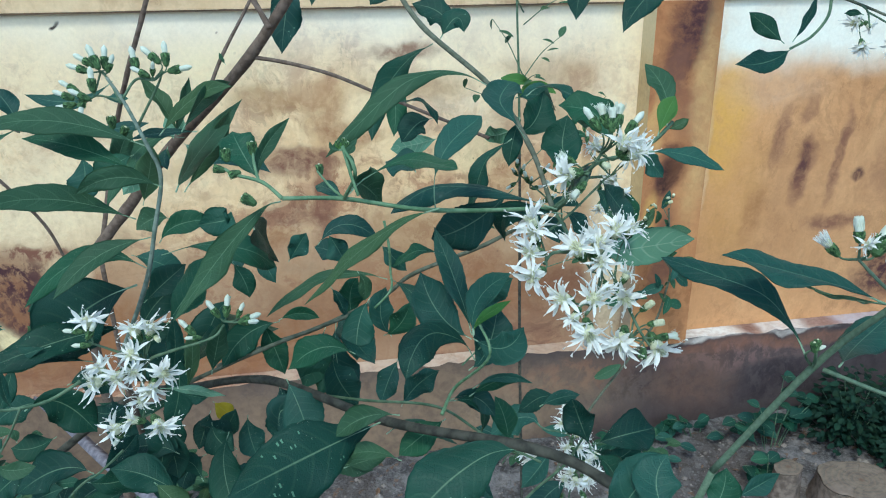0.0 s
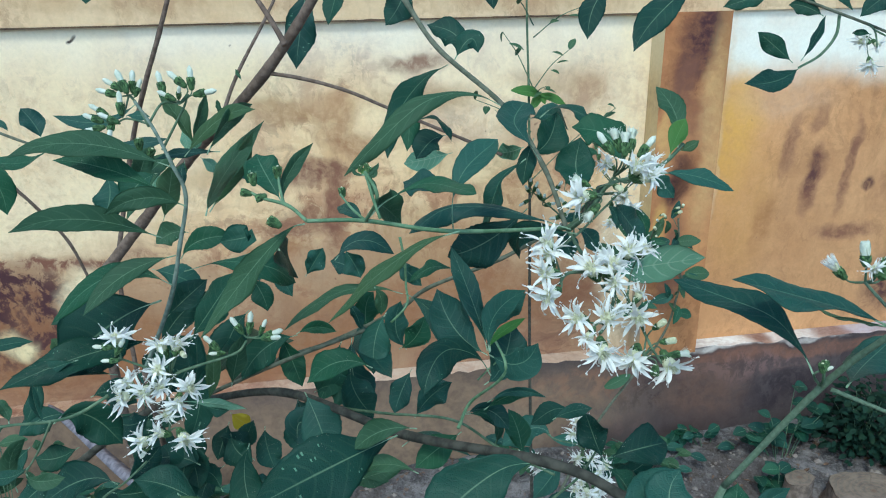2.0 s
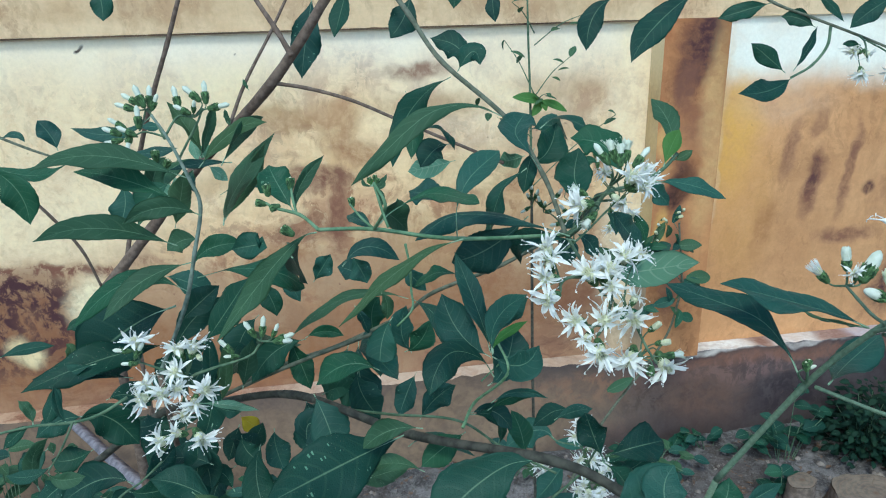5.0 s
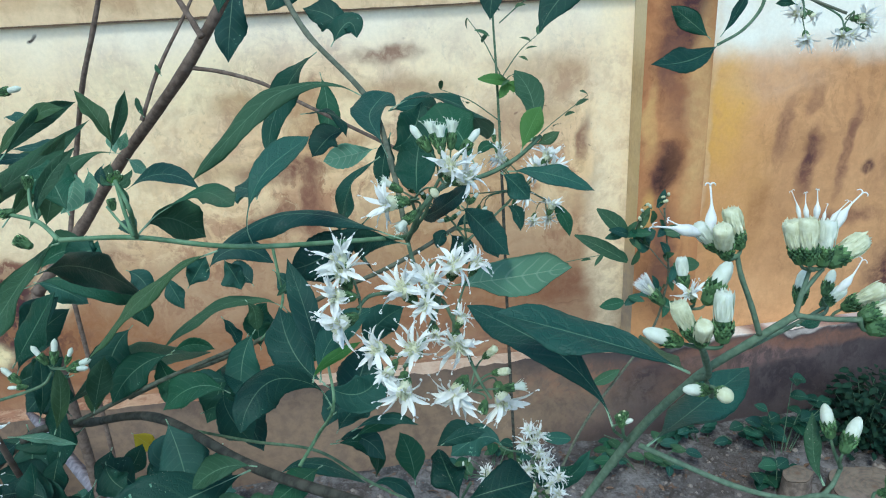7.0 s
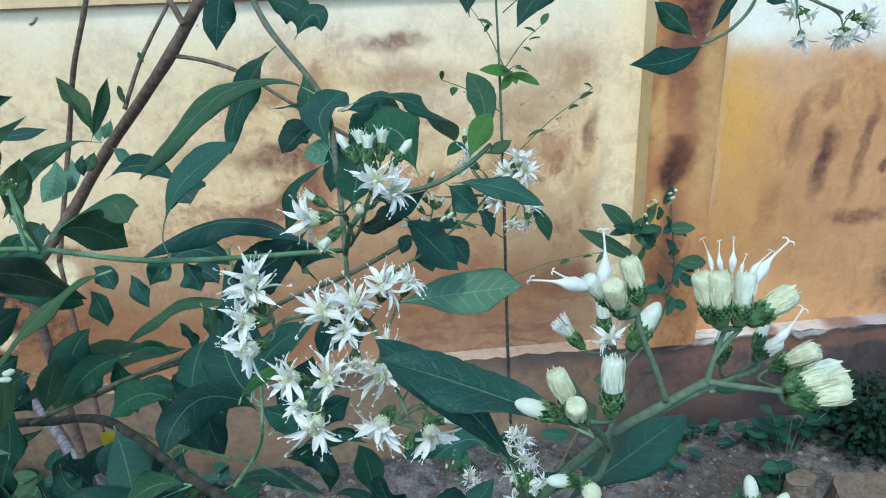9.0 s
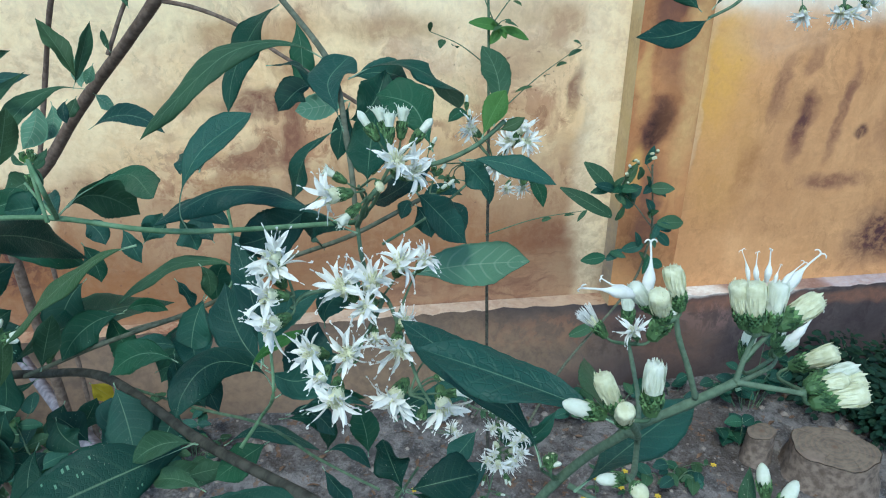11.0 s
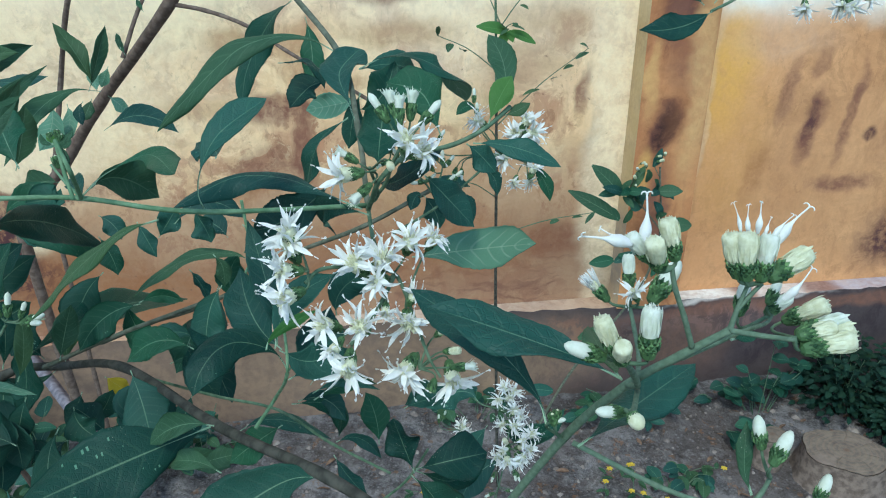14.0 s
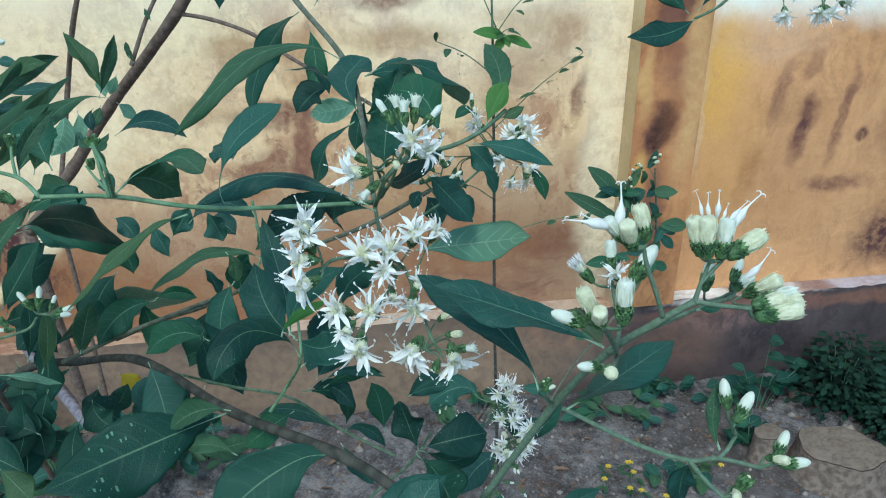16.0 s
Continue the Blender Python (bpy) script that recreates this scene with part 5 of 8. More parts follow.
leaf(top_twig, (0.2999, 0.4134, 1.0918), (0.3141, 0.4214, 1.1058), (0.3251, 0.4299, 1.1195), 0.0060, (0.16, -0.91, 0.39), tint=-1)
leaf(top_twig, (0.3308, 0.4395, 1.1187), (0.3214, 0.4485, 1.1253), (0.314, 0.4553, 1.1263), 0.0121, (-0.54, -0.75, 0.38), tint=-1)
leaf(top_twig, (0.3081, 0.4596, 1.136), (0.2918, 0.4657, 1.1313), (0.2742, 0.4718, 1.1258), 0.0135, (-0.41, -0.83, 0.38), tint=-1)
leaf(top_twig, (0.3553, 0.3998, 1.1383), (0.3375, 0.399, 1.1283), (0.3246, 0.3977, 1.1189), 0.0125, (-0.34, -0.7, 0.62), tint=-1)
leaf(top_twig, (0.3387, 0.4023, 1.1075), (0.3326, 0.4038, 1.109), (0.3263, 0.4045, 1.1085), 0.0041, (-0.16, -0.97, 0.18), tint=-1)
leaf(top_twig, (0.3299, 0.4475, 1.1416), (0.3401, 0.4442, 1.1362), (0.3509, 0.4376, 1.122), 0.0071, (-0.23, -0.94, 0.23), tint=-1)
leaf(top_twig, (0.3145, 0.4245, 1.0994), (0.3171, 0.4267, 1.1068), (0.3158, 0.4247, 1.1006), 0.0048, (-0.13, -0.94, 0.32), tint=-1)
leaf(top_twig, (0.2615, 0.481, 1.1467), (0.2254, 0.4722, 1.1213), (0.2044, 0.4618, 1.0978), 0.0212, (-0.28, -0.74, 0.61), tint=-1)
leaf(top_twig, (0.2005, 0.4888, 1.143), (0.1843, 0.4868, 1.1302), (0.1768, 0.4795, 1.1061), 0.0172, (-0.44, -0.76, 0.47), tint=-1)
leaf(top_twig, (0.0522, 0.5133, 1.1495), (0.0468, 0.5086, 1.1338), (0.0352, 0.5052, 1.1187), 0.0208, (-0.27, -0.88, 0.38), tint=-1)
leaf(top_twig, (0.0084, 0.5763, 1.1582), (0.0005, 0.5695, 1.1351), (-0.0054, 0.5647, 1.1187), 0.0163, (-0.25, -0.9, 0.35), tint=-1)
leaf(top_twig, (-0.1428, 0.4376, 1.1552), (-0.1402, 0.4342, 1.1467), (-0.1399, 0.4304, 1.1357), 0.0133, (-0.09, -0.94, 0.33), tint=-1)
leaf(top_twig, (0.113, 0.5055, 1.1532), (0.1116, 0.502, 1.1426), (0.1123, 0.4968, 1.1278), 0.0107, (-0.54, -0.79, 0.28), tint=-1)
leaf(top_twig, (0.0856, 0.5107, 1.1565), (0.0848, 0.5072, 1.146), (0.0828, 0.5048, 1.1381), 0.0107, (-0.45, -0.83, 0.34), tint=-1)
leaf(back_branch, (-0.0342, 0.457, 0.9503), (-0.0273, 0.4593, 0.9599), (-0.0203, 0.4616, 0.9695), 0.0150, (0.26, -0.96, 0.05))
leaf(back_branch, (-0.0122, 0.4194, 0.9745), (0.0058, 0.4257, 0.9851), (0.0275, 0.424, 0.9741), 0.0139, (0.1, -0.78, 0.62))
leaf(back_branch, (-0.0053, 0.4399, 0.9749), (0.001, 0.4352, 0.9642), (0.0042, 0.4318, 0.9559), 0.0169, (-0.34, -0.92, 0.22))
leaf(back_branch, (0.0274, 0.4133, 0.9742), (0.0343, 0.4097, 0.9668), (0.043, 0.4052, 0.9575), 0.0122, (-0.34, -0.93, 0.13))
leaf(back_branch, (0.0803, 0.3521, 0.9437), (0.084, 0.356, 0.9568), (0.1003, 0.3571, 0.9669), 0.0178, (0.03, -0.98, 0.19))
leaf(back_branch, (-0.0046, 0.4387, 0.9102), (-0.005, 0.4278, 0.8789), (0.0048, 0.4154, 0.8472), 0.0273, (-0.32, -0.9, 0.29))
leaf(back_branch, (0.053, 0.6009, 0.7866), (0.041, 0.5952, 0.7649), (0.0324, 0.5893, 0.7443), 0.0259, (-0.45, -0.78, 0.43))
leaf(back_branch, (0.0457, 0.5159, 0.7849), (0.0608, 0.5197, 0.8025), (0.0811, 0.5209, 0.8146), 0.0240, (-0.01, -0.98, 0.18))
long_leaf(back_branch, [(0.1495, 0.4000, 0.8544), (0.1340, 0.4000, 0.8553), (0.1178, 0.4000, 0.8449)], 0.0150, (0.06, -0.36, 0.93), tint=-1)
leaf(back_branch, (-0.006, 0.3541, 0.8507), (0.0069, 0.3535, 0.8545), (0.0216, 0.3523, 0.8576), 0.0116, (-0.13, -0.96, 0.26), tint=0.5)
leaf(back_branch, (-0.0536, 0.4282, 0.9204), (-0.047, 0.4219, 0.9052), (-0.0406, 0.4143, 0.8862), 0.0169, (-0.22, -0.93, 0.29))
leaf(back_branch, (-0.0342, 0.4298, 0.8718), (-0.0176, 0.4285, 0.8753), (-0.0021, 0.4219, 0.8631), 0.0220, (-0.18, -0.96, 0.22))
leaf(back_branch, (-0.1118, 0.4355, 0.9778), (-0.0997, 0.4373, 0.9883), (-0.0768, 0.4349, 0.9913), 0.0146, (-0.21, -0.84, 0.5))
leaf(back_branch, (-0.073, 0.4632, 0.9513), (-0.0658, 0.4579, 0.9393), (-0.0626, 0.4534, 0.9274), 0.0159, (-0.22, -0.93, 0.29))
leaf(back_branch_b, (-0.1523, 0.5116, 0.9451), (-0.1322, 0.5063, 0.9391), (-0.1145, 0.4996, 0.9295), 0.0203, (-0.18, -0.94, 0.28))
leaf(back_branch_b, (-0.1341, 0.5691, 0.9549), (-0.1476, 0.5709, 0.9551), (-0.1618, 0.5691, 0.947), 0.0194, (-0.14, -0.86, 0.49), tint=0.4)
leaf(back_branch_b, (-0.0863, 0.5052, 0.9499), (-0.0764, 0.5012, 0.9441), (-0.071, 0.4962, 0.9346), 0.0150, (-0.16, -0.91, 0.38))
leaf(back_branch_b, (-0.0599, 0.4998, 0.9458), (-0.0544, 0.4948, 0.9363), (-0.0472, 0.4878, 0.923), 0.0132, (-0.13, -0.9, 0.41))
leaf(back_branch_b, (-0.1607, 0.5369, 0.998), (-0.155, 0.5465, 1.0206), (-0.1459, 0.5504, 1.0318), 0.0176, (0.67, -0.74, 0), tint=0.4)
leaf(back_branch_b, (-0.1416, 0.5257, 0.9789), (-0.1358, 0.5352, 1.0015), (-0.1324, 0.5434, 1.0203), 0.0220, (0.68, -0.71, 0.15), tint=0.4)
leaf(back_branch_b, (-0.1171, 0.3997, 0.9524), (-0.1065, 0.4024, 0.9613), (-0.0909, 0.4057, 0.9732), 0.0162, (-0.1, -0.92, 0.39), tint=-1)
leaf(back_branch_b, (-0.1272, 0.4103, 0.9244), (-0.1155, 0.4174, 0.9433), (-0.0936, 0.4217, 0.9588), 0.0185, (-0.07, -0.93, 0.37), tint=-1)
leaf(back_branch_b, (-0.0777, 0.4695, 0.9227), (-0.0928, 0.4633, 0.9048), (-0.0964, 0.4539, 0.8831), 0.0254, (-0.05, -0.92, 0.39), tint=-1)
leaf(back_branch_b, (-0.1281, 0.4807, 0.8843), (-0.145, 0.4796, 0.877), (-0.1626, 0.4751, 0.8621), 0.0308, (-0.17, -0.86, 0.48), tint=-1)
leaf(back_branch_b, (-0.1631, 0.4717, 0.8546), (-0.1607, 0.4611, 0.8319), (-0.1706, 0.4521, 0.8093), 0.0264, (0.07, -0.92, 0.39), tint=-1)
leaf(back_branch_b, (0.0269, 0.4156, 0.9074), (0.0385, 0.4171, 0.9141), (0.0469, 0.4222, 0.9275), 0.0198, (0.22, -0.97, 0.09))
leaf(back_branch_b, (0.003, 0.4869, 0.9355), (-0.0046, 0.4914, 0.9432), (-0.0167, 0.4948, 0.9471), 0.0176, (0.16, -0.67, 0.72))
leaf(arch, (-0.1081, 0.503, 0.8175), (-0.1021, 0.5041, 0.8095), (-0.0933, 0.504, 0.7997), 0.0140, (0.36, -0.9, 0.25), tint=2)
leaf(back_branch, (0.1335, 0.4058, 0.9893), (0.1392, 0.4014, 0.9813), (0.1419, 0.3967, 0.9717), 0.0148, (-0.44, -0.87, 0.24))
leaf(back_branch, (0.132, 0.4053, 0.9877), (0.1294, 0.4064, 0.9893), (0.1254, 0.4033, 0.9814), 0.0089, (-0.3, -0.77, 0.56))
leaf(back_branch, (0.1468, 0.4047, 0.9907), (0.1574, 0.4051, 0.9825), (0.1627, 0.4046, 0.9709), 0.0127, (0.34, -0.9, 0.28))
leaf(back_branch, (0.1364, 0.4061, 0.9908), (0.1479, 0.4123, 0.9954), (0.1624, 0.4136, 0.9904), 0.0075, (0.22, -0.73, 0.64))
leaf(back_branch_b, (-0.0359, 0.369, 0.9085), (-0.0284, 0.3558, 0.8939), (-0.0231, 0.3423, 0.878), 0.0244, (-0.11, -0.77, 0.63), fold=0.12)
leaf(back_branch_b, (0.0246, 0.2915, 0.9259), (0.0076, 0.2978, 0.9227), (-0.0077, 0.3003, 0.9116), 0.0124, (-0.46, -0.58, 0.67), wide=0.5, tint=0.4)
leaf(back_branch_b, (0.0244, 0.2905, 0.8993), (0.011, 0.2984, 0.9008), (-0.0032, 0.3039, 0.8965), 0.0103, (-0.27, -0.36, 0.89), wide=0.5, tint=0.4)
leaf(back_branch_b, (-0.1011, 0.3602, 0.8706), (-0.1162, 0.3644, 0.8753), (-0.1327, 0.3657, 0.8734), 0.0204, (-0, -0.48, 0.88), tint=-1)
leaf(back_branch_b, (-0.1044, 0.3884, 0.8829), (-0.1085, 0.3832, 0.8702), (-0.1115, 0.3775, 0.8569), 0.0148, (0.02, -0.92, 0.38), tint=-1)
leaf(back_branch_b, (-0.0969, 0.3322, 0.9316), (-0.0812, 0.3295, 0.9303), (-0.0636, 0.3257, 0.9269), 0.0054, (0.17, 0.97, -0.17), tint=-1)
leaf(back_branch_b, (-0.1056, 0.3214, 0.8813), (-0.0987, 0.3177, 0.8752), (-0.0883, 0.3113, 0.8642), 0.0140, (0.07, -0.83, 0.56), tint=0.4)
leaf(back_branch_b, (0.0515, 0.3123, 0.9065), (0.036, 0.3102, 0.8974), (0.0245, 0.3081, 0.8894), 0.0178, (-0.32, -0.67, 0.67))
leaf(back_branch_b, (-0.0742, 0.451, 0.8346), (-0.0736, 0.4448, 0.8213), (-0.0682, 0.4367, 0.805), 0.0194, (-0.02, -0.9, 0.43))
leaf(back_branch_b, (0.0028, 0.3711, 0.9243), (-0.0151, 0.379, 0.9244), (-0.0339, 0.38, 0.909), 0.0143, (-0.42, -0.69, 0.6))
leaf(back_branch_b, (0.0176, 0.3815, 0.9513), (0.0096, 0.3761, 0.9372), (0.0068, 0.3673, 0.917), 0.0197, (-0.18, -0.89, 0.42))
leaf(back_branch_b, (-0.041, 0.4204, 0.9226), (-0.0636, 0.4198, 0.9149), (-0.0798, 0.4135, 0.8965), 0.0202, (-0.19, -0.84, 0.51))
leaf(back_branch_b, (-0.0416, 0.4207, 0.9233), (-0.0283, 0.4208, 0.9271), (-0.0148, 0.4175, 0.9239), 0.0093, (-0.12, -0.98, 0.12))
leaf(back_branch_b, (-0.0833, 0.3945, 0.9023), (-0.0794, 0.4009, 0.9174), (-0.0749, 0.4071, 0.9323), 0.0148, (0.61, -0.78, 0.15), tint=0.4)
leaf(back_branch_b, (-0.1044, 0.4254, 0.9154), (-0.115, 0.4217, 0.9042), (-0.1219, 0.4178, 0.8937), 0.0256, (-0.08, -0.92, 0.39), tint=-1)
leaf(back_branch_b, (0.0578, 0.3329, 0.9048), (0.0719, 0.3314, 0.9057), (0.0824, 0.3253, 0.8953), 0.0127, (-0.16, -0.93, 0.32))
leaf(back_branch_b, (-0.0121, 0.4418, 0.905), (-0.0214, 0.4333, 0.8838), (-0.0304, 0.4264, 0.8662), 0.0248, (-0.18, -0.88, 0.43))
leaf(back_branch_b, (0.0076, 0.4496, 0.9035), (0.007, 0.4579, 0.9216), (0.0137, 0.462, 0.9324), 0.0195, (0.48, -0.84, 0.26))
leaf(back_branch_b, (0.033, 0.4235, 0.9023), (0.0265, 0.4308, 0.9163), (0.0316, 0.438, 0.9336), 0.0178, (0.47, -0.79, 0.39))
leaf(back_branch_b, (-0.1469, 0.4378, 0.9062), (-0.1318, 0.4373, 0.9094), (-0.1126, 0.4394, 0.9194), 0.0182, (-0.18, -0.81, 0.56), tint=-1)
leaf(left_stem, (-0.1561, 0.3584, 0.949), (-0.1728, 0.3594, 0.944), (-0.1921, 0.3597, 0.9362), 0.0111, (-0.23, -0.79, 0.57), tint=-1)
leaf(left_stem, (-0.1913, 0.3883, 0.9264), (-0.1948, 0.3844, 0.914), (-0.2018, 0.3801, 0.8991), 0.0106, (-0.02, -0.96, 0.29), tint=-1)
leaf(left_stem, (-0.1495, 0.3589, 0.8646), (-0.1689, 0.3631, 0.8674), (-0.1948, 0.3625, 0.8541), 0.0219, (-0.22, -0.62, 0.75), tint=-1)
leaf(left_stem, (-0.1206, 0.3801, 0.8767), (-0.1097, 0.3744, 0.8661), (-0.1063, 0.3669, 0.847), 0.0192, (-0.06, -0.92, 0.38), tint=-1)
leaf(left_stem, (-0.0969, 0.4048, 0.8369), (-0.1085, 0.4033, 0.8278), (-0.1152, 0.399, 0.8128), 0.0154, (-0.32, -0.83, 0.45), tint=-1)
leaf(left_stem, (-0.0916, 0.4112, 0.857), (-0.0883, 0.4068, 0.8465), (-0.0779, 0.4023, 0.8388), 0.0178, (-0.11, -0.92, 0.37), tint=-1)
leaf(left_stem, (-0.0953, 0.3288, 0.8656), (-0.1137, 0.3356, 0.8759), (-0.1333, 0.3402, 0.8798), 0.0201, (0.18, -0.48, 0.86), tint=-1)
leaf(left_stem, (-0.2277, 0.4876, 0.8868), (-0.2229, 0.4903, 0.8965), (-0.2266, 0.4931, 0.9024), 0.0088, (0.66, -0.72, 0.2), tint=0.5)
leaf(left_stem, (-0.2177, 0.4852, 0.8847), (-0.2141, 0.4881, 0.8944), (-0.2104, 0.4896, 0.9002), 0.0079, (-0.06, -0.95, 0.3), tint=0.5)
leaf(left_stem, (-0.1006, 0.3692, 0.9151), (-0.0974, 0.3746, 0.9313), (-0.0973, 0.3816, 0.9506), 0.0099, (0.53, -0.82, 0.24), tint=-1)
leaf(left_stem, (-0.0932, 0.3657, 0.9087), (-0.0881, 0.3707, 0.9249), (-0.088, 0.3778, 0.9442), 0.0092, (0.5, -0.84, 0.21), tint=0.4)
leaf(left_stem, (-0.1773, 0.4168, 0.8925), (-0.1627, 0.4155, 0.8957), (-0.1471, 0.4103, 0.8886), 0.0194, (-0.17, -0.95, 0.24), tint=-1)
leaf(left_stem, (-0.2011, 0.4346, 0.8715), (-0.2201, 0.4365, 0.8682), (-0.236, 0.4353, 0.8577), 0.0186, (-0.25, -0.77, 0.59), tint=-1)
leaf(left_stem, (-0.2035, 0.4443, 0.838), (-0.2198, 0.4443, 0.8308), (-0.2354, 0.447, 0.831), 0.0186, (-0.22, -0.65, 0.73), tint=-1)
leaf(left_stem, (-0.0952, 0.4345, 0.801), (-0.0833, 0.431, 0.7969), (-0.0666, 0.4296, 0.8005), 0.0176, (-0.15, -0.94, 0.32))
leaf(left_stem, (-0.1447, 0.425, 0.8707), (-0.1584, 0.4247, 0.8637), (-0.1713, 0.4282, 0.8675), 0.0178, (-0.17, -0.63, 0.76), tint=-1)
leaf(left_stem, (-0.2335, 0.4753, 0.9096), (-0.2414, 0.4764, 0.909), (-0.2472, 0.4777, 0.9098), 0.0068, (-0.1, -0.68, 0.73), tint=-1)
leaf(left_stem, (-0.2013, 0.4923, 0.9118), (-0.2132, 0.4965, 0.9178), (-0.2258, 0.4965, 0.9122), 0.0159, (-0.11, -0.7, 0.7), tint=-1)
leaf(left_stem, (-0.1971, 0.3845, 0.8543), (-0.2079, 0.384, 0.8479), (-0.2189, 0.3823, 0.8382), 0.0185, (-0.27, -0.83, 0.49), tint=-1)
leaf(left_stem, (-0.182, 0.395, 0.8308), (-0.193, 0.3957, 0.8275), (-0.2079, 0.3957, 0.8209), 0.0171, (-0.28, -0.67, 0.69), tint=-1)
leaf(left_stem, (-0.153, 0.3913, 0.8338), (-0.1679, 0.3914, 0.8272), (-0.1794, 0.3896, 0.817), 0.0194, (-0.32, -0.75, 0.58), tint=-1)
leaf(left_stem, (-0.2192, 0.4126, 0.8623), (-0.2269, 0.4114, 0.8555), (-0.2384, 0.4097, 0.8454), 0.0178, (-0.22, -0.89, 0.41), tint=-1)
back_shoot = stem(shrub, "branch", 0.0009, 0.0007, YOUNG_STEM, [(0.0301, 0.4056, 0.9921), (0.0320, 0.4001, 0.9768), (0.0324, 0.4022, 0.9599), (0.0301, 0.3777, 0.9571), (0.0200, 0.3783, 0.9458)])
long_leaf(back_shoot, [(0.0307, 0.4121, 0.9502), (0.0153, 0.4342, 0.9466), (-0.0077, 0.4392, 0.9443), (-0.0317, 0.4419, 0.9325), (-0.0511, 0.4390, 0.9182)], 0.0105, (-0.26, -0.41, 0.87), tint=0.5, wide=0.5)
long_leaf(back_shoot, [(0.0319, 0.4031, 0.9540), (0.0406, 0.3731, 0.9578), (0.0463, 0.3447, 0.9580), (0.0482, 0.2993, 0.9691)], 0.0155, (-0.40, -0.77, 0.49), wide=0.48)
long_leaf(back_shoot, [(0.0582, 0.3600, 0.9853), (0.0448, 0.3700, 0.9834), (0.0321, 0.3800, 0.9711)], 0.0100, (-0.26, -0.38, 0.89))
long_leaf(back_shoot, [(0.0114, 0.4000, 0.9621), (0.0155, 0.4000, 0.9541), (0.0151, 0.4000, 0.9412)], 0.0088, (-0.01, -0.86, 0.51), tint=0.5)
long_leaf(back_shoot, [(-0.0059, 0.4100, 0.9487), (-0.0011, 0.4100, 0.9395), (0.0024, 0.4100, 0.9270)], 0.0080, (-0.42, -0.76, 0.49))
long_leaf(back_branch_b, [(-0.0987, 0.3844, 0.9875), (-0.0764, 0.3674, 0.9973), (-0.0590, 0.3590, 0.9987), (-0.0446, 0.3583, 0.9942), (-0.0345, 0.3670, 0.9816)], 0.0175, (0.04, -0.52, 0.85), wide=0.55, stalk=0.25)
long_leaf(mid_stem, [(0.0932, 0.3393, 1.0529), (0.0816, 0.3400, 1.0445), (0.0755, 0.3376, 1.0338), (0.0716, 0.3377, 1.0178), (0.0689, 0.3342, 1.0071)], 0.0125, (-0.82, -0.37, 0.44), wide=0.5, tint=-1, wave=1.5, stalk=0.02)
low_shoot_b = stem(shrub, "branch", 0.0005, 0.0004, YOUNG_STEM, [(0.0585, 0.3005, 0.9454), (0.0646, 0.2979, 0.9534), (0.0715, 0.2952, 0.9615)])
leaf(trunk, (-0.2011, 0.7503, 0.9781), (-0.2013, 0.7408, 0.9584), (-0.2146, 0.7321, 0.9361), 0.0233, (-0.07, 0.92, -0.38))
leaf(trunk, (-0.1584, 0.7882, 0.9768), (-0.1475, 0.7829, 0.969), (-0.1365, 0.7771, 0.9601), 0.0136, (0.26, 0.93, -0.27))
leaf(trunk, (-0.1758, 0.7894, 0.9741), (-0.1805, 0.7851, 0.9636), (-0.1869, 0.781, 0.9531), 0.0136, (0.03, -0.93, 0.36), tint=0.4)
leaf(trunk, (-0.1764, 0.8071, 1.0108), (-0.1728, 0.799, 0.9951), (-0.1696, 0.7923, 0.982), 0.0123, (0.06, 0.89, -0.44))
leaf(trunk, (-0.1567, 0.8013, 1.0045), (-0.1614, 0.7969, 0.9941), (-0.1654, 0.793, 0.9846), 0.0111, (-0.03, 0.93, -0.37))
leaf(trunk, (-0.1934, 0.7693, 0.9735), (-0.1918, 0.7605, 0.9557), (-0.2013, 0.7534, 0.9379), 0.0168, (-0.05, 0.92, -0.4))
leaf(low_shoot, (0.0673, 0.3167, 0.9207), (0.0831, 0.3171, 0.9259), (0.1005, 0.3131, 0.9222), 0.0051, (-0.12, -0.96, 0.24))
leaf(low_shoot, (0.1138, 0.3402, 0.8884), (0.1249, 0.3406, 0.8925), (0.1389, 0.3395, 0.8942), 0.0092, (-0.09, -0.96, 0.27))
leaf(cross_twig, (0.004, 0.2512, 1.0694), (0.001, 0.2518, 1.0698), (0, 0.2531, 1.0723), 0.0018, (0.22, -0.65, 0.73), tint=0.6)
leaf(cross_twig, (0.004, 0.2512, 1.0694), (0.0074, 0.2506, 1.069), (0.0087, 0.2517, 1.0718), 0.0022, (-0.11, -0.91, 0.4), tint=0.5)
leaf(cross_twig, (0.004, 0.2512, 1.0694), (0.0079, 0.2513, 1.0708), (0.01, 0.2523, 1.0735), 0.0020, (-0.08, -0.93, 0.37), tint=0.6)
leaf(cross_twig, (0.004, 0.2512, 1.0694), (0.0026, 0.2521, 1.0708), (0.0027, 0.2528, 1.0726), 0.0014, (0.54, -0.64, 0.55), tint=0.95)
leaf(cross_twig, (0.004, 0.2512, 1.0694), (0.0056, 0.2516, 1.0708), (0.0058, 0.2526, 1.0729), 0.0014, (0.59, -0.81, 0.02), tint=0.95)
leaf(cross_twig, (0.004, 0.2512, 1.0694), (0.0037, 0.2517, 1.0705), (0.0045, 0.2523, 1.0719), 0.0012, (0.64, -0.75, 0.17), tint=0.95)
leaf(cross_twig, (0.0047, 0.2511, 1.0694), (0.0071, 0.249, 1.0655), (0.0064, 0.2471, 1.061), 0.0025, (-0.04, -0.9, 0.43), tint=0.5)
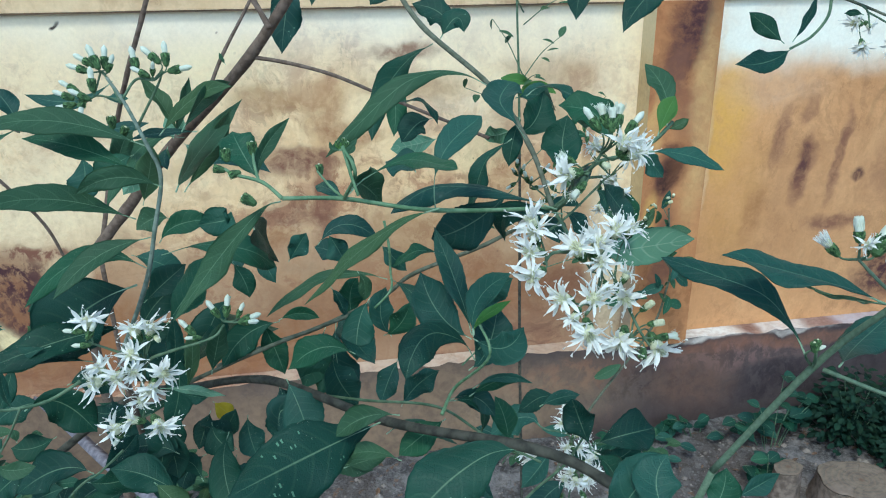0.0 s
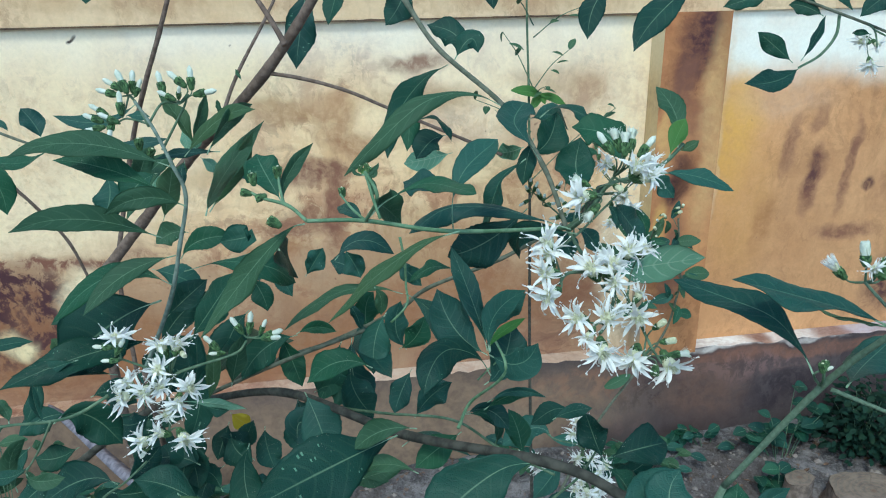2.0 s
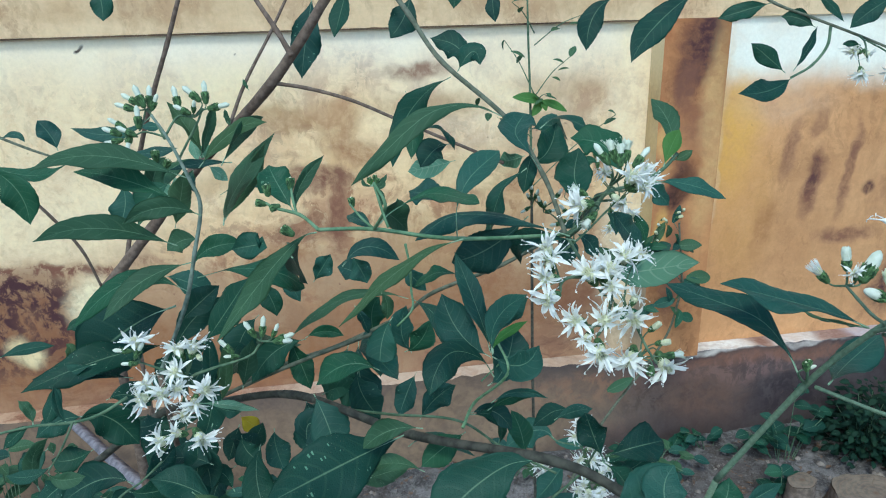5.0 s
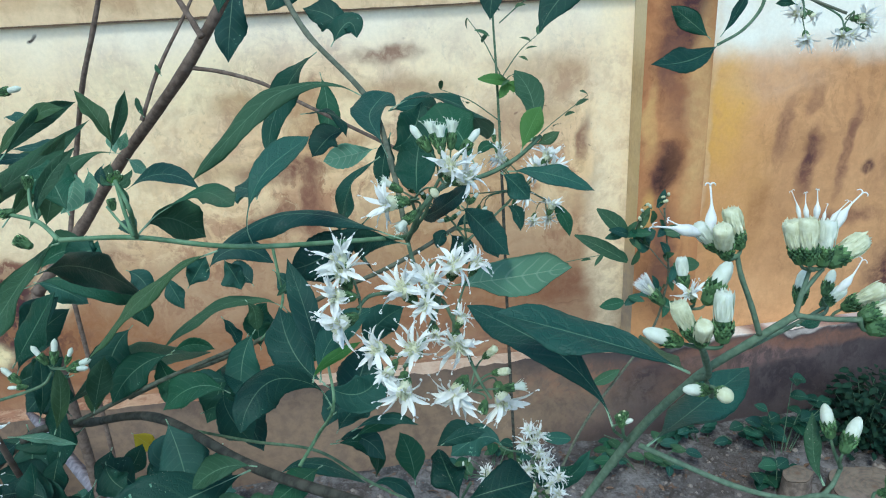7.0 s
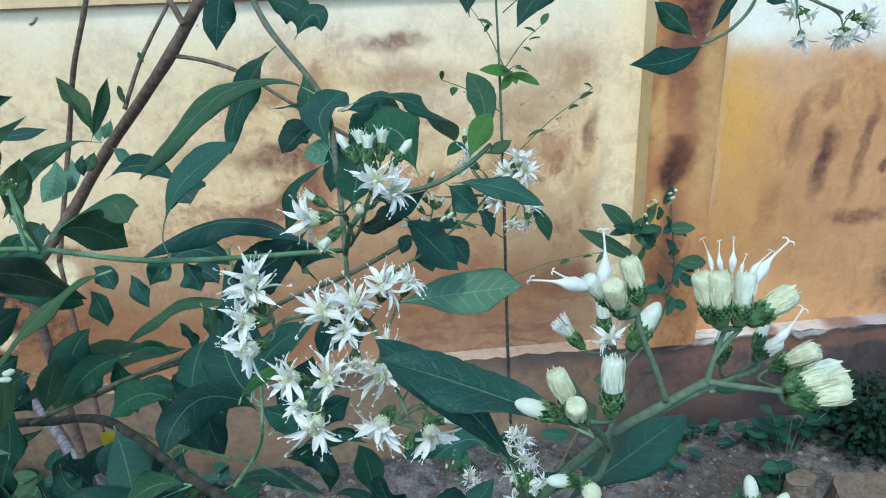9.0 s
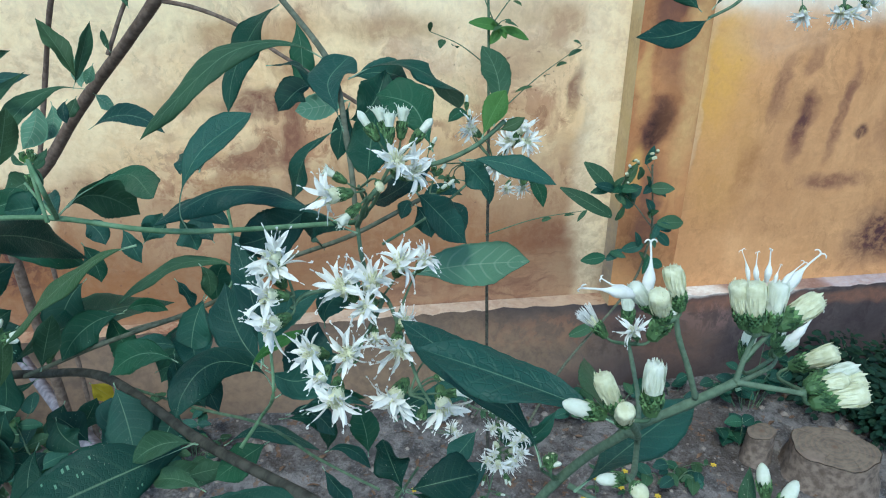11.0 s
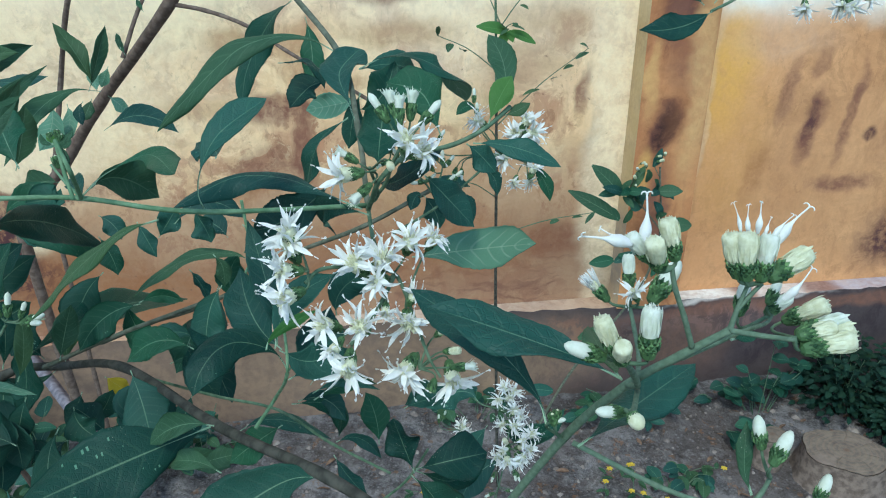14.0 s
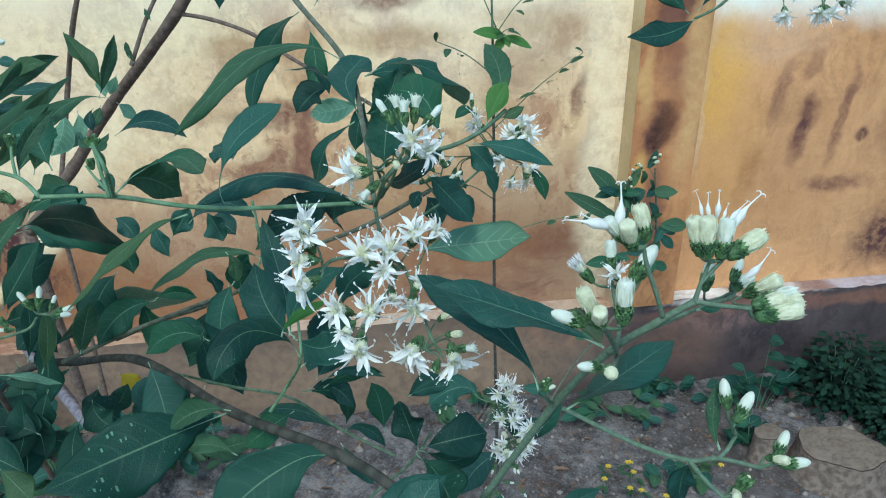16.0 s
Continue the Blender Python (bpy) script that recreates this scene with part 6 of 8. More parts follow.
far_twig = stem(shrub, "branch", 0.0013, 0.0010, STEM, [(-0.3077, 0.6373, 1.0434), (-0.2788, 0.6289, 1.0316), (-0.2547, 0.6223, 1.023)])
far_twig_b = stem(shrub, "branch", 0.0015, 0.0013, BARK, [(-0.2912, 0.6198, 1.0002), (-0.2721, 0.6274, 0.9688), (-0.2548, 0.6341, 0.934), (-0.2454, 0.6397, 0.8926)])
low_left_twig = stem(shrub, "branch", 0.0009, 0.0006, GREEN_STEM, [(-0.1243, 0.3061, 0.9541), (-0.1382, 0.3009, 0.9484), (-0.1513, 0.2974, 0.948), (-0.1656, 0.2948, 0.9498), (-0.184, 0.2964, 0.9464)])
low_left_twig_b = stem(shrub, "branch", 0.0006, 0.0004, GREEN_STEM, [(-0.1485, 0.2971, 0.9483), (-0.1573, 0.2983, 0.9328), (-0.167, 0.3004, 0.9191)])
leaf(low_left_twig, (-0.1504, 0.2972, 0.948), (-0.1557, 0.3021, 0.9521), (-0.1586, 0.3091, 0.9633), 0.0050, (0.63, -0.41, 0.66), tint=-1)
leaf(low_left_twig, (-0.1656, 0.2948, 0.9498), (-0.1712, 0.295, 0.9479), (-0.181, 0.2935, 0.9394), 0.0069, (-0.28, -0.81, 0.51), tint=-1)
leaf(low_left_twig, (-0.1648, 0.3013, 0.9227), (-0.176, 0.3033, 0.9159), (-0.1907, 0.3077, 0.9147), 0.0077, (-0.37, -0.54, 0.76), tint=-1)
leaf(low_left_twig, (-0.167, 0.3004, 0.9191), (-0.1628, 0.3005, 0.9137), (-0.1503, 0.3013, 0.9136), 0.0083, (0.15, -0.95, 0.29), tint=0.5)
leaf(low_left_twig, (-0.1655, 0.295, 0.9503), (-0.1669, 0.2973, 0.9565), (-0.1719, 0.2999, 0.9618), 0.0059, (0.62, -0.53, 0.57), tint=0.5)
leaf(low_left_twig, (-0.1788, 0.3117, 0.9004), (-0.1816, 0.3174, 0.9157), (-0.1727, 0.32, 0.9268), 0.0085, (0.64, -0.76, 0.09), tint=0.5)
bottom_twig = stem(shrub, "branch", 0.0008, 0.0005, GREEN_STEM, [(-0.1642, 0.3371, 0.8567), (-0.1499, 0.3399, 0.8711), (-0.1383, 0.3407, 0.8782), (-0.1252, 0.3426, 0.8895)])
leaf(bottom_twig, (-0.1383, 0.3407, 0.8782), (-0.128, 0.3466, 0.8843), (-0.1196, 0.3533, 0.8919), 0.0150, (0.47, -0.87, 0.16), tint=-1)
leaf(bottom_twig, (-0.1475, 0.3403, 0.8732), (-0.1314, 0.3419, 0.8695), (-0.112, 0.3461, 0.8743), 0.0199, (0.15, -0.97, 0.17), tint=-1)
leaf(bottom_twig, (-0.118, 0.3509, 0.8548), (-0.1109, 0.3602, 0.8692), (-0.1127, 0.3726, 0.8888), 0.0183, (0.6, -0.71, 0.36), tint=-1)
leaf(bottom_twig, (-0.0935, 0.3737, 0.8388), (-0.1024, 0.3793, 0.8509), (-0.1108, 0.3765, 0.8392), 0.0139, (-0.05, -0.46, 0.88), tint=-1)
leaf(bottom_twig, (-0.1294, 0.3531, 0.8562), (-0.151, 0.353, 0.8467), (-0.1699, 0.3545, 0.8428), 0.0155, (-0.28, -0.55, 0.79), tint=-1)
leaf(bottom_twig, (-0.2645, 0.5132, 0.7926), (-0.2657, 0.516, 0.7998), (-0.267, 0.5172, 0.8025), 0.0065, (0.74, -0.53, 0.41), tint=0.6)
leaf(bottom_twig, (-0.2543, 0.513, 0.7967), (-0.2483, 0.5128, 0.7989), (-0.2435, 0.5118, 0.7983), 0.0065, (-0.12, -0.99, 0.09), tint=0.6)
leaf(bottom_twig, (-0.2446, 0.5082, 0.788), (-0.2422, 0.5099, 0.7938), (-0.2405, 0.5103, 0.7954), 0.0065, (-0.19, -0.91, 0.36), tint=0.6)
leaf(bottom_twig, (-0.2611, 0.5072, 0.7775), (-0.2618, 0.5078, 0.779), (-0.2625, 0.5075, 0.7778), 0.0065, (0.11, -0.4, 0.91), tint=0.6)
leaf(bottom_twig, (-0.241, 0.503, 0.7751), (-0.2418, 0.5038, 0.7771), (-0.2425, 0.5036, 0.7763), 0.0065, (0.46, -0.39, 0.8), tint=0.6)
leaf(bottom_twig, (-0.2505, 0.5022, 0.7688), (-0.2484, 0.5039, 0.7745), (-0.2468, 0.5043, 0.7761), 0.0065, (-0.19, -0.92, 0.35), tint=0.6)
leaf(bottom_twig, (-0.2709, 0.5049, 0.7669), (-0.2733, 0.5082, 0.7748), (-0.2756, 0.5097, 0.7779), 0.0065, (0.72, -0.47, 0.51), tint=0.6)
leaf(bottom_twig, (-0.2338, 0.5041, 0.7814), (-0.2326, 0.504, 0.7819), (-0.2318, 0.5032, 0.78), 0.0065, (-0.11, -0.91, 0.4), tint=0.6)
cluster_stem = stem(shrub, "branch", 0.0009, 0.0005, GREEN_STEM, [(0.0995, 0.2891, 1.0293), (0.1005, 0.2707, 1.0233), (0.1034, 0.2549, 1.0188), (0.1083, 0.247, 1.0173), (0.1125, 0.2374, 1.0073), (0.1166, 0.2294, 0.9957), (0.1204, 0.2258, 0.9889)])
cluster_side = stem(shrub, "branch", 0.0008, 0.0006, GREEN_STEM, [(0.1034, 0.2534, 1.0203), (0.0925, 0.2446, 1.0244), (0.0823, 0.2373, 1.0274), (0.0774, 0.2325, 1.0252)])
cluster_low = stem(shrub, "branch", 0.0008, 0.0006, GREEN_STEM, [(0.1069, 0.2476, 1.0183), (0.102, 0.2357, 1.0151), (0.095, 0.2253, 1.0097), (0.0908, 0.2207, 1.0081)])
flower(shrub, "open", (0.0728, 0.2366, 1.0426), (-0.45, -0, 0.89), 0.0166, (0.0784, 0.2349, 1.0284))
flower(shrub, "open", (0.0734, 0.2345, 1.0381), (-0.29, -0.17, 0.94), 0.0171, (0.0784, 0.2349, 1.0284))
flower(shrub, "open", (0.0707, 0.2298, 1.0318), (-0.91, -0.3, 0.29), 0.0161, (0.0784, 0.2349, 1.0284))
flower(shrub, "open", (0.0709, 0.2259, 1.0235), (-0.79, -0.62, -0.02), 0.0177, (0.0784, 0.2349, 1.0284))
flower(shrub, "open", (0.093, 0.2405, 1.0279), (-0.55, -0.19, 0.81), 0.0188, (0.1027, 0.2464, 1.0144))
flower(shrub, "open", (0.103, 0.2417, 1.0284), (0.17, -0.31, 0.94), 0.0199, (0.1027, 0.2464, 1.0144))
flower(shrub, "open", (0.113, 0.2483, 1.0313), (0.17, -0.48, 0.86), 0.0185, (0.1027, 0.2464, 1.0144))
flower(shrub, "open", (0.1215, 0.2512, 1.0304), (0.42, -0.21, 0.88), 0.0136, (0.111, 0.2426, 1.0133))
flower(shrub, "open", (0.1002, 0.2324, 1.0243), (-0.58, -0.79, 0.21), 0.0145, (0.1027, 0.2464, 1.0144))
flower(shrub, "open", (0.082, 0.2246, 1.014), (-0.77, -0.38, 0.51), 0.0172, (0.095, 0.2253, 1.0097))
flower(shrub, "open", (0.0941, 0.2227, 1.0135), (-0.29, -0.64, 0.71), 0.0176, (0.095, 0.2253, 1.0097))
flower(shrub, "open", (0.1102, 0.2295, 1.0088), (0.04, -1, -0.07), 0.0184, (0.111, 0.2426, 1.0133))
flower(shrub, "open", (0.0897, 0.214, 1.0027), (-0.13, -0.89, -0.43), 0.0177, (0.095, 0.2253, 1.0097))
flower(shrub, "open", (0.0852, 0.2189, 1.0074), (-0.63, -0.48, -0.61), 0.0119, (0.095, 0.2253, 1.0097))
flower(shrub, "open", (0.1077, 0.2264, 0.9915), (-0.58, -0.73, -0.37), 0.0195, (0.1132, 0.2281, 0.9919))
flower(shrub, "open", (0.1249, 0.2262, 0.9863), (0.09, -0.87, -0.49), 0.0189, (0.1132, 0.2281, 0.9919))
flower(shrub, "open", (0.1129, 0.2351, 1.0169), (0.48, -0.04, 0.88), 0.0112, (0.111, 0.2426, 1.0133))
flower(shrub, "open", (0.1026, 0.2304, 1.0132), (-0.13, -0.89, -0.43), 0.0102, (0.1027, 0.2464, 1.0144))
flower(shrub, "cream", (0.1217, 0.2331, 1.0028), (0.64, -0.32, 0.7), 0.0072, (0.1132, 0.2281, 0.9919))
flower(shrub, "cream", (0.125, 0.2307, 0.9961), (0.8, -0.51, 0.33), 0.0073, (0.1132, 0.2281, 0.9919))
flower(shrub, "slim", (0.1291, 0.2279, 0.9911), (0.96, -0.25, 0.14), 0.0098, (0.1132, 0.2281, 0.9919))
flower(shrub, "green", (0.1174, 0.225, 0.9864), (-0.42, -0.62, -0.66), 0.0055, (0.1132, 0.2281, 0.9919))
spray_stalk = stem(shrub, "branch", 0.0007, 0.0005, GREEN_STEM, [(0.0995, 0.2891, 1.0293), (0.1034, 0.277, 1.0381), (0.1009, 0.2696, 1.0502), (0.1008, 0.2642, 1.0528)])
spray_stalk_b = stem(shrub, "branch", 0.0008, 0.0006, GREEN_STEM, [(0.0995, 0.2891, 1.0293), (0.106, 0.2781, 1.0412), (0.1092, 0.2679, 1.0537), (0.1114, 0.2655, 1.0588)])
flower(shrub, "bud", (0.1048, 0.2603, 1.0745), (-0.52, 0.33, 0.79), 0.0112, (0.1114, 0.2655, 1.0588))
flower(shrub, "slim", (0.1093, 0.2604, 1.076), (-0.28, 0.35, 0.89), 0.0116, (0.1114, 0.2655, 1.0588))
flower(shrub, "slim", (0.1111, 0.2554, 1.0754), (0.05, 0.24, 0.97), 0.0114, (0.1114, 0.2655, 1.0588))
flower(shrub, "slim", (0.1156, 0.2595, 1.0759), (0.14, 0.31, 0.94), 0.0116, (0.1114, 0.2655, 1.0588))
flower(shrub, "bud", (0.1213, 0.2573, 1.0728), (0.66, 0.06, 0.75), 0.0107, (0.1114, 0.2655, 1.0588))
flower(shrub, "open", (0.1124, 0.2452, 1.068), (0.02, -0.59, 0.8), 0.0172, (0.1114, 0.2655, 1.0588))
flower(shrub, "open", (0.1179, 0.2458, 1.0635), (0.54, -0.73, 0.41), 0.0170, (0.1114, 0.2655, 1.0588))
flower(shrub, "cream", (0.107, 0.2503, 1.0581), (0.12, -0.99, -0.04), 0.0070, (0.1009, 0.2696, 1.0502))
flower(shrub, "slim", (0.0929, 0.2554, 1.0603), (-0.83, 0.16, 0.53), 0.0095, (0.1009, 0.2696, 1.0502))
flower(shrub, "open", (0.0908, 0.25, 1.0553), (-0.97, -0.25, 0), 0.0177, (0.1009, 0.2696, 1.0502))
flower(shrub, "slim", (0.0968, 0.2514, 1.0479), (-0.75, -0.42, -0.51), 0.0109, (0.1009, 0.2696, 1.0502))
front_side = stem(shrub, "branch", 0.0006, 0.0005, FRONT_STEM, [(0.1682, 0.1412, 1.0549), (0.1744, 0.1396, 1.0541), (0.1790, 0.1359, 1.0550)])
front_spray = stem(shrub, "branch", 0.0006, 0.0005, FRONT_STEM, [(0.1619, 0.1430, 1.0503), (0.1594, 0.1432, 1.0572), (0.1566, 0.1435, 1.0640), (0.1555, 0.1440, 1.0685)])
front_spray_b = stem(shrub, "branch", 0.0006, 0.0004, FRONT_STEM, [(0.1682, 0.1412, 1.0549), (0.1699, 0.1425, 1.0591), (0.1720, 0.1438, 1.0638)])
front_spray_d = stem(shrub, "branch", 0.0005, 0.0004, FRONT_STEM, [(0.1698, 0.1424, 1.0589), (0.1726, 0.1432, 1.0616), (0.1751, 0.1440, 1.0635)])
front_spray_c = stem(shrub, "branch", 0.0006, 0.0004, FRONT_STEM, [(0.1609, 0.1445, 1.0469), (0.1760, 0.1490, 1.0490), (0.1865, 0.1560, 1.0463), (0.1906, 0.1600, 1.0462)])
front_fork = stem(shrub, "branch", 0.0008, 0.0006, FRONT_STEM, [(0.1526, 0.1506, 1.0366), (0.1517, 0.1440, 1.0413), (0.1473, 0.1380, 1.0492), (0.1442, 0.1345, 1.0539)])
front_fork_b = stem(shrub, "branch", 0.0006, 0.0005, FRONT_STEM, [(0.1520, 0.1450, 1.0413), (0.1581, 0.1580, 1.0384), (0.1612, 0.1690, 1.0394), (0.1631, 0.1770, 1.0408)])
front_fork_c = stem(shrub, "branch", 0.0006, 0.0005, FRONT_STEM, [(0.1539, 0.1480, 1.0368), (0.1462, 0.1330, 1.0438), (0.1407, 0.1235, 1.0514)])
side_bloom = flower(shrub, "white", (0.1486, 0.1440, 1.0730), (-0.64, 0.00, 0.77), 0.0081, (0.1555, 0.1440, 1.0683))
long_petal(side_bloom, (0.1489, 0.1440, 1.0730), (0.1495, 0.1460, 1.0830), 0.0025)
long_petal(side_bloom, (0.1459, 0.1430, 1.0750), (0.1409, 0.1450, 1.0770), 0.0018)
long_petal(side_bloom, (0.1462, 0.1430, 1.0743), (0.1364, 0.1420, 1.0771), 0.0024)
flower(shrub, "cream", (0.1550, 0.1448, 1.0741), (-0.24, 0.17, 0.96), 0.0093, (0.1555, 0.1440, 1.0683))
flower(shrub, "cream", (0.1505, 0.1407, 1.0729), (-0.38, -0.36, 0.85), 0.0098, (0.1555, 0.1440, 1.0683))
flower(shrub, "cream", (0.1680, 0.1439, 1.0702), (-0.26, 0.13, 0.96), 0.0102, (0.1729, 0.1438, 1.0637))
flower(shrub, "cream", (0.1694, 0.1420, 1.0708), (-0.11, 0.10, 0.99), 0.0105, (0.1729, 0.1438, 1.0637))
top_bloom = flower(shrub, "white", (0.1747, 0.1440, 1.0693), (0.16, 0.20, 0.97), 0.0103, (0.1729, 0.1438, 1.0637))
long_petal(top_bloom, (0.1691, 0.1450, 1.0743), (0.1672, 0.1460, 1.0802), 0.0009)
long_petal(top_bloom, (0.1707, 0.1450, 1.0742), (0.1703, 0.1460, 1.0796), 0.0011)
long_petal(top_bloom, (0.1726, 0.1450, 1.0741), (0.1728, 0.1460, 1.0800), 0.0014)
long_petal(top_bloom, (0.1743, 0.1450, 1.0736), (0.1755, 0.1460, 1.0768), 0.0008)
long_petal(top_bloom, (0.1758, 0.1450, 1.0728), (0.1800, 0.1460, 1.0770), 0.0012)
long_petal(top_bloom, (0.1767, 0.1450, 1.0711), (0.1829, 0.1460, 1.0785), 0.0023)
flower(shrub, "cream", (0.1820, 0.1466, 1.0658), (0.90, 0.27, 0.35), 0.0117, (0.1729, 0.1438, 1.0637))
flower(shrub, "egg", (0.1774, 0.1528, 1.0552), (0.16, 0.19, 0.97), 0.0084, (0.1897, 0.1595, 1.0459))
flower(shrub, "egg", (0.1890, 0.1590, 1.0526), (0.48, 0.31, 0.82), 0.0067, (0.1897, 0.1595, 1.0459))
low_bloom = flower(shrub, "white", (0.1923, 0.1610, 1.0477), (0.88, 0.26, 0.39), 0.0081, (0.1897, 0.1595, 1.0459))
long_petal(low_bloom, (0.1926, 0.1610, 1.0485), (0.2002, 0.1630, 1.0556), 0.0021)
long_petal(low_bloom, (0.1937, 0.1610, 1.0481), (0.1970, 0.1630, 1.0492), 0.0010)
flower(shrub, "cream", (0.1893, 0.1478, 1.0535), (0.59, -0.47, 0.65), 0.0104, (0.1787, 0.1359, 1.0552))
flower(shrub, "tube", (0.1882, 0.1410, 1.0540), (0.97, 0.17, 0.15), 0.0122, (0.1787, 0.1359, 1.0552))
flower(shrub, "cream", (0.1839, 0.1369, 1.0559), (0.97, 0.00, 0.22), 0.0083, (0.1787, 0.1359, 1.0552))
flower(shrub, "cream", (0.1859, 0.1354, 1.0536), (0.98, -0.09, 0.19), 0.0111, (0.1787, 0.1359, 1.0552))
flower(shrub, "cream", (0.1885, 0.1394, 1.0527), (0.99, 0.08, 0.11), 0.0123, (0.1787, 0.1359, 1.0552))
flower(shrub, "egg", (0.1361, 0.1345, 1.0572), (-0.91, 0.00, 0.41), 0.0088, (0.1444, 0.1346, 1.0538))
flower(shrub, "cream", (0.1401, 0.1340, 1.0603), (-0.40, 0.11, 0.91), 0.0093, (0.1444, 0.1346, 1.0538))
flower(shrub, "cream", (0.1401, 0.1277, 1.0607), (-0.24, -0.53, 0.81), 0.0085, (0.1444, 0.1346, 1.0538))
flower(shrub, "tube", (0.1485, 0.1353, 1.0597), (0.01, 0.14, 0.99), 0.0111, (0.1444, 0.1346, 1.0538))
flower(shrub, "brush", (0.1556, 0.1816, 1.0444), (-0.62, 0.32, 0.71), 0.0098, (0.1631, 0.1768, 1.0407))
flower(shrub, "tube", (0.1622, 0.1780, 1.0505), (-0.06, 0.23, 0.97), 0.0091, (0.1631, 0.1768, 1.0407))
flower(shrub, "egg", (0.1720, 0.1778, 1.0466), (0.58, 0.20, 0.79), 0.0131, (0.1631, 0.1768, 1.0407))
flower(shrub, "open", (0.1622, 0.1732, 1.0470), (-0.42, -0.20, 0.89), 0.0080, (0.1631, 0.1768, 1.0407))
flower(shrub, "egg", (0.1369, 0.1221, 1.0530), (-0.96, -0.14, 0.23), 0.0060, (0.1407, 0.1236, 1.0513))
flower(shrub, "green_ball", (0.1393, 0.1177, 1.0544), (0.25, -0.97, -0.04), 0.0036, (0.1407, 0.1236, 1.0513))
flower(shrub, "egg", (0.1411, 0.1610, 1.0197), (0.76, -0.44, 0.49), 0.0040, (0.1445, 0.1660, 1.0098))
flower(shrub, "green", (0.1399, 0.1613, 1.0200), (-0.19, 0.03, 0.98), 0.0040, (0.1445, 0.1660, 1.0098))
flower(shrub, "green", (0.1408, 0.1615, 1.0208), (0.15, 0.29, 0.94), 0.0035, (0.1445, 0.1660, 1.0098))
front_low = stem(shrub, "branch", 0.0007, 0.0006, FRONT_STEM, [(0.1461, 0.1634, 1.0104), (0.1647, 0.1520, 1.0043), (0.1765, 0.1455, 1.0031), (0.1823, 0.1418, 1.0062), (0.1925, 0.1385, 1.0046)])
front_low_b = stem(shrub, "branch", 0.0006, 0.0005, FRONT_STEM, [(0.1823, 0.1418, 1.0062), (0.1850, 0.1425, 1.0084), (0.1872, 0.1435, 1.0120)])
front_low_c = stem(shrub, "branch", 0.0007, 0.0005, FRONT_STEM, [(0.1765, 0.1455, 1.0031), (0.1792, 0.1410, 0.9999), (0.1826, 0.1370, 0.9973)])
flower(shrub, "egg", (0.1828, 0.1447, 1.0246), (-0.10, 0.33, 0.94), 0.0082, (0.1872, 0.1435, 1.0120))
flower(shrub, "egg", (0.1858, 0.1406, 1.0232), (0.48, 0.21, 0.85), 0.0090, (0.1872, 0.1435, 1.0120))
flower(shrub, "egg", (0.1970, 0.1385, 1.0117), (0.46, 0.31, 0.83), 0.0078, (0.1925, 0.1385, 1.0046))
flower(shrub, "egg", (0.2020, 0.1385, 1.0049), (0.99, -0.11, 0.05), 0.0086, (0.1925, 0.1385, 1.0046))
flower(shrub, "cream", (0.1953, 0.1365, 1.0088), (0.43, -0.78, 0.45), 0.0066, (0.1925, 0.1385, 1.0046))
flower(shrub, "cream", (0.1857, 0.1365, 0.9989), (-0.43, -0.88, 0.20), 0.0062, (0.1826, 0.1370, 0.9973))
flower(shrub, "green", (0.1876, 0.1370, 1.0013), (0.43, -0.00, 0.90), 0.0059, (0.1826, 0.1370, 0.9973))
long_leaf(front_low, [(0.1823, 0.1420, 1.0087), (0.1816, 0.1455, 1.0138), (0.1833, 0.1506, 1.0233)], 0.0036, (-0.58, -0.54, 0.61), tint=0.4)
long_leaf(front_low, [(0.1769, 0.1455, 1.0026), (0.1761, 0.1470, 0.9958), (0.1769, 0.1480, 0.9854)], 0.0078, (-0.00, -0.75, 0.66))
long_leaf(front_stem, [(0.1515, 0.1515, 1.0379), (0.1437, 0.1550, 1.0411), (0.1278, 0.1625, 1.0451), (0.1104, 0.1694, 1.0493)], 0.0138, (0.01, -0.33, 0.95), wide=0.47, fold=0.3)
long_leaf(front_stem, [(0.1394, 0.1633, 1.0158), (0.1374, 0.1679, 1.0224), (0.1287, 0.1727, 1.0331), (0.1196, 0.1876, 1.0350), (0.1093, 0.2027, 1.0363)], 0.0122, (0.15, -0.77, 0.62), wide=0.47, fold=0.22)
long_leaf(front_stem, [(0.1449, 0.1561, 1.0159), (0.1665, 0.1740, 1.0114), (0.1890, 0.1857, 1.0151)], 0.0135, (-0.39, -0.38, 0.84), wide=0.52)
long_leaf(front_stem, [(0.1515, 0.1515, 1.0379), (0.1554, 0.1729, 1.0301), (0.1595, 0.1953, 1.0244)], 0.0085, (0.01, -0.70, 0.71), tint=0.4)
long_leaf(front_side, [(0.1704, 0.1430, 1.0516), (0.1761, 0.1460, 1.0499), (0.1799, 0.1480, 1.0492)], 0.0022, (-0.10, -0.74, 0.66))
left_spray = stem(shrub, "branch", 0.0009, 0.0006, GREEN_STEM, [(-0.102, 0.3119, 0.9343), (-0.0951, 0.302, 0.9547), (-0.0903, 0.2995, 0.9652), (-0.0808, 0.2994, 0.9689), (-0.0617, 0.303, 0.9722), (-0.0556, 0.3041, 0.978)])
left_spray_b = stem(shrub, "branch", 0.0007, 0.0005, GREEN_STEM, [(-0.0904, 0.2994, 0.9646), (-0.1039, 0.3013, 0.9705), (-0.115, 0.3017, 0.9762)])
flower(shrub, "open", (-0.1135, 0.3001, 0.9876), (-0.05, 0.08, 1), 0.0165, (-0.114, 0.3025, 0.9788))
flower(shrub, "bud", (-0.1198, 0.2996, 0.9834), (-0.99, 0.02, 0.16), 0.0084, (-0.114, 0.3025, 0.9788))
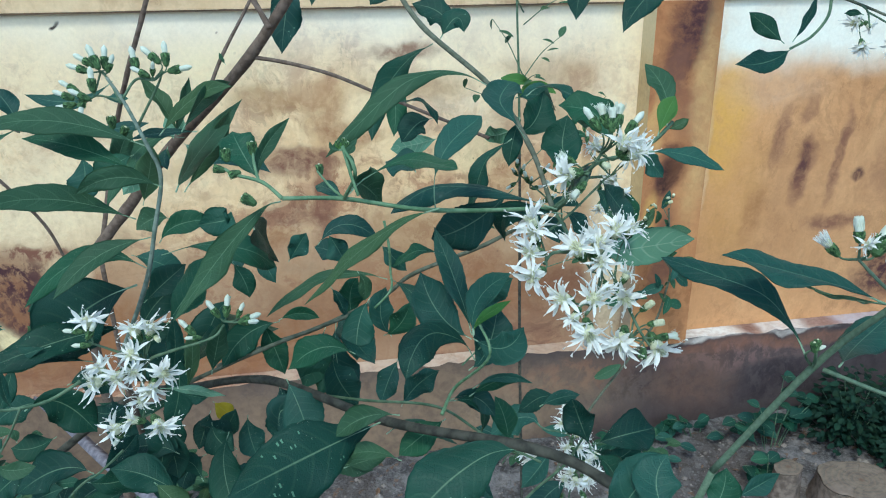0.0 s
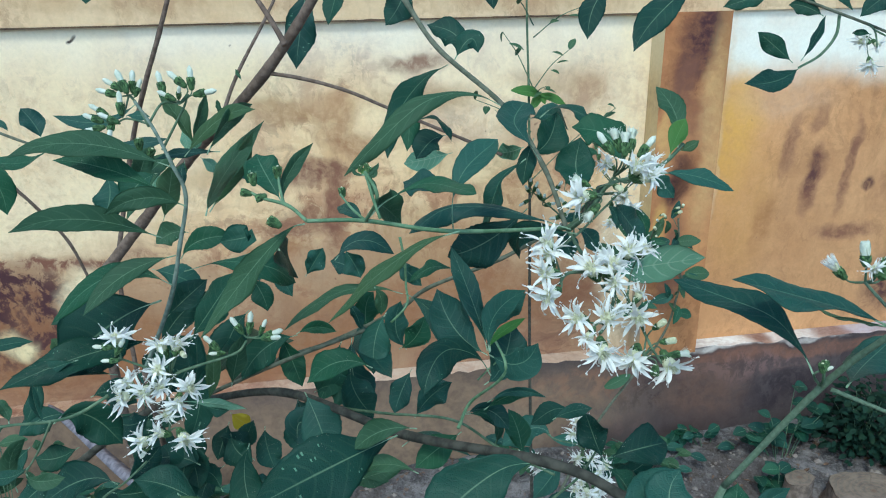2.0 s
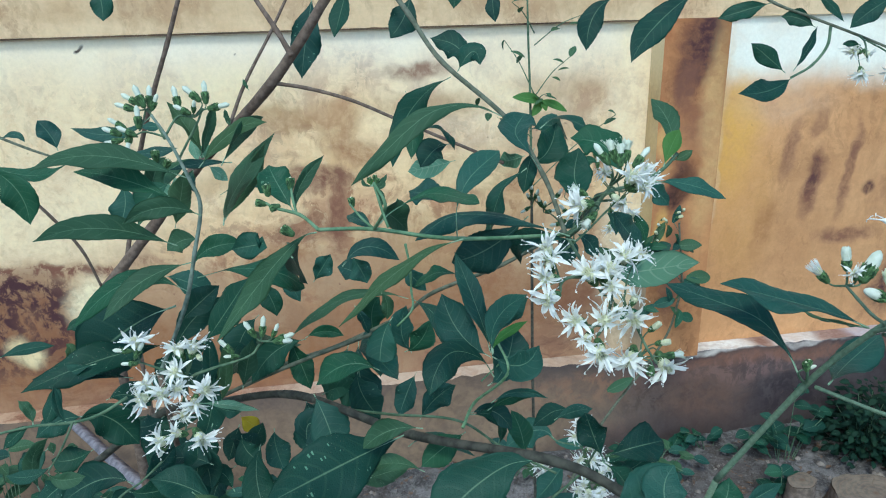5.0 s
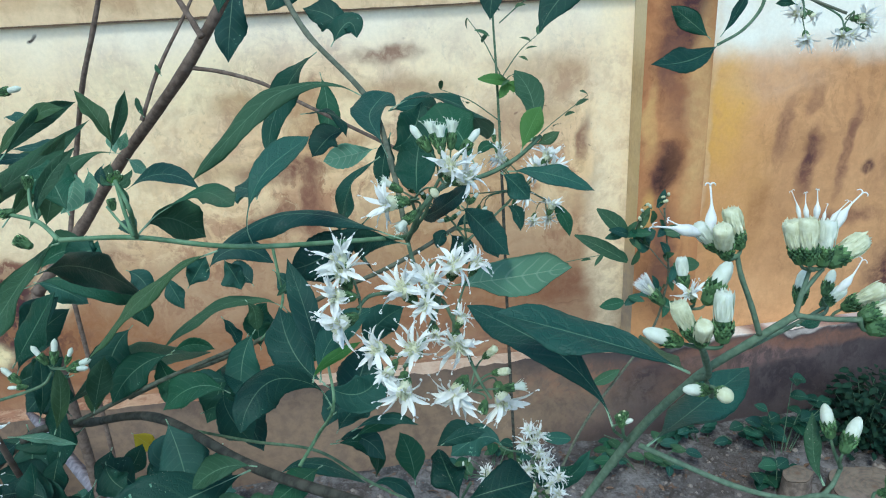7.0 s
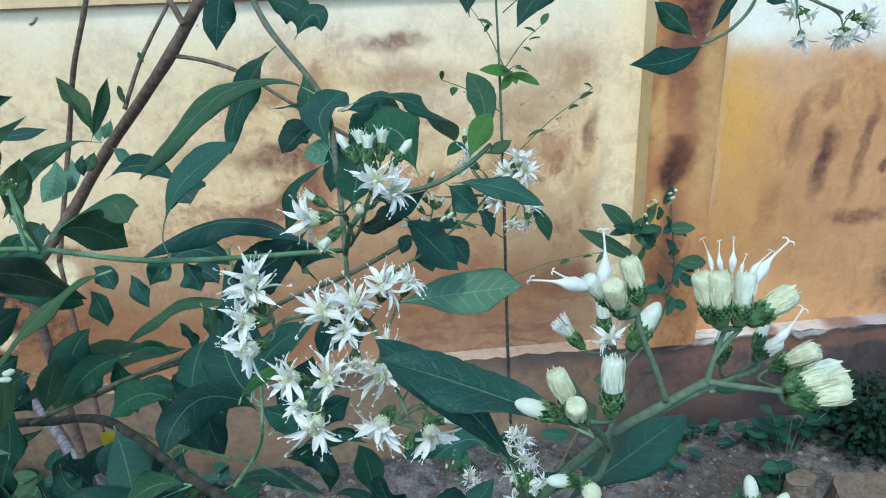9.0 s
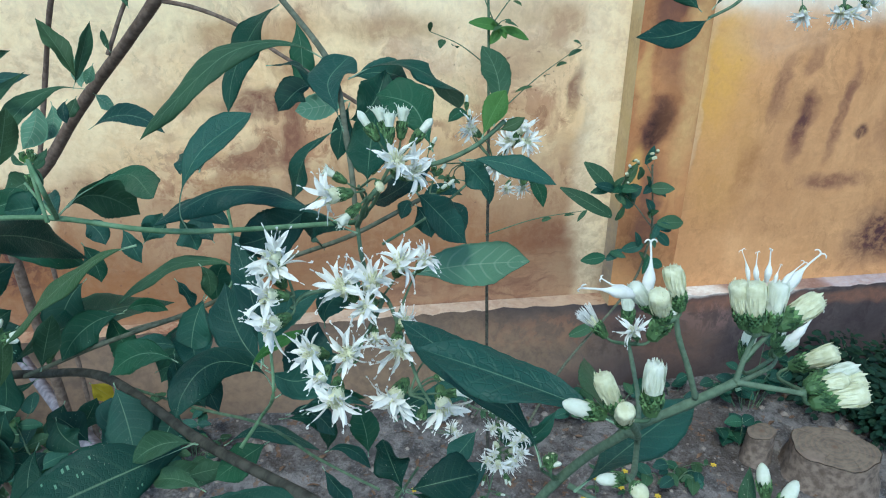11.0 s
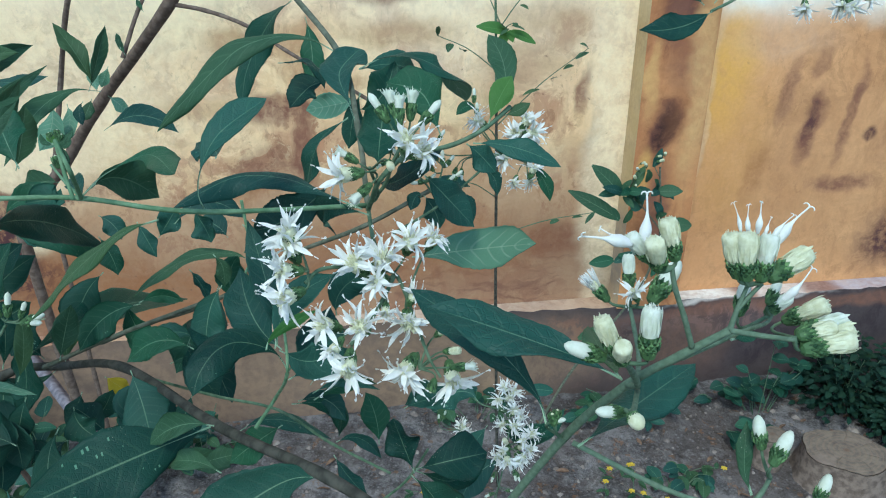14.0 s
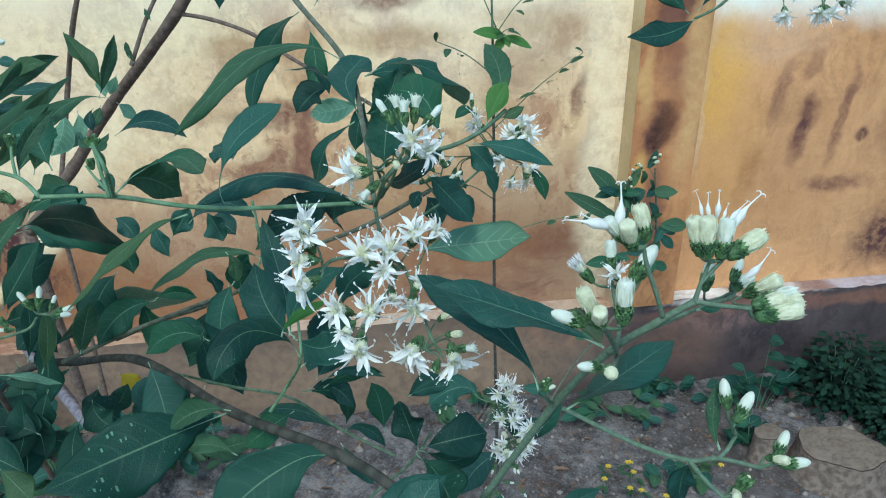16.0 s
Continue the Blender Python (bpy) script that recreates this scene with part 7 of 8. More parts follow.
flower(shrub, "bud", (-0.1115, 0.2965, 0.9841), (0.53, 0.03, 0.85), 0.0090, (-0.114, 0.3025, 0.9788))
flower(shrub, "bud", (-0.1174, 0.2989, 0.9764), (-1, -0.01, 0.08), 0.0078, (-0.114, 0.3025, 0.9788))
flower(shrub, "open", (-0.0948, 0.3005, 0.9815), (-0.3, -0.08, 0.95), 0.0162, (-0.0927, 0.3022, 0.9656))
flower(shrub, "open", (-0.0871, 0.2996, 0.9821), (0.21, -0.24, 0.95), 0.0174, (-0.0927, 0.3022, 0.9656))
flower(shrub, "cream", (-0.0845, 0.2967, 0.978), (0.54, -0.83, -0.17), 0.0066, (-0.0927, 0.3022, 0.9656))
flower(shrub, "open", (-0.096, 0.2942, 0.9719), (-0.48, -0.5, 0.73), 0.0166, (-0.0927, 0.3022, 0.9656))
flower(shrub, "open", (-0.1101, 0.2928, 0.9681), (-0.45, 0.01, 0.89), 0.0153, (-0.1094, 0.2954, 0.9603))
flower(shrub, "open", (-0.1122, 0.2889, 0.962), (-0.8, -0.59, 0.13), 0.0176, (-0.1094, 0.2954, 0.9603))
flower(shrub, "open", (-0.1019, 0.288, 0.9638), (-0.55, -0.81, -0.21), 0.0171, (-0.1094, 0.2954, 0.9603))
flower(shrub, "open", (-0.095, 0.2895, 0.9651), (0.16, -0.71, 0.68), 0.0141, (-0.0927, 0.3022, 0.9656))
flower(shrub, "open", (-0.0822, 0.2902, 0.9632), (0.51, -0.74, 0.44), 0.0178, (-0.0927, 0.3022, 0.9656))
flower(shrub, "open", (-0.0879, 0.2877, 0.9566), (-0.04, -0.93, -0.35), 0.0149, (-0.0927, 0.3022, 0.9656))
flower(shrub, "open", (-0.0951, 0.2923, 0.9483), (-0.4, -0.79, -0.46), 0.0133, (-0.0946, 0.2897, 0.9411))
flower(shrub, "open", (-0.1062, 0.2845, 0.9396), (-0.94, -0.33, -0.06), 0.0166, (-0.0946, 0.2897, 0.9411))
flower(shrub, "open", (-0.0985, 0.2865, 0.9427), (-0.85, -0.25, 0.46), 0.0137, (-0.0946, 0.2897, 0.9411))
flower(shrub, "open", (-0.0862, 0.2835, 0.9392), (0.5, -0.8, -0.33), 0.0179, (-0.0946, 0.2897, 0.9411))
flower(shrub, "bud", (-0.1054, 0.2867, 0.9341), (-0.57, -0.36, -0.74), 0.0085, (-0.0946, 0.2897, 0.9411))
flower(shrub, "bud", (-0.0597, 0.3062, 0.9853), (-0.52, 0.18, 0.83), 0.0100, (-0.0555, 0.3046, 0.9794))
flower(shrub, "bud", (-0.0534, 0.3057, 0.9865), (0.15, 0.22, 0.96), 0.0107, (-0.0555, 0.3046, 0.9794))
flower(shrub, "bud", (-0.0474, 0.3041, 0.9845), (0.45, 0.06, 0.89), 0.0080, (-0.0555, 0.3046, 0.9794))
flower(shrub, "bud", (-0.0431, 0.3024, 0.9814), (0.91, -0.2, 0.35), 0.0107, (-0.0555, 0.3046, 0.9794))
flower(shrub, "bud", (-0.044, 0.3009, 0.98), (0.95, -0.29, 0.11), 0.0100, (-0.0555, 0.3046, 0.9794))
flower(shrub, "bud", (-0.0722, 0.3045, 0.978), (-0.66, 0.17, 0.73), 0.0100, (-0.0699, 0.3036, 0.9734))
flower(shrub, "bud", (-0.0698, 0.3025, 0.9734), (-0.98, -0.17, 0.14), 0.0074, (-0.0699, 0.3036, 0.9734))
bud_spray = stem(shrub, "branch", 0.0007, 0.0005, GREEN_STEM, [(-0.0991, 0.3606, 1.0754), (-0.1047, 0.3654, 1.0869), (-0.1088, 0.3675, 1.0912)])
bud_spray_b = stem(shrub, "branch", 0.0006, 0.0004, GREEN_STEM, [(-0.0996, 0.3611, 1.0769), (-0.1091, 0.3614, 1.0797), (-0.1143, 0.3604, 1.0777)])
bud_spray_c = stem(shrub, "branch", 0.0007, 0.0005, GREEN_STEM, [(-0.0987, 0.3612, 1.0774), (-0.0919, 0.3654, 1.0863), (-0.0831, 0.364, 1.086), (-0.0783, 0.3647, 1.0902)])
bud_spray_d = stem(shrub, "branch", 0.0007, 0.0005, GREEN_STEM, [(-0.0957, 0.3661, 1.0621), (-0.0827, 0.367, 1.0826), (-0.0797, 0.3665, 1.0885)])
flower(shrub, "bud", (-0.1178, 0.3671, 1.0923), (-0.94, 0.15, 0.3), 0.0112, (-0.1079, 0.3672, 1.0906))
flower(shrub, "bud", (-0.1146, 0.3678, 1.0958), (-0.83, 0.21, 0.52), 0.0112, (-0.1079, 0.3672, 1.0906))
flower(shrub, "bud", (-0.1098, 0.3655, 1.0973), (-0.36, 0.27, 0.89), 0.0125, (-0.1079, 0.3672, 1.0906))
flower(shrub, "bud", (-0.1057, 0.369, 1.0968), (0.06, 0.23, 0.97), 0.0112, (-0.1079, 0.3672, 1.0906))
flower(shrub, "bud", (-0.1033, 0.3676, 1.0939), (0.39, 0.16, 0.9), 0.0092, (-0.1079, 0.3672, 1.0906))
flower(shrub, "bud", (-0.1112, 0.3611, 1.0872), (-0.02, 0.25, 0.97), 0.0118, (-0.1079, 0.3672, 1.0906))
flower(shrub, "bud", (-0.1222, 0.3628, 1.0842), (-0.83, 0.21, 0.52), 0.0104, (-0.1143, 0.3604, 1.0777))
flower(shrub, "bud", (-0.1255, 0.363, 1.0803), (-0.91, 0.17, 0.37), 0.0105, (-0.1143, 0.3604, 1.0777))
flower(shrub, "bud", (-0.1166, 0.3575, 1.0807), (-0.87, 0.02, 0.49), 0.0104, (-0.1143, 0.3604, 1.0777))
flower(shrub, "bud", (-0.1256, 0.3623, 1.0751), (-0.98, -0.01, -0.19), 0.0105, (-0.1143, 0.3604, 1.0777))
flower(shrub, "bud", (-0.1168, 0.3578, 1.0753), (-0.18, -0.46, -0.87), 0.0104, (-0.1143, 0.3604, 1.0777))
flower(shrub, "bud", (-0.0921, 0.3687, 1.0957), (-0.19, 0.26, 0.94), 0.0120, (-0.0831, 0.364, 1.086))
flower(shrub, "bud", (-0.0836, 0.368, 1.0974), (-0.72, 0.24, 0.65), 0.0120, (-0.0831, 0.364, 1.086))
flower(shrub, "bud", (-0.0768, 0.3671, 1.0978), (-0.02, 0.25, 0.97), 0.0120, (-0.0831, 0.364, 1.086))
flower(shrub, "bud", (-0.0705, 0.3638, 1.0908), (0.97, -0.18, 0.17), 0.0120, (-0.0831, 0.364, 1.086))
flower(shrub, "bud", (-0.0888, 0.364, 1.0899), (-0.87, 0.19, 0.45), 0.0098, (-0.0831, 0.364, 1.086))
flower(shrub, "bud", (-0.0824, 0.3614, 1.0914), (0.22, -0.41, 0.88), 0.0077, (-0.0831, 0.364, 1.086))
flower(shrub, "green", (-0.1062, 0.3638, 1.0662), (0.02, -0.02, 1), 0.0071)
flower(shrub, "green", (-0.1006, 0.3614, 1.0617), (0.48, -0.14, 0.87), 0.0064)
flower(shrub, "green", (-0.0396, 0.2682, 1.0661), (-0.12, 0.19, 0.97), 0.0057)
flower(shrub, "green", (-0.0298, 0.2695, 1.0681), (0.05, 0.17, 0.98), 0.0057)
flower(shrub, "green", (-0.0426, 0.2668, 1.061), (-0.97, 0.06, 0.24), 0.0051)
flower(shrub, "green", (-0.0369, 0.2652, 1.0593), (-0.96, -0.12, -0.24), 0.0051)
flower(shrub, "green", (-0.0323, 0.2609, 1.0496), (-0.83, 0.15, 0.54), 0.0066)
flower(shrub, "green", (-0.0046, 0.2702, 1.0581), (-0.12, 0.19, 0.97), 0.0048)
young_shoot = stem(shrub, "branch", 0.0008, 0.0006, YOUNG_STEM, [(-0.0194, 0.2572, 1.0506), (-0.0265, 0.2623, 1.056), (-0.0364, 0.265, 1.0589), (-0.0405, 0.2665, 1.061)])
young_shoot_b = stem(shrub, "branch", 0.0006, 0.0005, YOUNG_STEM, [(-0.0279, 0.2626, 1.0563), (-0.0293, 0.2663, 1.0627), (-0.0296, 0.2691, 1.0673)])
young_shoot_c = stem(shrub, "branch", 0.0008, 0.0006, YOUNG_STEM, [(0.004, 0.2613, 1.0478), (0.0084, 0.247, 1.0615), (0.0044, 0.2515, 1.0706)])
young_shoot_e = stem(shrub, "branch", 0.0006, 0.0006, YOUNG_STEM, [(0.0089, 0.2434, 1.0536), (0.0068, 0.2468, 1.0606), (0.0044, 0.2515, 1.0706)])
young_shoot_d = stem(shrub, "branch", 0.0006, 0.0004, YOUNG_STEM, [(0.004, 0.2613, 1.0478), (-0.0011, 0.2649, 1.0522), (-0.0057, 0.2678, 1.058)])
flower(shrub, "green", (0.003, 0.2523, 1.0715), (-0.26, 0.18, 0.95), 0.0029)
flower(shrub, "green", (0.005, 0.2524, 1.0722), (0.23, 0.12, 0.96), 0.0029)
flower(shrub, "green", (0.006, 0.2517, 1.0711), (0.5, 0.04, 0.86), 0.0029)
flower(shrub, "open", (0.3663, 0.4425, 1.1011), (-0.97, -0.18, 0.16), 0.0172, (0.369, 0.4433, 1.1044))
flower(shrub, "open", (0.3706, 0.436, 1.0851), (-0.21, -0.68, -0.7), 0.0161, (0.369, 0.4433, 1.1044))
flower(shrub, "open", (0.3922, 0.4337, 1.0863), (-0.56, -0.65, -0.51), 0.0172, (0.4019, 0.4377, 1.1005))
flower(shrub, "open", (0.3993, 0.4327, 1.0859), (0.08, -0.78, -0.62), 0.0166, (0.4019, 0.4377, 1.1005))
flower(shrub, "open", (0.4163, 0.445, 1.0962), (0.8, -0.59, 0.13), 0.0187, (0.4019, 0.4377, 1.1005))
flower(shrub, "open", (0.3767, 0.4401, 1.0983), (0.35, -0.66, -0.67), 0.0127, (0.369, 0.4433, 1.1044))
flower(shrub, "open", (0.4181, 0.4422, 1.0892), (0.54, -0.75, -0.38), 0.0141, (0.4019, 0.4377, 1.1005))
hang_flower_twig = stem(shrub, "branch", 0.0007, 0.0005, GREEN_STEM, [(0.3455, 0.414, 1.1132), (0.3451, 0.4072, 1.109), (0.3418, 0.3992, 1.0998)])
hang_flower_twig_b = stem(shrub, "branch", 0.0007, 0.0005, GREEN_STEM, [(0.3834, 0.4537, 1.1083), (0.3959, 0.4431, 1.0985), (0.395, 0.435, 1.0907)])
back_spray = stem(shrub, "branch", 0.0008, 0.0006, GREEN_STEM, [(0.1131, 0.3806, 0.9767), (0.1416, 0.393, 0.9879), (0.1684, 0.4075, 1.0031), (0.1793, 0.4097, 1.0109), (0.2114, 0.4711, 0.985)])
back_bud_spray = stem(shrub, "branch", 0.0006, 0.0004, GREEN_STEM, [(0.1416, 0.3930, 0.9879), (0.1318, 0.3940, 1.0028), (0.1210, 0.3960, 1.0126), (0.1149, 0.3980, 1.0183)])
back_bud_twig = stem(shrub, "branch", 0.0006, 0.0004, GREEN_STEM, [(0.1416, 0.3930, 0.9879), (0.1406, 0.3920, 1.0003), (0.1425, 0.3940, 1.0063), (0.1435, 0.3950, 1.0106)])
flower(shrub, "bud", (0.1108, 0.3955, 1.0210), (-0.53, -0.47, 0.71), 0.0079, (0.1149, 0.3980, 1.0183))
flower(shrub, "bud", (0.1161, 0.3962, 1.0219), (0.19, -0.41, 0.89), 0.0081, (0.1149, 0.3980, 1.0183))
flower(shrub, "bud", (0.1108, 0.3898, 1.0274), (-0.21, -0.56, 0.80), 0.0084, (0.1149, 0.3980, 1.0183))
flower(shrub, "bud", (0.1098, 0.3990, 1.0114), (-0.88, -0.12, -0.45), 0.0075, (0.1149, 0.3980, 1.0183))
flower(shrub, "bud", (0.1203, 0.3918, 1.0159), (-0.08, -0.66, 0.75), 0.0079, (0.1210, 0.3960, 1.0126))
flower(shrub, "bud", (0.1179, 0.3946, 1.0175), (-0.35, -0.29, 0.89), 0.0090, (0.1210, 0.3960, 1.0126))
flower(shrub, "bud", (0.1298, 0.3947, 1.0013), (-0.99, 0.10, -0.14), 0.0088, (0.1318, 0.3940, 1.0028))
flower(shrub, "bud", (0.1292, 0.3908, 1.0228), (0.40, -0.39, 0.83), 0.0085, (0.1210, 0.3960, 1.0126))
flower(shrub, "bud", (0.1266, 0.3994, 1.0091), (0.94, 0.32, 0.04), 0.0085, (0.1210, 0.3960, 1.0126))
flower(shrub, "bud", (0.1365, 0.3979, 1.0022), (0.80, 0.45, 0.40), 0.0083, (0.1318, 0.3940, 1.0028))
flower(shrub, "bud", (0.1387, 0.3898, 1.0181), (-0.32, -0.47, 0.82), 0.0089, (0.1435, 0.3950, 1.0106))
flower(shrub, "bud", (0.1435, 0.3961, 1.0140), (-0.00, 0.07, 1.00), 0.0091, (0.1435, 0.3950, 1.0106))
flower(shrub, "bud", (0.1468, 0.3894, 1.0039), (0.59, -0.39, 0.71), 0.0083, (0.1406, 0.3920, 1.0003))
flower(shrub, "bud", (0.1508, 0.3947, 1.0036), (0.75, 0.03, 0.66), 0.0093, (0.1406, 0.3920, 1.0003))
flower(shrub, "bud", (0.1363, 0.3995, 1.0093), (-0.59, 0.36, 0.72), 0.0090, (0.1425, 0.3940, 1.0063))
flower(shrub, "bud", (0.1478, 0.4001, 1.0109), (0.64, 0.56, 0.53), 0.0090, (0.1435, 0.3950, 1.0106))
low_spray = stem(shrub, "branch", 0.0010, 0.0007, GREEN_STEM, [(0.1915, 0.6356, 0.6902), (0.2091, 0.6143, 0.6749), (0.2355, 0.5972, 0.6707), (0.2314, 0.5745, 0.6462), (0.2187, 0.5509, 0.6175), (0.2019, 0.521, 0.5976)])
flower(shrub, "open", (0.1639, 0.4, 1.0337), (-0.77, -0.17, 0.61), 0.0179, (0.1793, 0.4097, 1.0109))
flower(shrub, "open", (0.1916, 0.3967, 1.0346), (0.42, -0.21, 0.88), 0.0193, (0.1793, 0.4097, 1.0109))
flower(shrub, "open", (0.194, 0.3931, 1.0273), (0.68, -0.68, 0.26), 0.0179, (0.1793, 0.4097, 1.0109))
flower(shrub, "open", (0.1842, 0.3943, 1.0271), (-0.7, -0.7, 0.12), 0.0179, (0.1793, 0.4097, 1.0109))
flower(shrub, "open", (0.1808, 0.4082, 1.008), (-0.41, -0.74, -0.53), 0.0173, (0.1793, 0.4097, 1.0109))
flower(shrub, "open", (0.216, 0.469, 0.9816), (0.34, 0.01, 0.94), 0.0175, (0.2114, 0.4711, 0.985))
flower(shrub, "open", (0.2087, 0.4943, 0.9623), (-0.42, -0.62, -0.66), 0.0158, (0.2114, 0.4711, 0.985))
flower(shrub, "open", (0.215, 0.4748, 0.9699), (-0.27, -0.78, -0.57), 0.0152, (0.2114, 0.4711, 0.985))
flower(shrub, "bud", (0.1534, 0.4181, 0.9977), (-0.42, -0.49, -0.77), 0.0084, (0.1793, 0.4097, 1.0109))
flower(shrub, "bud", (0.1576, 0.4172, 0.997), (-0.09, -0.56, -0.83), 0.0084, (0.1793, 0.4097, 1.0109))
flower(shrub, "bud", (0.1455, 0.4185, 1.0205), (0.52, 0.12, 0.84), 0.0083, (0.1793, 0.4097, 1.0109))
flower(shrub, "bud", (0.1758, 0.4159, 0.9993), (-0.09, -0.56, -0.83), 0.0092, (0.1793, 0.4097, 1.0109))
flower(shrub, "bud", (0.1661, 0.4255, 1.0418), (0.05, 0.24, 0.97), 0.0083, (0.1793, 0.4097, 1.0109))
flower(shrub, "bud", (0.1673, 0.4222, 1.0348), (0.05, 0.24, 0.97), 0.0074, (0.1793, 0.4097, 1.0109))
flower(shrub, "open", (0.2349, 0.6096, 0.6957), (-0.16, -0.05, 0.99), 0.0226, (0.2355, 0.5972, 0.6707))
flower(shrub, "open", (0.245, 0.6064, 0.692), (0.53, -0.44, 0.72), 0.0226, (0.2355, 0.5972, 0.6707))
flower(shrub, "open", (0.2278, 0.6047, 0.6837), (-0.78, -0.36, 0.52), 0.0213, (0.2355, 0.5972, 0.6707))
flower(shrub, "open", (0.2417, 0.5899, 0.6806), (0.34, -0.34, 0.88), 0.0259, (0.2355, 0.5972, 0.6707))
flower(shrub, "open", (0.2277, 0.5851, 0.6667), (-0.81, -0.58, 0.05), 0.0222, (0.2355, 0.5972, 0.6707))
flower(shrub, "open", (0.2386, 0.5748, 0.6716), (0.54, -0.77, 0.34), 0.0238, (0.2355, 0.5972, 0.6707))
flower(shrub, "open", (0.2583, 0.5767, 0.6585), (0.53, -0.44, 0.72), 0.0241, (0.2314, 0.5745, 0.6462))
flower(shrub, "open", (0.2545, 0.5702, 0.6441), (0.55, -0.83, -0.06), 0.0241, (0.2314, 0.5745, 0.6462))
flower(shrub, "open", (0.2188, 0.5641, 0.6443), (-0.84, -0.52, 0.16), 0.0238, (0.2314, 0.5745, 0.6462))
flower(shrub, "open", (0.2267, 0.5529, 0.6467), (-0.35, -0.91, -0.21), 0.0264, (0.2314, 0.5745, 0.6462))
flower(shrub, "open", (0.2403, 0.5588, 0.6398), (0.13, -0.92, -0.37), 0.0219, (0.2314, 0.5745, 0.6462))
flower(shrub, "cream", (0.2444, 0.5726, 0.6462), (0.76, -0.43, 0.49), 0.0137, (0.2314, 0.5745, 0.6462))
flower(shrub, "cream", (0.2311, 0.5765, 0.6503), (-0.45, -0.06, 0.89), 0.0137, (0.2314, 0.5745, 0.6462))
flower(shrub, "open", (0.2394, 0.6038, 0.6853), (0.65, -0.56, 0.52), 0.0213, (0.2355, 0.5972, 0.6707))
flower(shrub, "open", (0.2475, 0.5861, 0.6744), (0.34, -0.34, 0.88), 0.0222, (0.2355, 0.5972, 0.6707))
flower(shrub, "open", (0.2466, 0.5674, 0.659), (0.65, -0.56, 0.52), 0.0207, (0.2314, 0.5745, 0.6462))
flower(shrub, "open", (0.2265, 0.566, 0.6504), (-0.84, -0.46, 0.28), 0.0207, (0.2314, 0.5745, 0.6462))
flower(shrub, "open", (0.2456, 0.56, 0.6438), (0.47, -0.87, -0.16), 0.0207, (0.2314, 0.5745, 0.6462))
flower(shrub, "open", (0.1908, 0.6138, 0.6457), (-0.42, -0.23, 0.88), 0.0252, (0.1856, 0.5966, 0.655))
flower(shrub, "open", (0.1951, 0.6105, 0.6403), (0.26, -0.91, -0.31), 0.0219, (0.1856, 0.5966, 0.655))
flower(shrub, "bud", (0.2137, 0.5559, 0.6261), (-0.41, -0.51, -0.76), 0.0106, (0.2187, 0.5509, 0.6175))
flower(shrub, "bud", (0.2356, 0.5537, 0.6281), (0.09, -0.6, -0.8), 0.0119, (0.2314, 0.5745, 0.6462))
flower(shrub, "bud", (0.2388, 0.5525, 0.6266), (0.25, -0.6, -0.76), 0.0106, (0.2314, 0.5745, 0.6462))
flower(shrub, "bud", (0.2076, 0.5411, 0.6173), (-0.96, -0.17, -0.23), 0.0105, (0.2187, 0.5509, 0.6175))
flower(shrub, "bud", (0.2064, 0.5364, 0.6073), (-0.7, -0.39, -0.6), 0.0105, (0.2187, 0.5509, 0.6175))
flower(shrub, "bud", (0.217, 0.5361, 0.6098), (0.69, -0.54, -0.49), 0.0105, (0.2187, 0.5509, 0.6175))
flower(shrub, "bud", (0.2276, 0.54, 0.6208), (0.95, -0.29, 0.08), 0.0092, (0.2187, 0.5509, 0.6175))
flower(shrub, "bud", (0.2154, 0.5327, 0.6023), (0.25, -0.6, -0.76), 0.0105, (0.2187, 0.5509, 0.6175))
flower(shrub, "bud", (0.1665, 0.6209, 0.6532), (0.04, 0.27, 0.96), 0.0098, (0.1856, 0.5966, 0.655))
flower(shrub, "bud", (0.1726, 0.6219, 0.657), (0.37, 0.2, 0.91), 0.0098, (0.1856, 0.5966, 0.655))
flower(shrub, "bud", (0.2418, 0.5333, 0.6113), (0.41, -0.59, -0.69), 0.0092, (0.2187, 0.5509, 0.6175))
leaf(low_spray, (0.2091, 0.6143, 0.6749), (0.1901, 0.6264, 0.6825), (0.1542, 0.6277, 0.6634), 0.0315, (-0.29, -0.52, 0.8))
leaf(low_spray, (0.2211, 0.5992, 0.6707), (0.2622, 0.5911, 0.6432), (0.3018, 0.6066, 0.6634), 0.0250, (0.12, -0.93, 0.35))
leaf(low_spray, (0.2147, 0.595, 0.6602), (0.196, 0.5874, 0.6394), (0.1777, 0.5823, 0.6238), 0.0271, (-0.48, -0.56, 0.68))
leaf(low_spray, (0.226, 0.5623, 0.6428), (0.1971, 0.559, 0.6276), (0.1786, 0.5491, 0.6023), 0.0300, (-0.47, -0.52, 0.72))
leaf(low_spray, (0.1684, 0.4075, 1.0031), (0.1759, 0.4092, 0.9967), (0.1779, 0.4092, 0.9853), 0.0090, (0.32, -0.94, 0.08))
leaf(low_spray, (0.2134, 0.4708, 0.9849), (0.224, 0.4691, 0.9721), (0.2285, 0.4673, 0.9572), 0.0096, (0.18, -0.96, 0.22))
leaf(low_spray, (0.1671, 0.4215, 1.0333), (0.1622, 0.4236, 1.0365), (0.155, 0.4224, 1.0318), 0.0067, (-0.13, -0.83, 0.55))
stem(shrub, "branch", 0.0085, 0.0066, BARK, [(-0.36, 0.95, -0.03), (-0.3493, 0.9472, 0.38), (-0.3385, 0.9044, 0.79)])
stem(shrub, "branch", 0.0045, 0.0032, BARK, [(-0.33, 0.93, -0.03), (-0.3357, 0.9884, 0.3719), (-0.3414, 1.0068, 0.7737)])
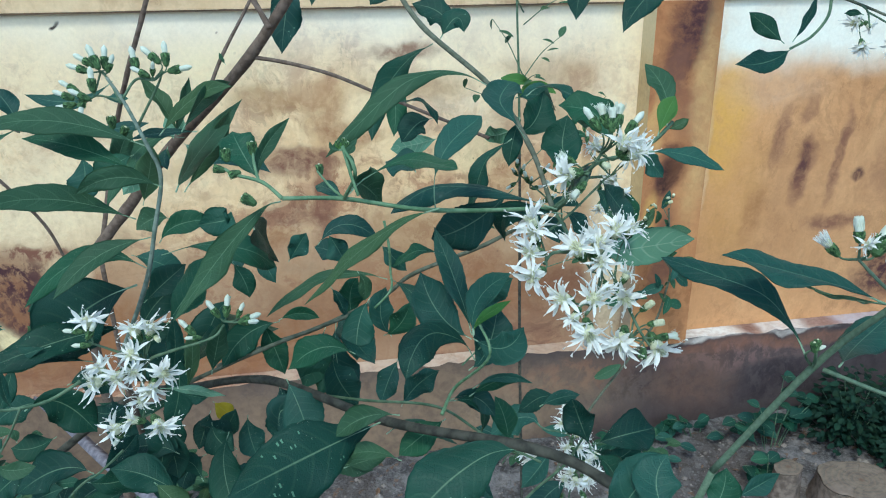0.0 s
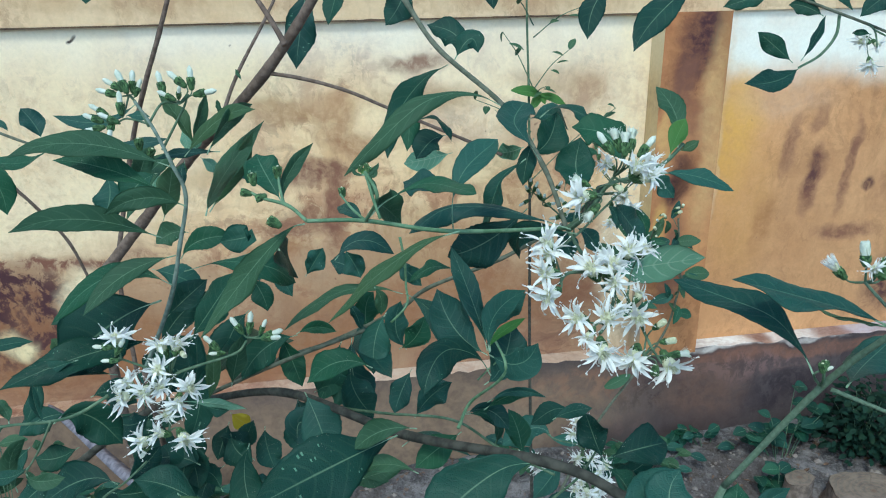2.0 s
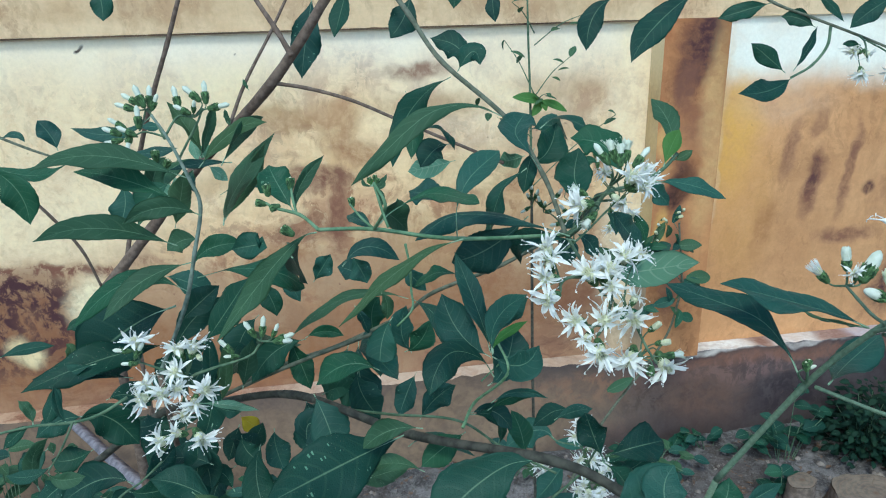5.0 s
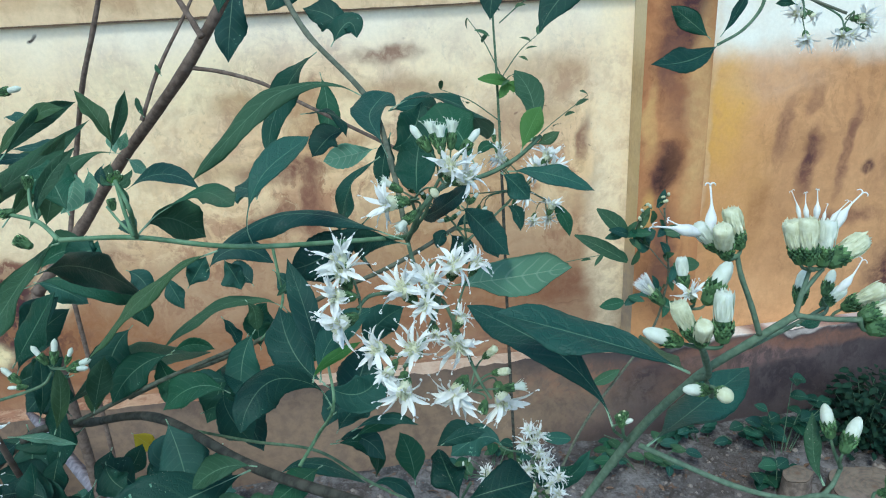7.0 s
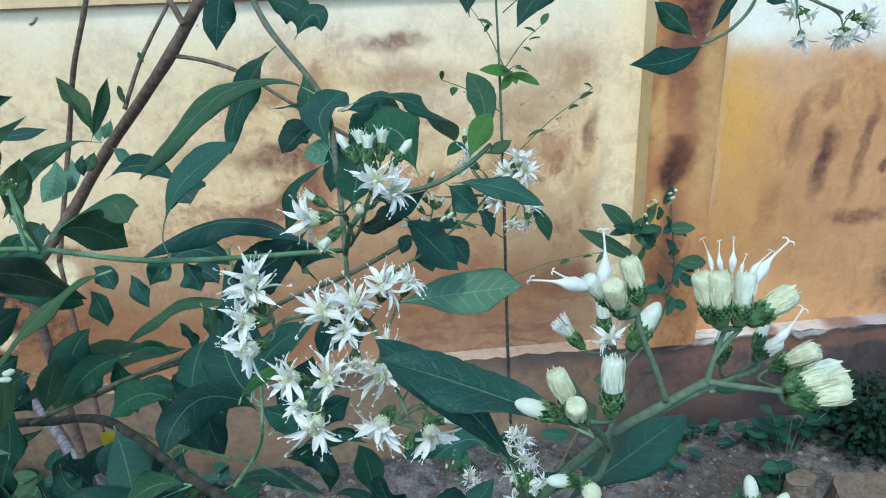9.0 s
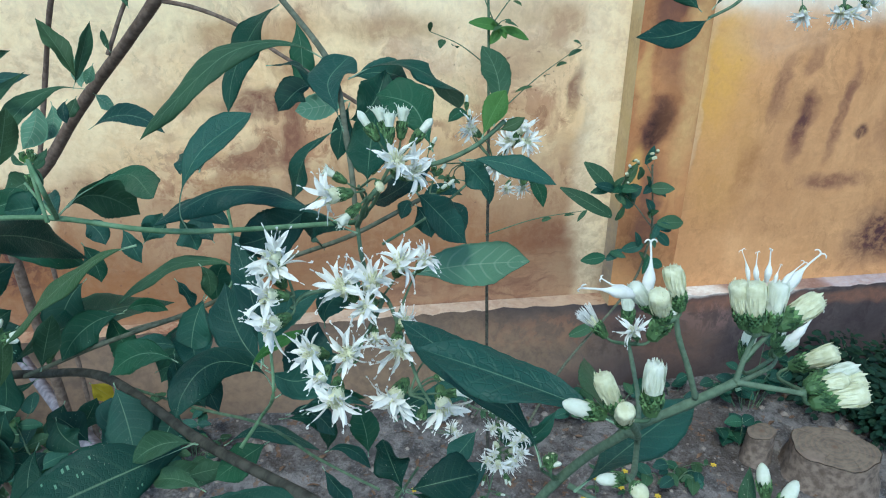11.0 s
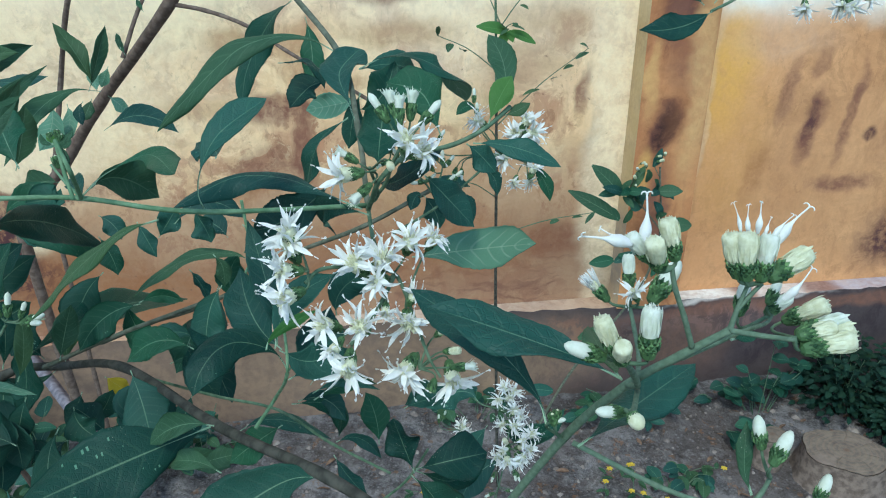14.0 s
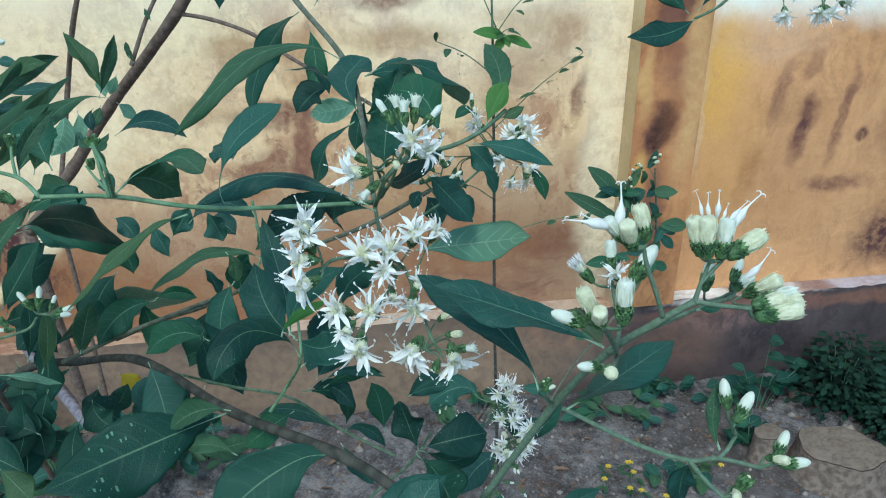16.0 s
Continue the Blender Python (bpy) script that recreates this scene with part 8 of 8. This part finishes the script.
stem(shrub, "branch", 0.005, 0.0033, BARK, [(-0.33, 0.9, -0.03), (-0.3217, 0.7412, 0.338), (-0.3135, 0.5424, 0.7061)])
stem(shrub, "branch", 0.0035, 0.0012, FRONT_STEM, [(0.06, 0.42, -0.03), (0.091, 0.3228, 0.4551), (0.1280, 0.1850, 0.9584)])
stem(shrub, "branch", 0.003, 0.0016, BARK, [(-0.2, 0.7, -0.03), (-0.1613, 0.5495, 0.4541), (-0.1225, 0.3591, 0.9381)])


# ---- stumps, weeds and litter on the ground ----
def wood_end():
    m, nt, b = material("sawn_wood", 0.85, 0.2)
    pos = coords(nt, "Object")
    sep = node(nt, "ShaderNodeSeparateXYZ", Vector=pos)
    wob = noise_of(nt, pos, 9.0, 3.0)
    r = maths(nt, "SQRT", maths(nt, "ADD", maths(nt, "MULTIPLY", sep.outputs[0], sep.outputs[0]), maths(nt, "MULTIPLY", sep.outputs[1], sep.outputs[1])))
    ring = maths(nt, "FRACT", maths(nt, "MULTIPLY", maths(nt, "ADD", r, maths(nt, "MULTIPLY", wob, 0.03)), 95.0))
    fine = noise_of(nt, pos, 60.0, 5.0, 0.65)
    col = mix(nt, step(nt, fine, 0.3, 0.7), (0.12, 0.1, 0.082), (0.2, 0.165, 0.13))
    col = mix(nt, maths(nt, "MULTIPLY", step(nt, ring, 0.4, 1.0), 0.22), col, (0.28, 0.19, 0.13))
    col = mix(nt, maths(nt, "MULTIPLY", step(nt, noise_of(nt, pos, 14.0, 3.0), 0.5, 0.65), 0.45), col, (0.25, 0.2, 0.17))
    turn = maths(nt, "ARCTAN2", sep.outputs[1], sep.outputs[0])
    crack = maths(nt, "ABSOLUTE", maths(nt, "SINE", maths(nt, "ADD", maths(nt, "MULTIPLY", turn, 3.5), maths(nt, "MULTIPLY", wob, 5.0))))
    crack = maths(nt, "SUBTRACT", 1.0, step(nt, crack, 0.02, 0.12))
    col = mix(nt, maths(nt, "MULTIPLY", crack, 0.1), col, (0.12, 0.085, 0.06))
    heart = maths(nt, "SUBTRACT", 1.0, step(nt, maths(nt, "ADD", r, maths(nt, "MULTIPLY", wob, 0.01)), 0.006, 0.016))
    col = mix(nt, maths(nt, "MULTIPLY", heart, 0.7), col, (0.14, 0.09, 0.06))
    nt.links.new(col, b.inputs["Base Color"])
    bump(nt, b, maths(nt, "ADD", maths(nt, "MULTIPLY", ring, 0.2), maths(nt, "SUBTRACT", fine, crack)), 0.5, 0.003)
    return m


SAWN = wood_end()
OLD_BARK = soft("old_bark", (0.1, 0.075, 0.06), (0.22, 0.17, 0.14), 60.0, 0.95, relief=0.9)
STRAW = soft("dry_leaf", (0.1, 0.06, 0.04), (0.2, 0.13, 0.085), 90.0, 0.9)
PEBBLE = soft("pebble", (0.12, 0.1, 0.09), (0.28, 0.24, 0.21), 40.0, 0.9)
GREYWOOD = soft("weathered_wood", (0.11, 0.105, 0.13), (0.23, 0.22, 0.26), 70.0, 0.8)
GOLD = soft("yellow_petal", (0.55, 0.4, 0.03), (0.66, 0.5, 0.07), 300.0, 0.6, 0.2)


def stump(x, y, r, h, tilt, seed, label):
    """A cut stump: furrowed bark side with a sawn, slightly tilted top."""
    rnd = random.Random(seed)
    root = tagged(new("tree_stump"), label, "stump")
    z0 = lie(x, y) - 0.02
    root.location = (x, y, z0)
    PLACE[root.name] = Vector((x, y, z0))
    side, top = bmesh.new(), bmesh.new()
    n = 36
    f = [1 + 0.09 * math.sin(2 * a + seed) + 0.05 * math.sin(5 * a + 1.3 * seed) + rnd.uniform(-0.025, 0.025) for a in (2 * math.pi * k / n for k in range(n))]
    rings = []
    for i, s in enumerate((0, 0.3, 0.6, 0.85, 1.0)):
        ring = []
        for k in range(n):
            a = 2 * math.pi * k / n
            rr = r * f[k] * (1.22 - 0.2 * s if s < 0.5 else 1.1 - 0.1 * s) * (1 + rnd.uniform(-0.02, 0.02))
            ring.append(side.verts.new((rr * math.cos(a), rr * math.sin(a), h * s + s * tilt * rr * math.cos(a + 0.6))))
        rings.append(ring)
    for a, b in zip(rings, rings[1:]):
        for k in range(n):
            side.faces.new((a[k], a[(k + 1) % n], b[(k + 1) % n], b[k]))
    edge = [top.verts.new(v.co * 0.985 + Vector((0, 0, 0.001 + h * 0.015))) for v in rings[-1]]
    inner = [top.verts.new((v.co.x * 0.55, v.co.y * 0.55, h + 0.55 * (v.co.z - h) + 0.003)) for v in edge]
    mid = top.verts.new((0, 0, h + 0.002))
    for k in range(n):
        top.faces.new((edge[k], edge[(k + 1) % n], inner[(k + 1) % n], inner[k]))
        top.faces.new((inner[k], inner[(k + 1) % n], mid))
    attach("bark", mesh_of(side, "bark", [OLD_BARK]), root, (x, y, z0))
    attach("cut_face", mesh_of(top, "cut_face", [SAWN]), root, (x, y, z0), "pale sawn end grain")
    return root


stump(1.128, 1.09, 0.08, 0.1, 0.12, 3, "low sawn tree stump with a pale cut top")
stump(0.995, 1.16, 0.031, 0.1, 0.15, 7, "thin short sawn stump beside a larger one")


def blade(bm, base, way, up, length, width, uvl, rows=5):
    """A small oval leaf added to a joined mesh."""
    way, up = Vector(way).normalized(), Vector(up).normalized()
    side = way.cross(up).normalized()
    up = side.cross(way).normalized()
    prev = None
    for i in range(rows + 1):
        s = i / rows
        hw = width / 2 * math.sin(math.pi * min(1.0, s * 0.93 + 0.05)) ** 0.75
        p = Vector(base) + way * length * s - up * length * 0.25 * s * s
        row = [(bm.verts.new(p + side * hw * a + up * abs(a) * hw * 0.3), (0.5 + a / 2, s)) for a in (-1, 0, 1)]
        if prev:
            for k in range(2):
                q = (prev[k], prev[k + 1], row[k + 1], row[k])
                f = bm.faces.new([v for v, _ in q])
                for loop, (_, uv) in zip(f.loops, q):
                    loop[uvl].uv = uv
        prev = row


def sprig(root, name, pts, r0, r1, mat):
    return stem(root, name, r0, r1, mat, pts)


def one_blade(parent, base, way, up, length, width, mat):
    bm = bmesh.new()
    uvl = bm.loops.layers.uv.new("UVMap")
    blade(bm, (0, 0, 0), way, up, length, width, uvl, 6)
    return attach("leaf", mesh_of(bm, "leaf", [mat]), parent, base)


def thing(name, at, label, category, group=""):
    ob = tagged(new(name), label, category, group)
    ob.location = at
    PLACE[ob.name] = Vector(at)
    return ob


# slender weed standing before the wall
W = random.Random(21)
weed = thing("tall_weed", (0.36, 1.16, lie(0.36, 1.16)), "slender tall weed with sparse tiny leaves", "weed")
stalk = sprig(weed, "stalk", [(0.36, 1.16, 0.0), (0.345, 1.165, 0.45), (0.338, 1.163, 0.75), (0.335, 1.163, 0.86)], 0.0032, 0.0024, ARCH_BARK)
sprig(stalk, "stalk", [(0.335, 1.163, 0.86), (0.331, 1.163, 0.99), (0.327, 1.168, 1.1), (0.322, 1.17, 1.25)], 0.0024, 0.0014, GREEN_STEM)
for z, dx, dz, n in ((0.62, 0.17, 0.06, 3), (0.7, -0.08, 0.05, 2), (0.83, 0.14, 0.13, 5), (0.92, -0.1, 0.06, 3), (0.99, 0.06, 0.07, 4), (1.0, -0.05, 0.09, 3), (1.08, 0.08, 0.05, 4), (1.1, -0.05, 0.05, 2), (0.97, 0.02, 0.03, 4)):
    a, b = Vector((0.337, 1.164, z)), Vector((0.337 + dx, 1.15 + W.uniform(-0.05, 0.03), z + dz))
    twig = sprig(stalk, "twig", [a, a.lerp(b, 0.5) + Vector((0, 0, 0.008)), b], 0.0011, 0.0006, GREEN_STEM)
    for i in range(n):
        p = a.lerp(b, 0.35 + 0.65 * (i + 1) / n)
        one_blade(weed, p, (W.uniform(-1, 1), W.uniform(-0.7, 0.2), W.uniform(-0.2, 0.8)), (0, -0.4, 1), W.uniform(0.014, 0.03), W.uniform(0.007, 0.013), LEAF_MID)

for dx, dz, wide in ((-0.038, 0.013, 0.022), (0.036, -0.009, 0.018), (-0.015, -0.017, 0.016), (0.007, -0.012, 0.014)):
    one_blade(stalk, (0.350, 1.158, 0.985), (dx, -0.01, dz), (0.1, -0.8, 0.6), 1.3 * math.hypot(dx, dz), wide, LEAF_YOUNG)

# leafy sapling before the pilaster
young = thing("sapling", (0.47, 1.3, lie(0.47, 1.3)), "small leafy sapling leaning beside the pilaster", "sapling")
main = sprig(young, "stalk", [(0.47, 1.3, 0.02), (0.56, 1.31, 0.2), (0.7, 1.32, 0.39), (0.73, 1.315, 0.5), (0.732, 1.312, 0.56), (0.714, 1.312, 0.69)], 0.0035, 0.0018, STEM)
for x, z, dx, dz, s in ((0.636, 0.635, -0.050, 0.059, 0.028), (0.638, 0.579, -0.090, 0.061, 0.024), (0.656, 0.644, 0.028, 0.044, 0.015), (0.689, 0.685, 0.005, -0.027, 0.014), (0.652, 0.632, 0.034, -0.026, 0.032), (0.639, 0.639, -0.043, 0.025, 0.015), (0.665, 0.629, 0.024, 0.017, 0.023), (0.714, 0.638, 0.042, 0.011, 0.02),
                        (0.717, 0.634, 0.037, -0.008, 0.012), (0.742, 0.559, 0.066, -0.003, 0.024), (0.742, 0.537, 0.033, -0.028, 0.017), (0.634, 0.485, -0.047, 0.000, 0.02), (0.730, 0.582, -0.015, 0.031, 0.016), (0.719, 0.509, -0.042, -0.013, 0.018), (0.731, 0.467, 0.043, -0.012, 0.018), (0.57, 0.29, 0.05, 0.03, 0.02), (0.52, 0.15, -0.06, 0.02, 0.022)):
    one_blade(main, (x, 1.31, z), (dx, W.uniform(-0.03, 0.01), dz), (W.uniform(-0.3, 0.3), -0.85, 0.5), 1.12 * math.hypot(dx, dz), s * 1.35, LEAF_MID if W.random() < 0.6 else LEAF)
    if z > 0.45:
        for _ in range(2):
            size = W.uniform(0.028, 0.046)
            one_blade(main, (x + W.uniform(-0.012, 0.012), 1.312, z + W.uniform(-0.012, 0.012)), (W.uniform(-0.8, 0.8), W.uniform(-0.6, 0.2), W.uniform(-0.3, 0.7)), (W.uniform(-0.3, 0.3), -0.85, 0.5), size, size * 0.45, LEAF_MID if W.random() < 0.5 else LEAF)
sprig(main, "twig", [(0.732, 1.312, 0.55), (0.69, 1.31, 0.6), (0.655, 1.31, 0.64), (0.662, 1.31, 0.68)], 0.0016, 0.001, STEM)
sprig(main, "twig", [(0.732, 1.312, 0.56), (0.737, 1.31, 0.55), (0.742, 1.31, 0.54)], 0.0014, 0.001, STEM)
for x, z in ((0.705, 0.716), (0.718, 0.72), (0.71, 0.706), (0.672, 0.703), (0.664, 0.69), (0.68, 0.698), (0.66, 0.672), (0.663, 0.655)):
    flower(young, W.choice(("cream", "tube", "cream")), (x, 1.305, z), (W.uniform(-0.8, 0.8), -0.5, W.uniform(0.2, 1)), W.uniform(0.012, 0.018), (0.714, 1.312, 0.67) if x > 0.69 else (0.662, 1.31, 0.67))

# low plants along the foot of the wall
def low_plant(x, y, r, h, n, size, mats, label, name, seed, round_leaf=0.6, tuft=(3, 4, 5), low=0.55):
    rnd = random.Random(seed)
    root = thing(name, (x, y, lie(x, y)), label, "plant", "weeds along the wall")
    done = 0
    while done < n:
        a = rnd.uniform(0, 6.283)
        d = r * math.sqrt(rnd.random())
        tip = Vector((x + d * math.cos(a), min(1.42, y + d * 0.7 * math.sin(a)), lie(x, y) + h * rnd.uniform(0.25, 1.0) * (1.1 - 0.5 * d / r)))
        foot = Vector((x + 0.25 * d * math.cos(a), min(1.42, y + 0.2 * d * math.sin(a)), lie(x, y) - 0.01))
        st = stem(root, "stem", 0.0013, 0.0008, GREEN_STEM, [foot, foot.lerp(tip, 0.5) + Vector((0, 0, 0.02)), tip])
        for _ in range(rnd.choice(tuft)):
            w = rnd.uniform(0, 6.283)
            s = size * rnd.uniform(0.7, 1.2)
            p = foot.lerp(tip, rnd.uniform(low, 1.02))
            one_blade(st, p, (math.cos(w), math.sin(w) - 0.3, rnd.uniform(-0.1, 0.4)), (0, -0.5, 1), s, s * round_leaf, rnd.choice(mats))
            done += 1
    return root


low_plant(1.06, 1.31, 0.12, 0.22, 38, 0.036, (LEAF_DARK_SHADED, LEAF_DARK_SHADED, LEAF), "round-leaved green weed at the foot of the wall", "round_leaved_weed", 31, 0.85)
low_plant(0.98, 1.2, 0.07, 0.1, 14, 0.036, (LEAF_DARK_SHADED, LEAF), "low round-leaved green weed beside a thin stump", "round_leaved_weed", 41, 0.8)
low_plant(0.9, 1.39, 0.09, 0.1, 22, 0.032, (LEAF_DARK_SHADED, LEAF), "low green weed at the foot of the wall", "low_weed", 32, 0.7)


def low_bush(x, y, r, h, n, label, seed):
    """A dense dome of small leaves on a few short stems, their colour darkened for the bush's own shade."""
    rnd = random.Random(seed)
    z0 = lie(x, y)
    root = thing("low_bush", (x, y, z0), label, "bush", "low bushes by the wall")
    stems = []
    for k in range(12):
        w = k * 2.4
        d = r * 0.75 * math.sqrt((k + 0.5) / 12)
        tip = Vector((x + d * math.cos(w), min(1.4, y + d * 0.8 * math.sin(w)), z0 + h * (0.85 - 0.4 * (d / r) ** 2)))
        foot = Vector((x + 0.2 * d * math.cos(w), min(1.42, y + 0.2 * d * math.sin(w)), z0 - 0.01))
        stems.append((stem(root, "stem", 0.0014, 0.0008, GREEN_STEM, [foot, foot.lerp(tip, 0.5) + Vector((0, 0, 0.015)), tip]), foot.lerp(tip, 0.6)))
    for _ in range(n):
        w, e = rnd.uniform(0, 6.283), math.asin(rnd.uniform(0.0, 1.0))
        f = rnd.uniform(0.55, 1.05)
        p = Vector((x + r * f * math.cos(w) * math.cos(e), min(1.43, y + r * 0.85 * f * math.sin(w) * math.cos(e)), z0 + 0.01 + h * f * math.sin(e)))
        st = min(stems, key=lambda q: (q[1] - p).length)[0]
        s = rnd.uniform(0.013, 0.026)
        one_blade(st, p, (math.cos(w) + rnd.uniform(-0.6, 0.6), math.sin(w) + rnd.uniform(-0.6, 0.6), rnd.uniform(-0.3, 0.6)), (rnd.uniform(-0.4, 0.4), -0.6, 1), s, s * 0.62, LEAF_DEEP_SHADE)
    bm = bmesh.new()
    uvl = bm.loops.layers.uv.new("UVMap")
    for _ in range(650):
        w, e, f = rnd.uniform(0, 6.283), math.asin(rnd.uniform(0.0, 1.0)), rnd.uniform(0.2, 0.98)
        p = Vector((r * f * math.cos(w) * math.cos(e), min(1.43 - y, r * 0.85 * f * math.sin(w) * math.cos(e)), 0.005 + h * f * math.sin(e)))
        s = rnd.uniform(0.012, 0.024)
        blade(bm, p, (math.cos(w) + rnd.uniform(-0.9, 0.9), math.sin(w) + rnd.uniform(-0.9, 0.9), rnd.uniform(-0.4, 0.6)), (rnd.uniform(-0.4, 0.4), -0.6, 1), s, s * 0.62, uvl, 3)
    tagged(attach("foliage", mesh_of(bm, "foliage", [LEAF_DEEP_SHADE]), root, (x, y, z0)), kind="stuff")
    return root


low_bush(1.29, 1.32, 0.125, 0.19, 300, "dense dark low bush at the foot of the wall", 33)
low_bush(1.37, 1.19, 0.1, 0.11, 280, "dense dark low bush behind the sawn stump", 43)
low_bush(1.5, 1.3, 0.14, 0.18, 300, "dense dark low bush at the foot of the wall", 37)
low_plant(0.72, 1.34, 0.14, 0.1, 26, 0.04, (LEAF, LEAF_MID), "low green weed at the foot of the wall", "low_weed", 34, 0.6)
low_plant(0.76, 1.12, 0.07, 0.07, 20, 0.035, (LEAF_MID, LEAF), "small lobed green weed on bare soil", "low_weed", 35, 0.7)
low_plant(-0.3, 1.33, 0.12, 0.2, 50, 0.04, (LEAF, LEAF_MID), "leafy green weed in the shade of the shrub", "low_weed", 44, 0.55)
low_plant(-0.75, 1.3, 0.2, 0.3, 90, 0.05, (LEAF, LEAF_MID), "leafy green weed in the shade of the shrub", "low_weed", 45, 0.55)
low_plant(-0.55, 1.2, 0.25, 0.26, 70, 0.05, (LEAF, LEAF_MID), "leafy green weed in the shade of the shrub", "low_weed", 38, 0.55)
low_plant(0.35, 1.38, 0.12, 0.1, 18, 0.04, (LEAF, LEAF_MID), "low green weed at the foot of the wall", "low_weed", 39, 0.6)


def yellow_weed(x, y, n, seed):
    rnd = random.Random(seed)
    root = thing("yellow_flower_weed", (x, y, lie(x, y)), "small creeping weed with tiny yellow flowers", "weed", "yellow flower weeds")
    for _ in range(n):
        tip = Vector((x + rnd.uniform(-0.05, 0.05), y + rnd.uniform(-0.05, 0.05), lie(x, y) + rnd.uniform(0.03, 0.07)))
        foot = Vector((x + rnd.uniform(-0.02, 0.02), y + rnd.uniform(-0.02, 0.02), lie(x, y) - 0.005))
        st = stem(root, "stem", 0.0009, 0.0006, GREEN_STEM, [foot, foot.lerp(tip, 0.5) + Vector((0, 0, 0.01)), tip])
        for _ in range(2):
            w = rnd.uniform(0, 6.283)
            one_blade(st, foot.lerp(tip, rnd.uniform(0.3, 0.8)), (math.cos(w), math.sin(w), 0.3), (0, 0, 1), 0.022, 0.01, LEAF_MID)
        bm = bmesh.new()
        uvl = bm.loops.layers.uv.new("UVMap")
        for k in range(6):
            w = k * 1.047 + rnd.uniform(-0.2, 0.2)
            blade(bm, (0, 0, 0), (math.cos(w), math.sin(w), 0.35), (0, 0, 1), 0.0075, 0.0052, uvl, 3)
        attach("flower", mesh_of(bm, "flower", [GOLD]), root, tip)


for i, (x, y, n) in enumerate(((0.6, 1.15, 2), (0.66, 1.08, 3), (0.8, 1.14, 1), (0.57, 1.06, 2), (0.15, 1.15, 1), (0.7, 1.03, 2))):
    yellow_weed(x, y, n, 50 + i)


def slat(name, a, b, width, label):
    """A weathered strip of wood, bleached and slightly split."""
    a, b = Vector(a), Vector(b)
    d = (b - a).normalized()
    s = d.cross(Vector((0, 0, 1))).normalized() * width / 2
    bm = bmesh.new()
    rnd = random.Random(4)
    rows = []
    for i in range(9):
        p = a.lerp(b, i / 8) + Vector((0, 0, 0.006 * math.sin(i)))
        w = s * (1 + rnd.uniform(-0.12, 0.12)) * (0.55 if i in (0, 8) else 1)
        rows.append([bm.verts.new(p + w), bm.verts.new(p + w * 0.2 + Vector((0, 0, 0.007))), bm.verts.new(p - w), bm.verts.new(p - Vector((0, 0, 0.008)))])
    for q, r in zip(rows, rows[1:]):
        for k in range(4):
            bm.faces.new((q[k], q[(k + 1) % 4], r[(k + 1) % 4], r[k]))
    bm.faces.new(rows[0][::-1])
    bm.faces.new(rows[-1])
    return tagged(new(name, mesh_of(bm, name, [GREYWOOD])), label, "wood")


slat("wood_strip", (-0.69, 1.462, 0.297), (-0.245, 0.81, 0.455), 0.024, "bleached pale wood strip resting on the plinth ledge")


def litter():
    """Clods, pebbles and dry leaf scraps strewn over the soil, joined."""
    rnd = random.Random(77)
    bm = bmesh.new()
    uvl = bm.loops.layers.uv.new("UVMap")
    for _ in range(1500):
        x, y = rnd.uniform(-0.9, 1.9), rnd.uniform(0.75, 1.43)
        z = lie(x, y)
        if rnd.random() < 0.86:
            r = rnd.uniform(0.002, 0.008) * (1 if rnd.random() < 0.9 else 1.8)
            v = []
            for a in range(6):
                w = a * 1.047
                v.append(bm.verts.new((x + r * math.cos(w) * rnd.uniform(0.7, 1.2), y + r * math.sin(w) * rnd.uniform(0.7, 1.2), z - 0.001)))
            t = bm.verts.new((x + rnd.uniform(-0.3, 0.3) * r, y, z + r * rnd.uniform(0.4, 0.8)))
            for a in range(6):
                bm.faces.new((v[a], v[(a + 1) % 6], t)).material_index = 0
        else:
            n0 = len(bm.faces)
            w = rnd.uniform(0, 6.283)
            s = rnd.uniform(0.012, 0.03)
            blade(bm, (x, y, z + 0.006), (math.cos(w), math.sin(w), rnd.uniform(0, 0.3)), (rnd.uniform(-0.4, 0.4), rnd.uniform(-0.4, 0.4), 1), s, s * 0.4, uvl, 4)
            bm.faces.ensure_lookup_table()
            for f in bm.faces[n0:]:
                f.material_index = 1
    return tagged(new("soil_litter", mesh_of(bm, "soil_litter", [PEBBLE, STRAW], smooth=False)), "pebbles, clods and dry leaf scraps on the soil", "litter", kind="stuff")


litter()
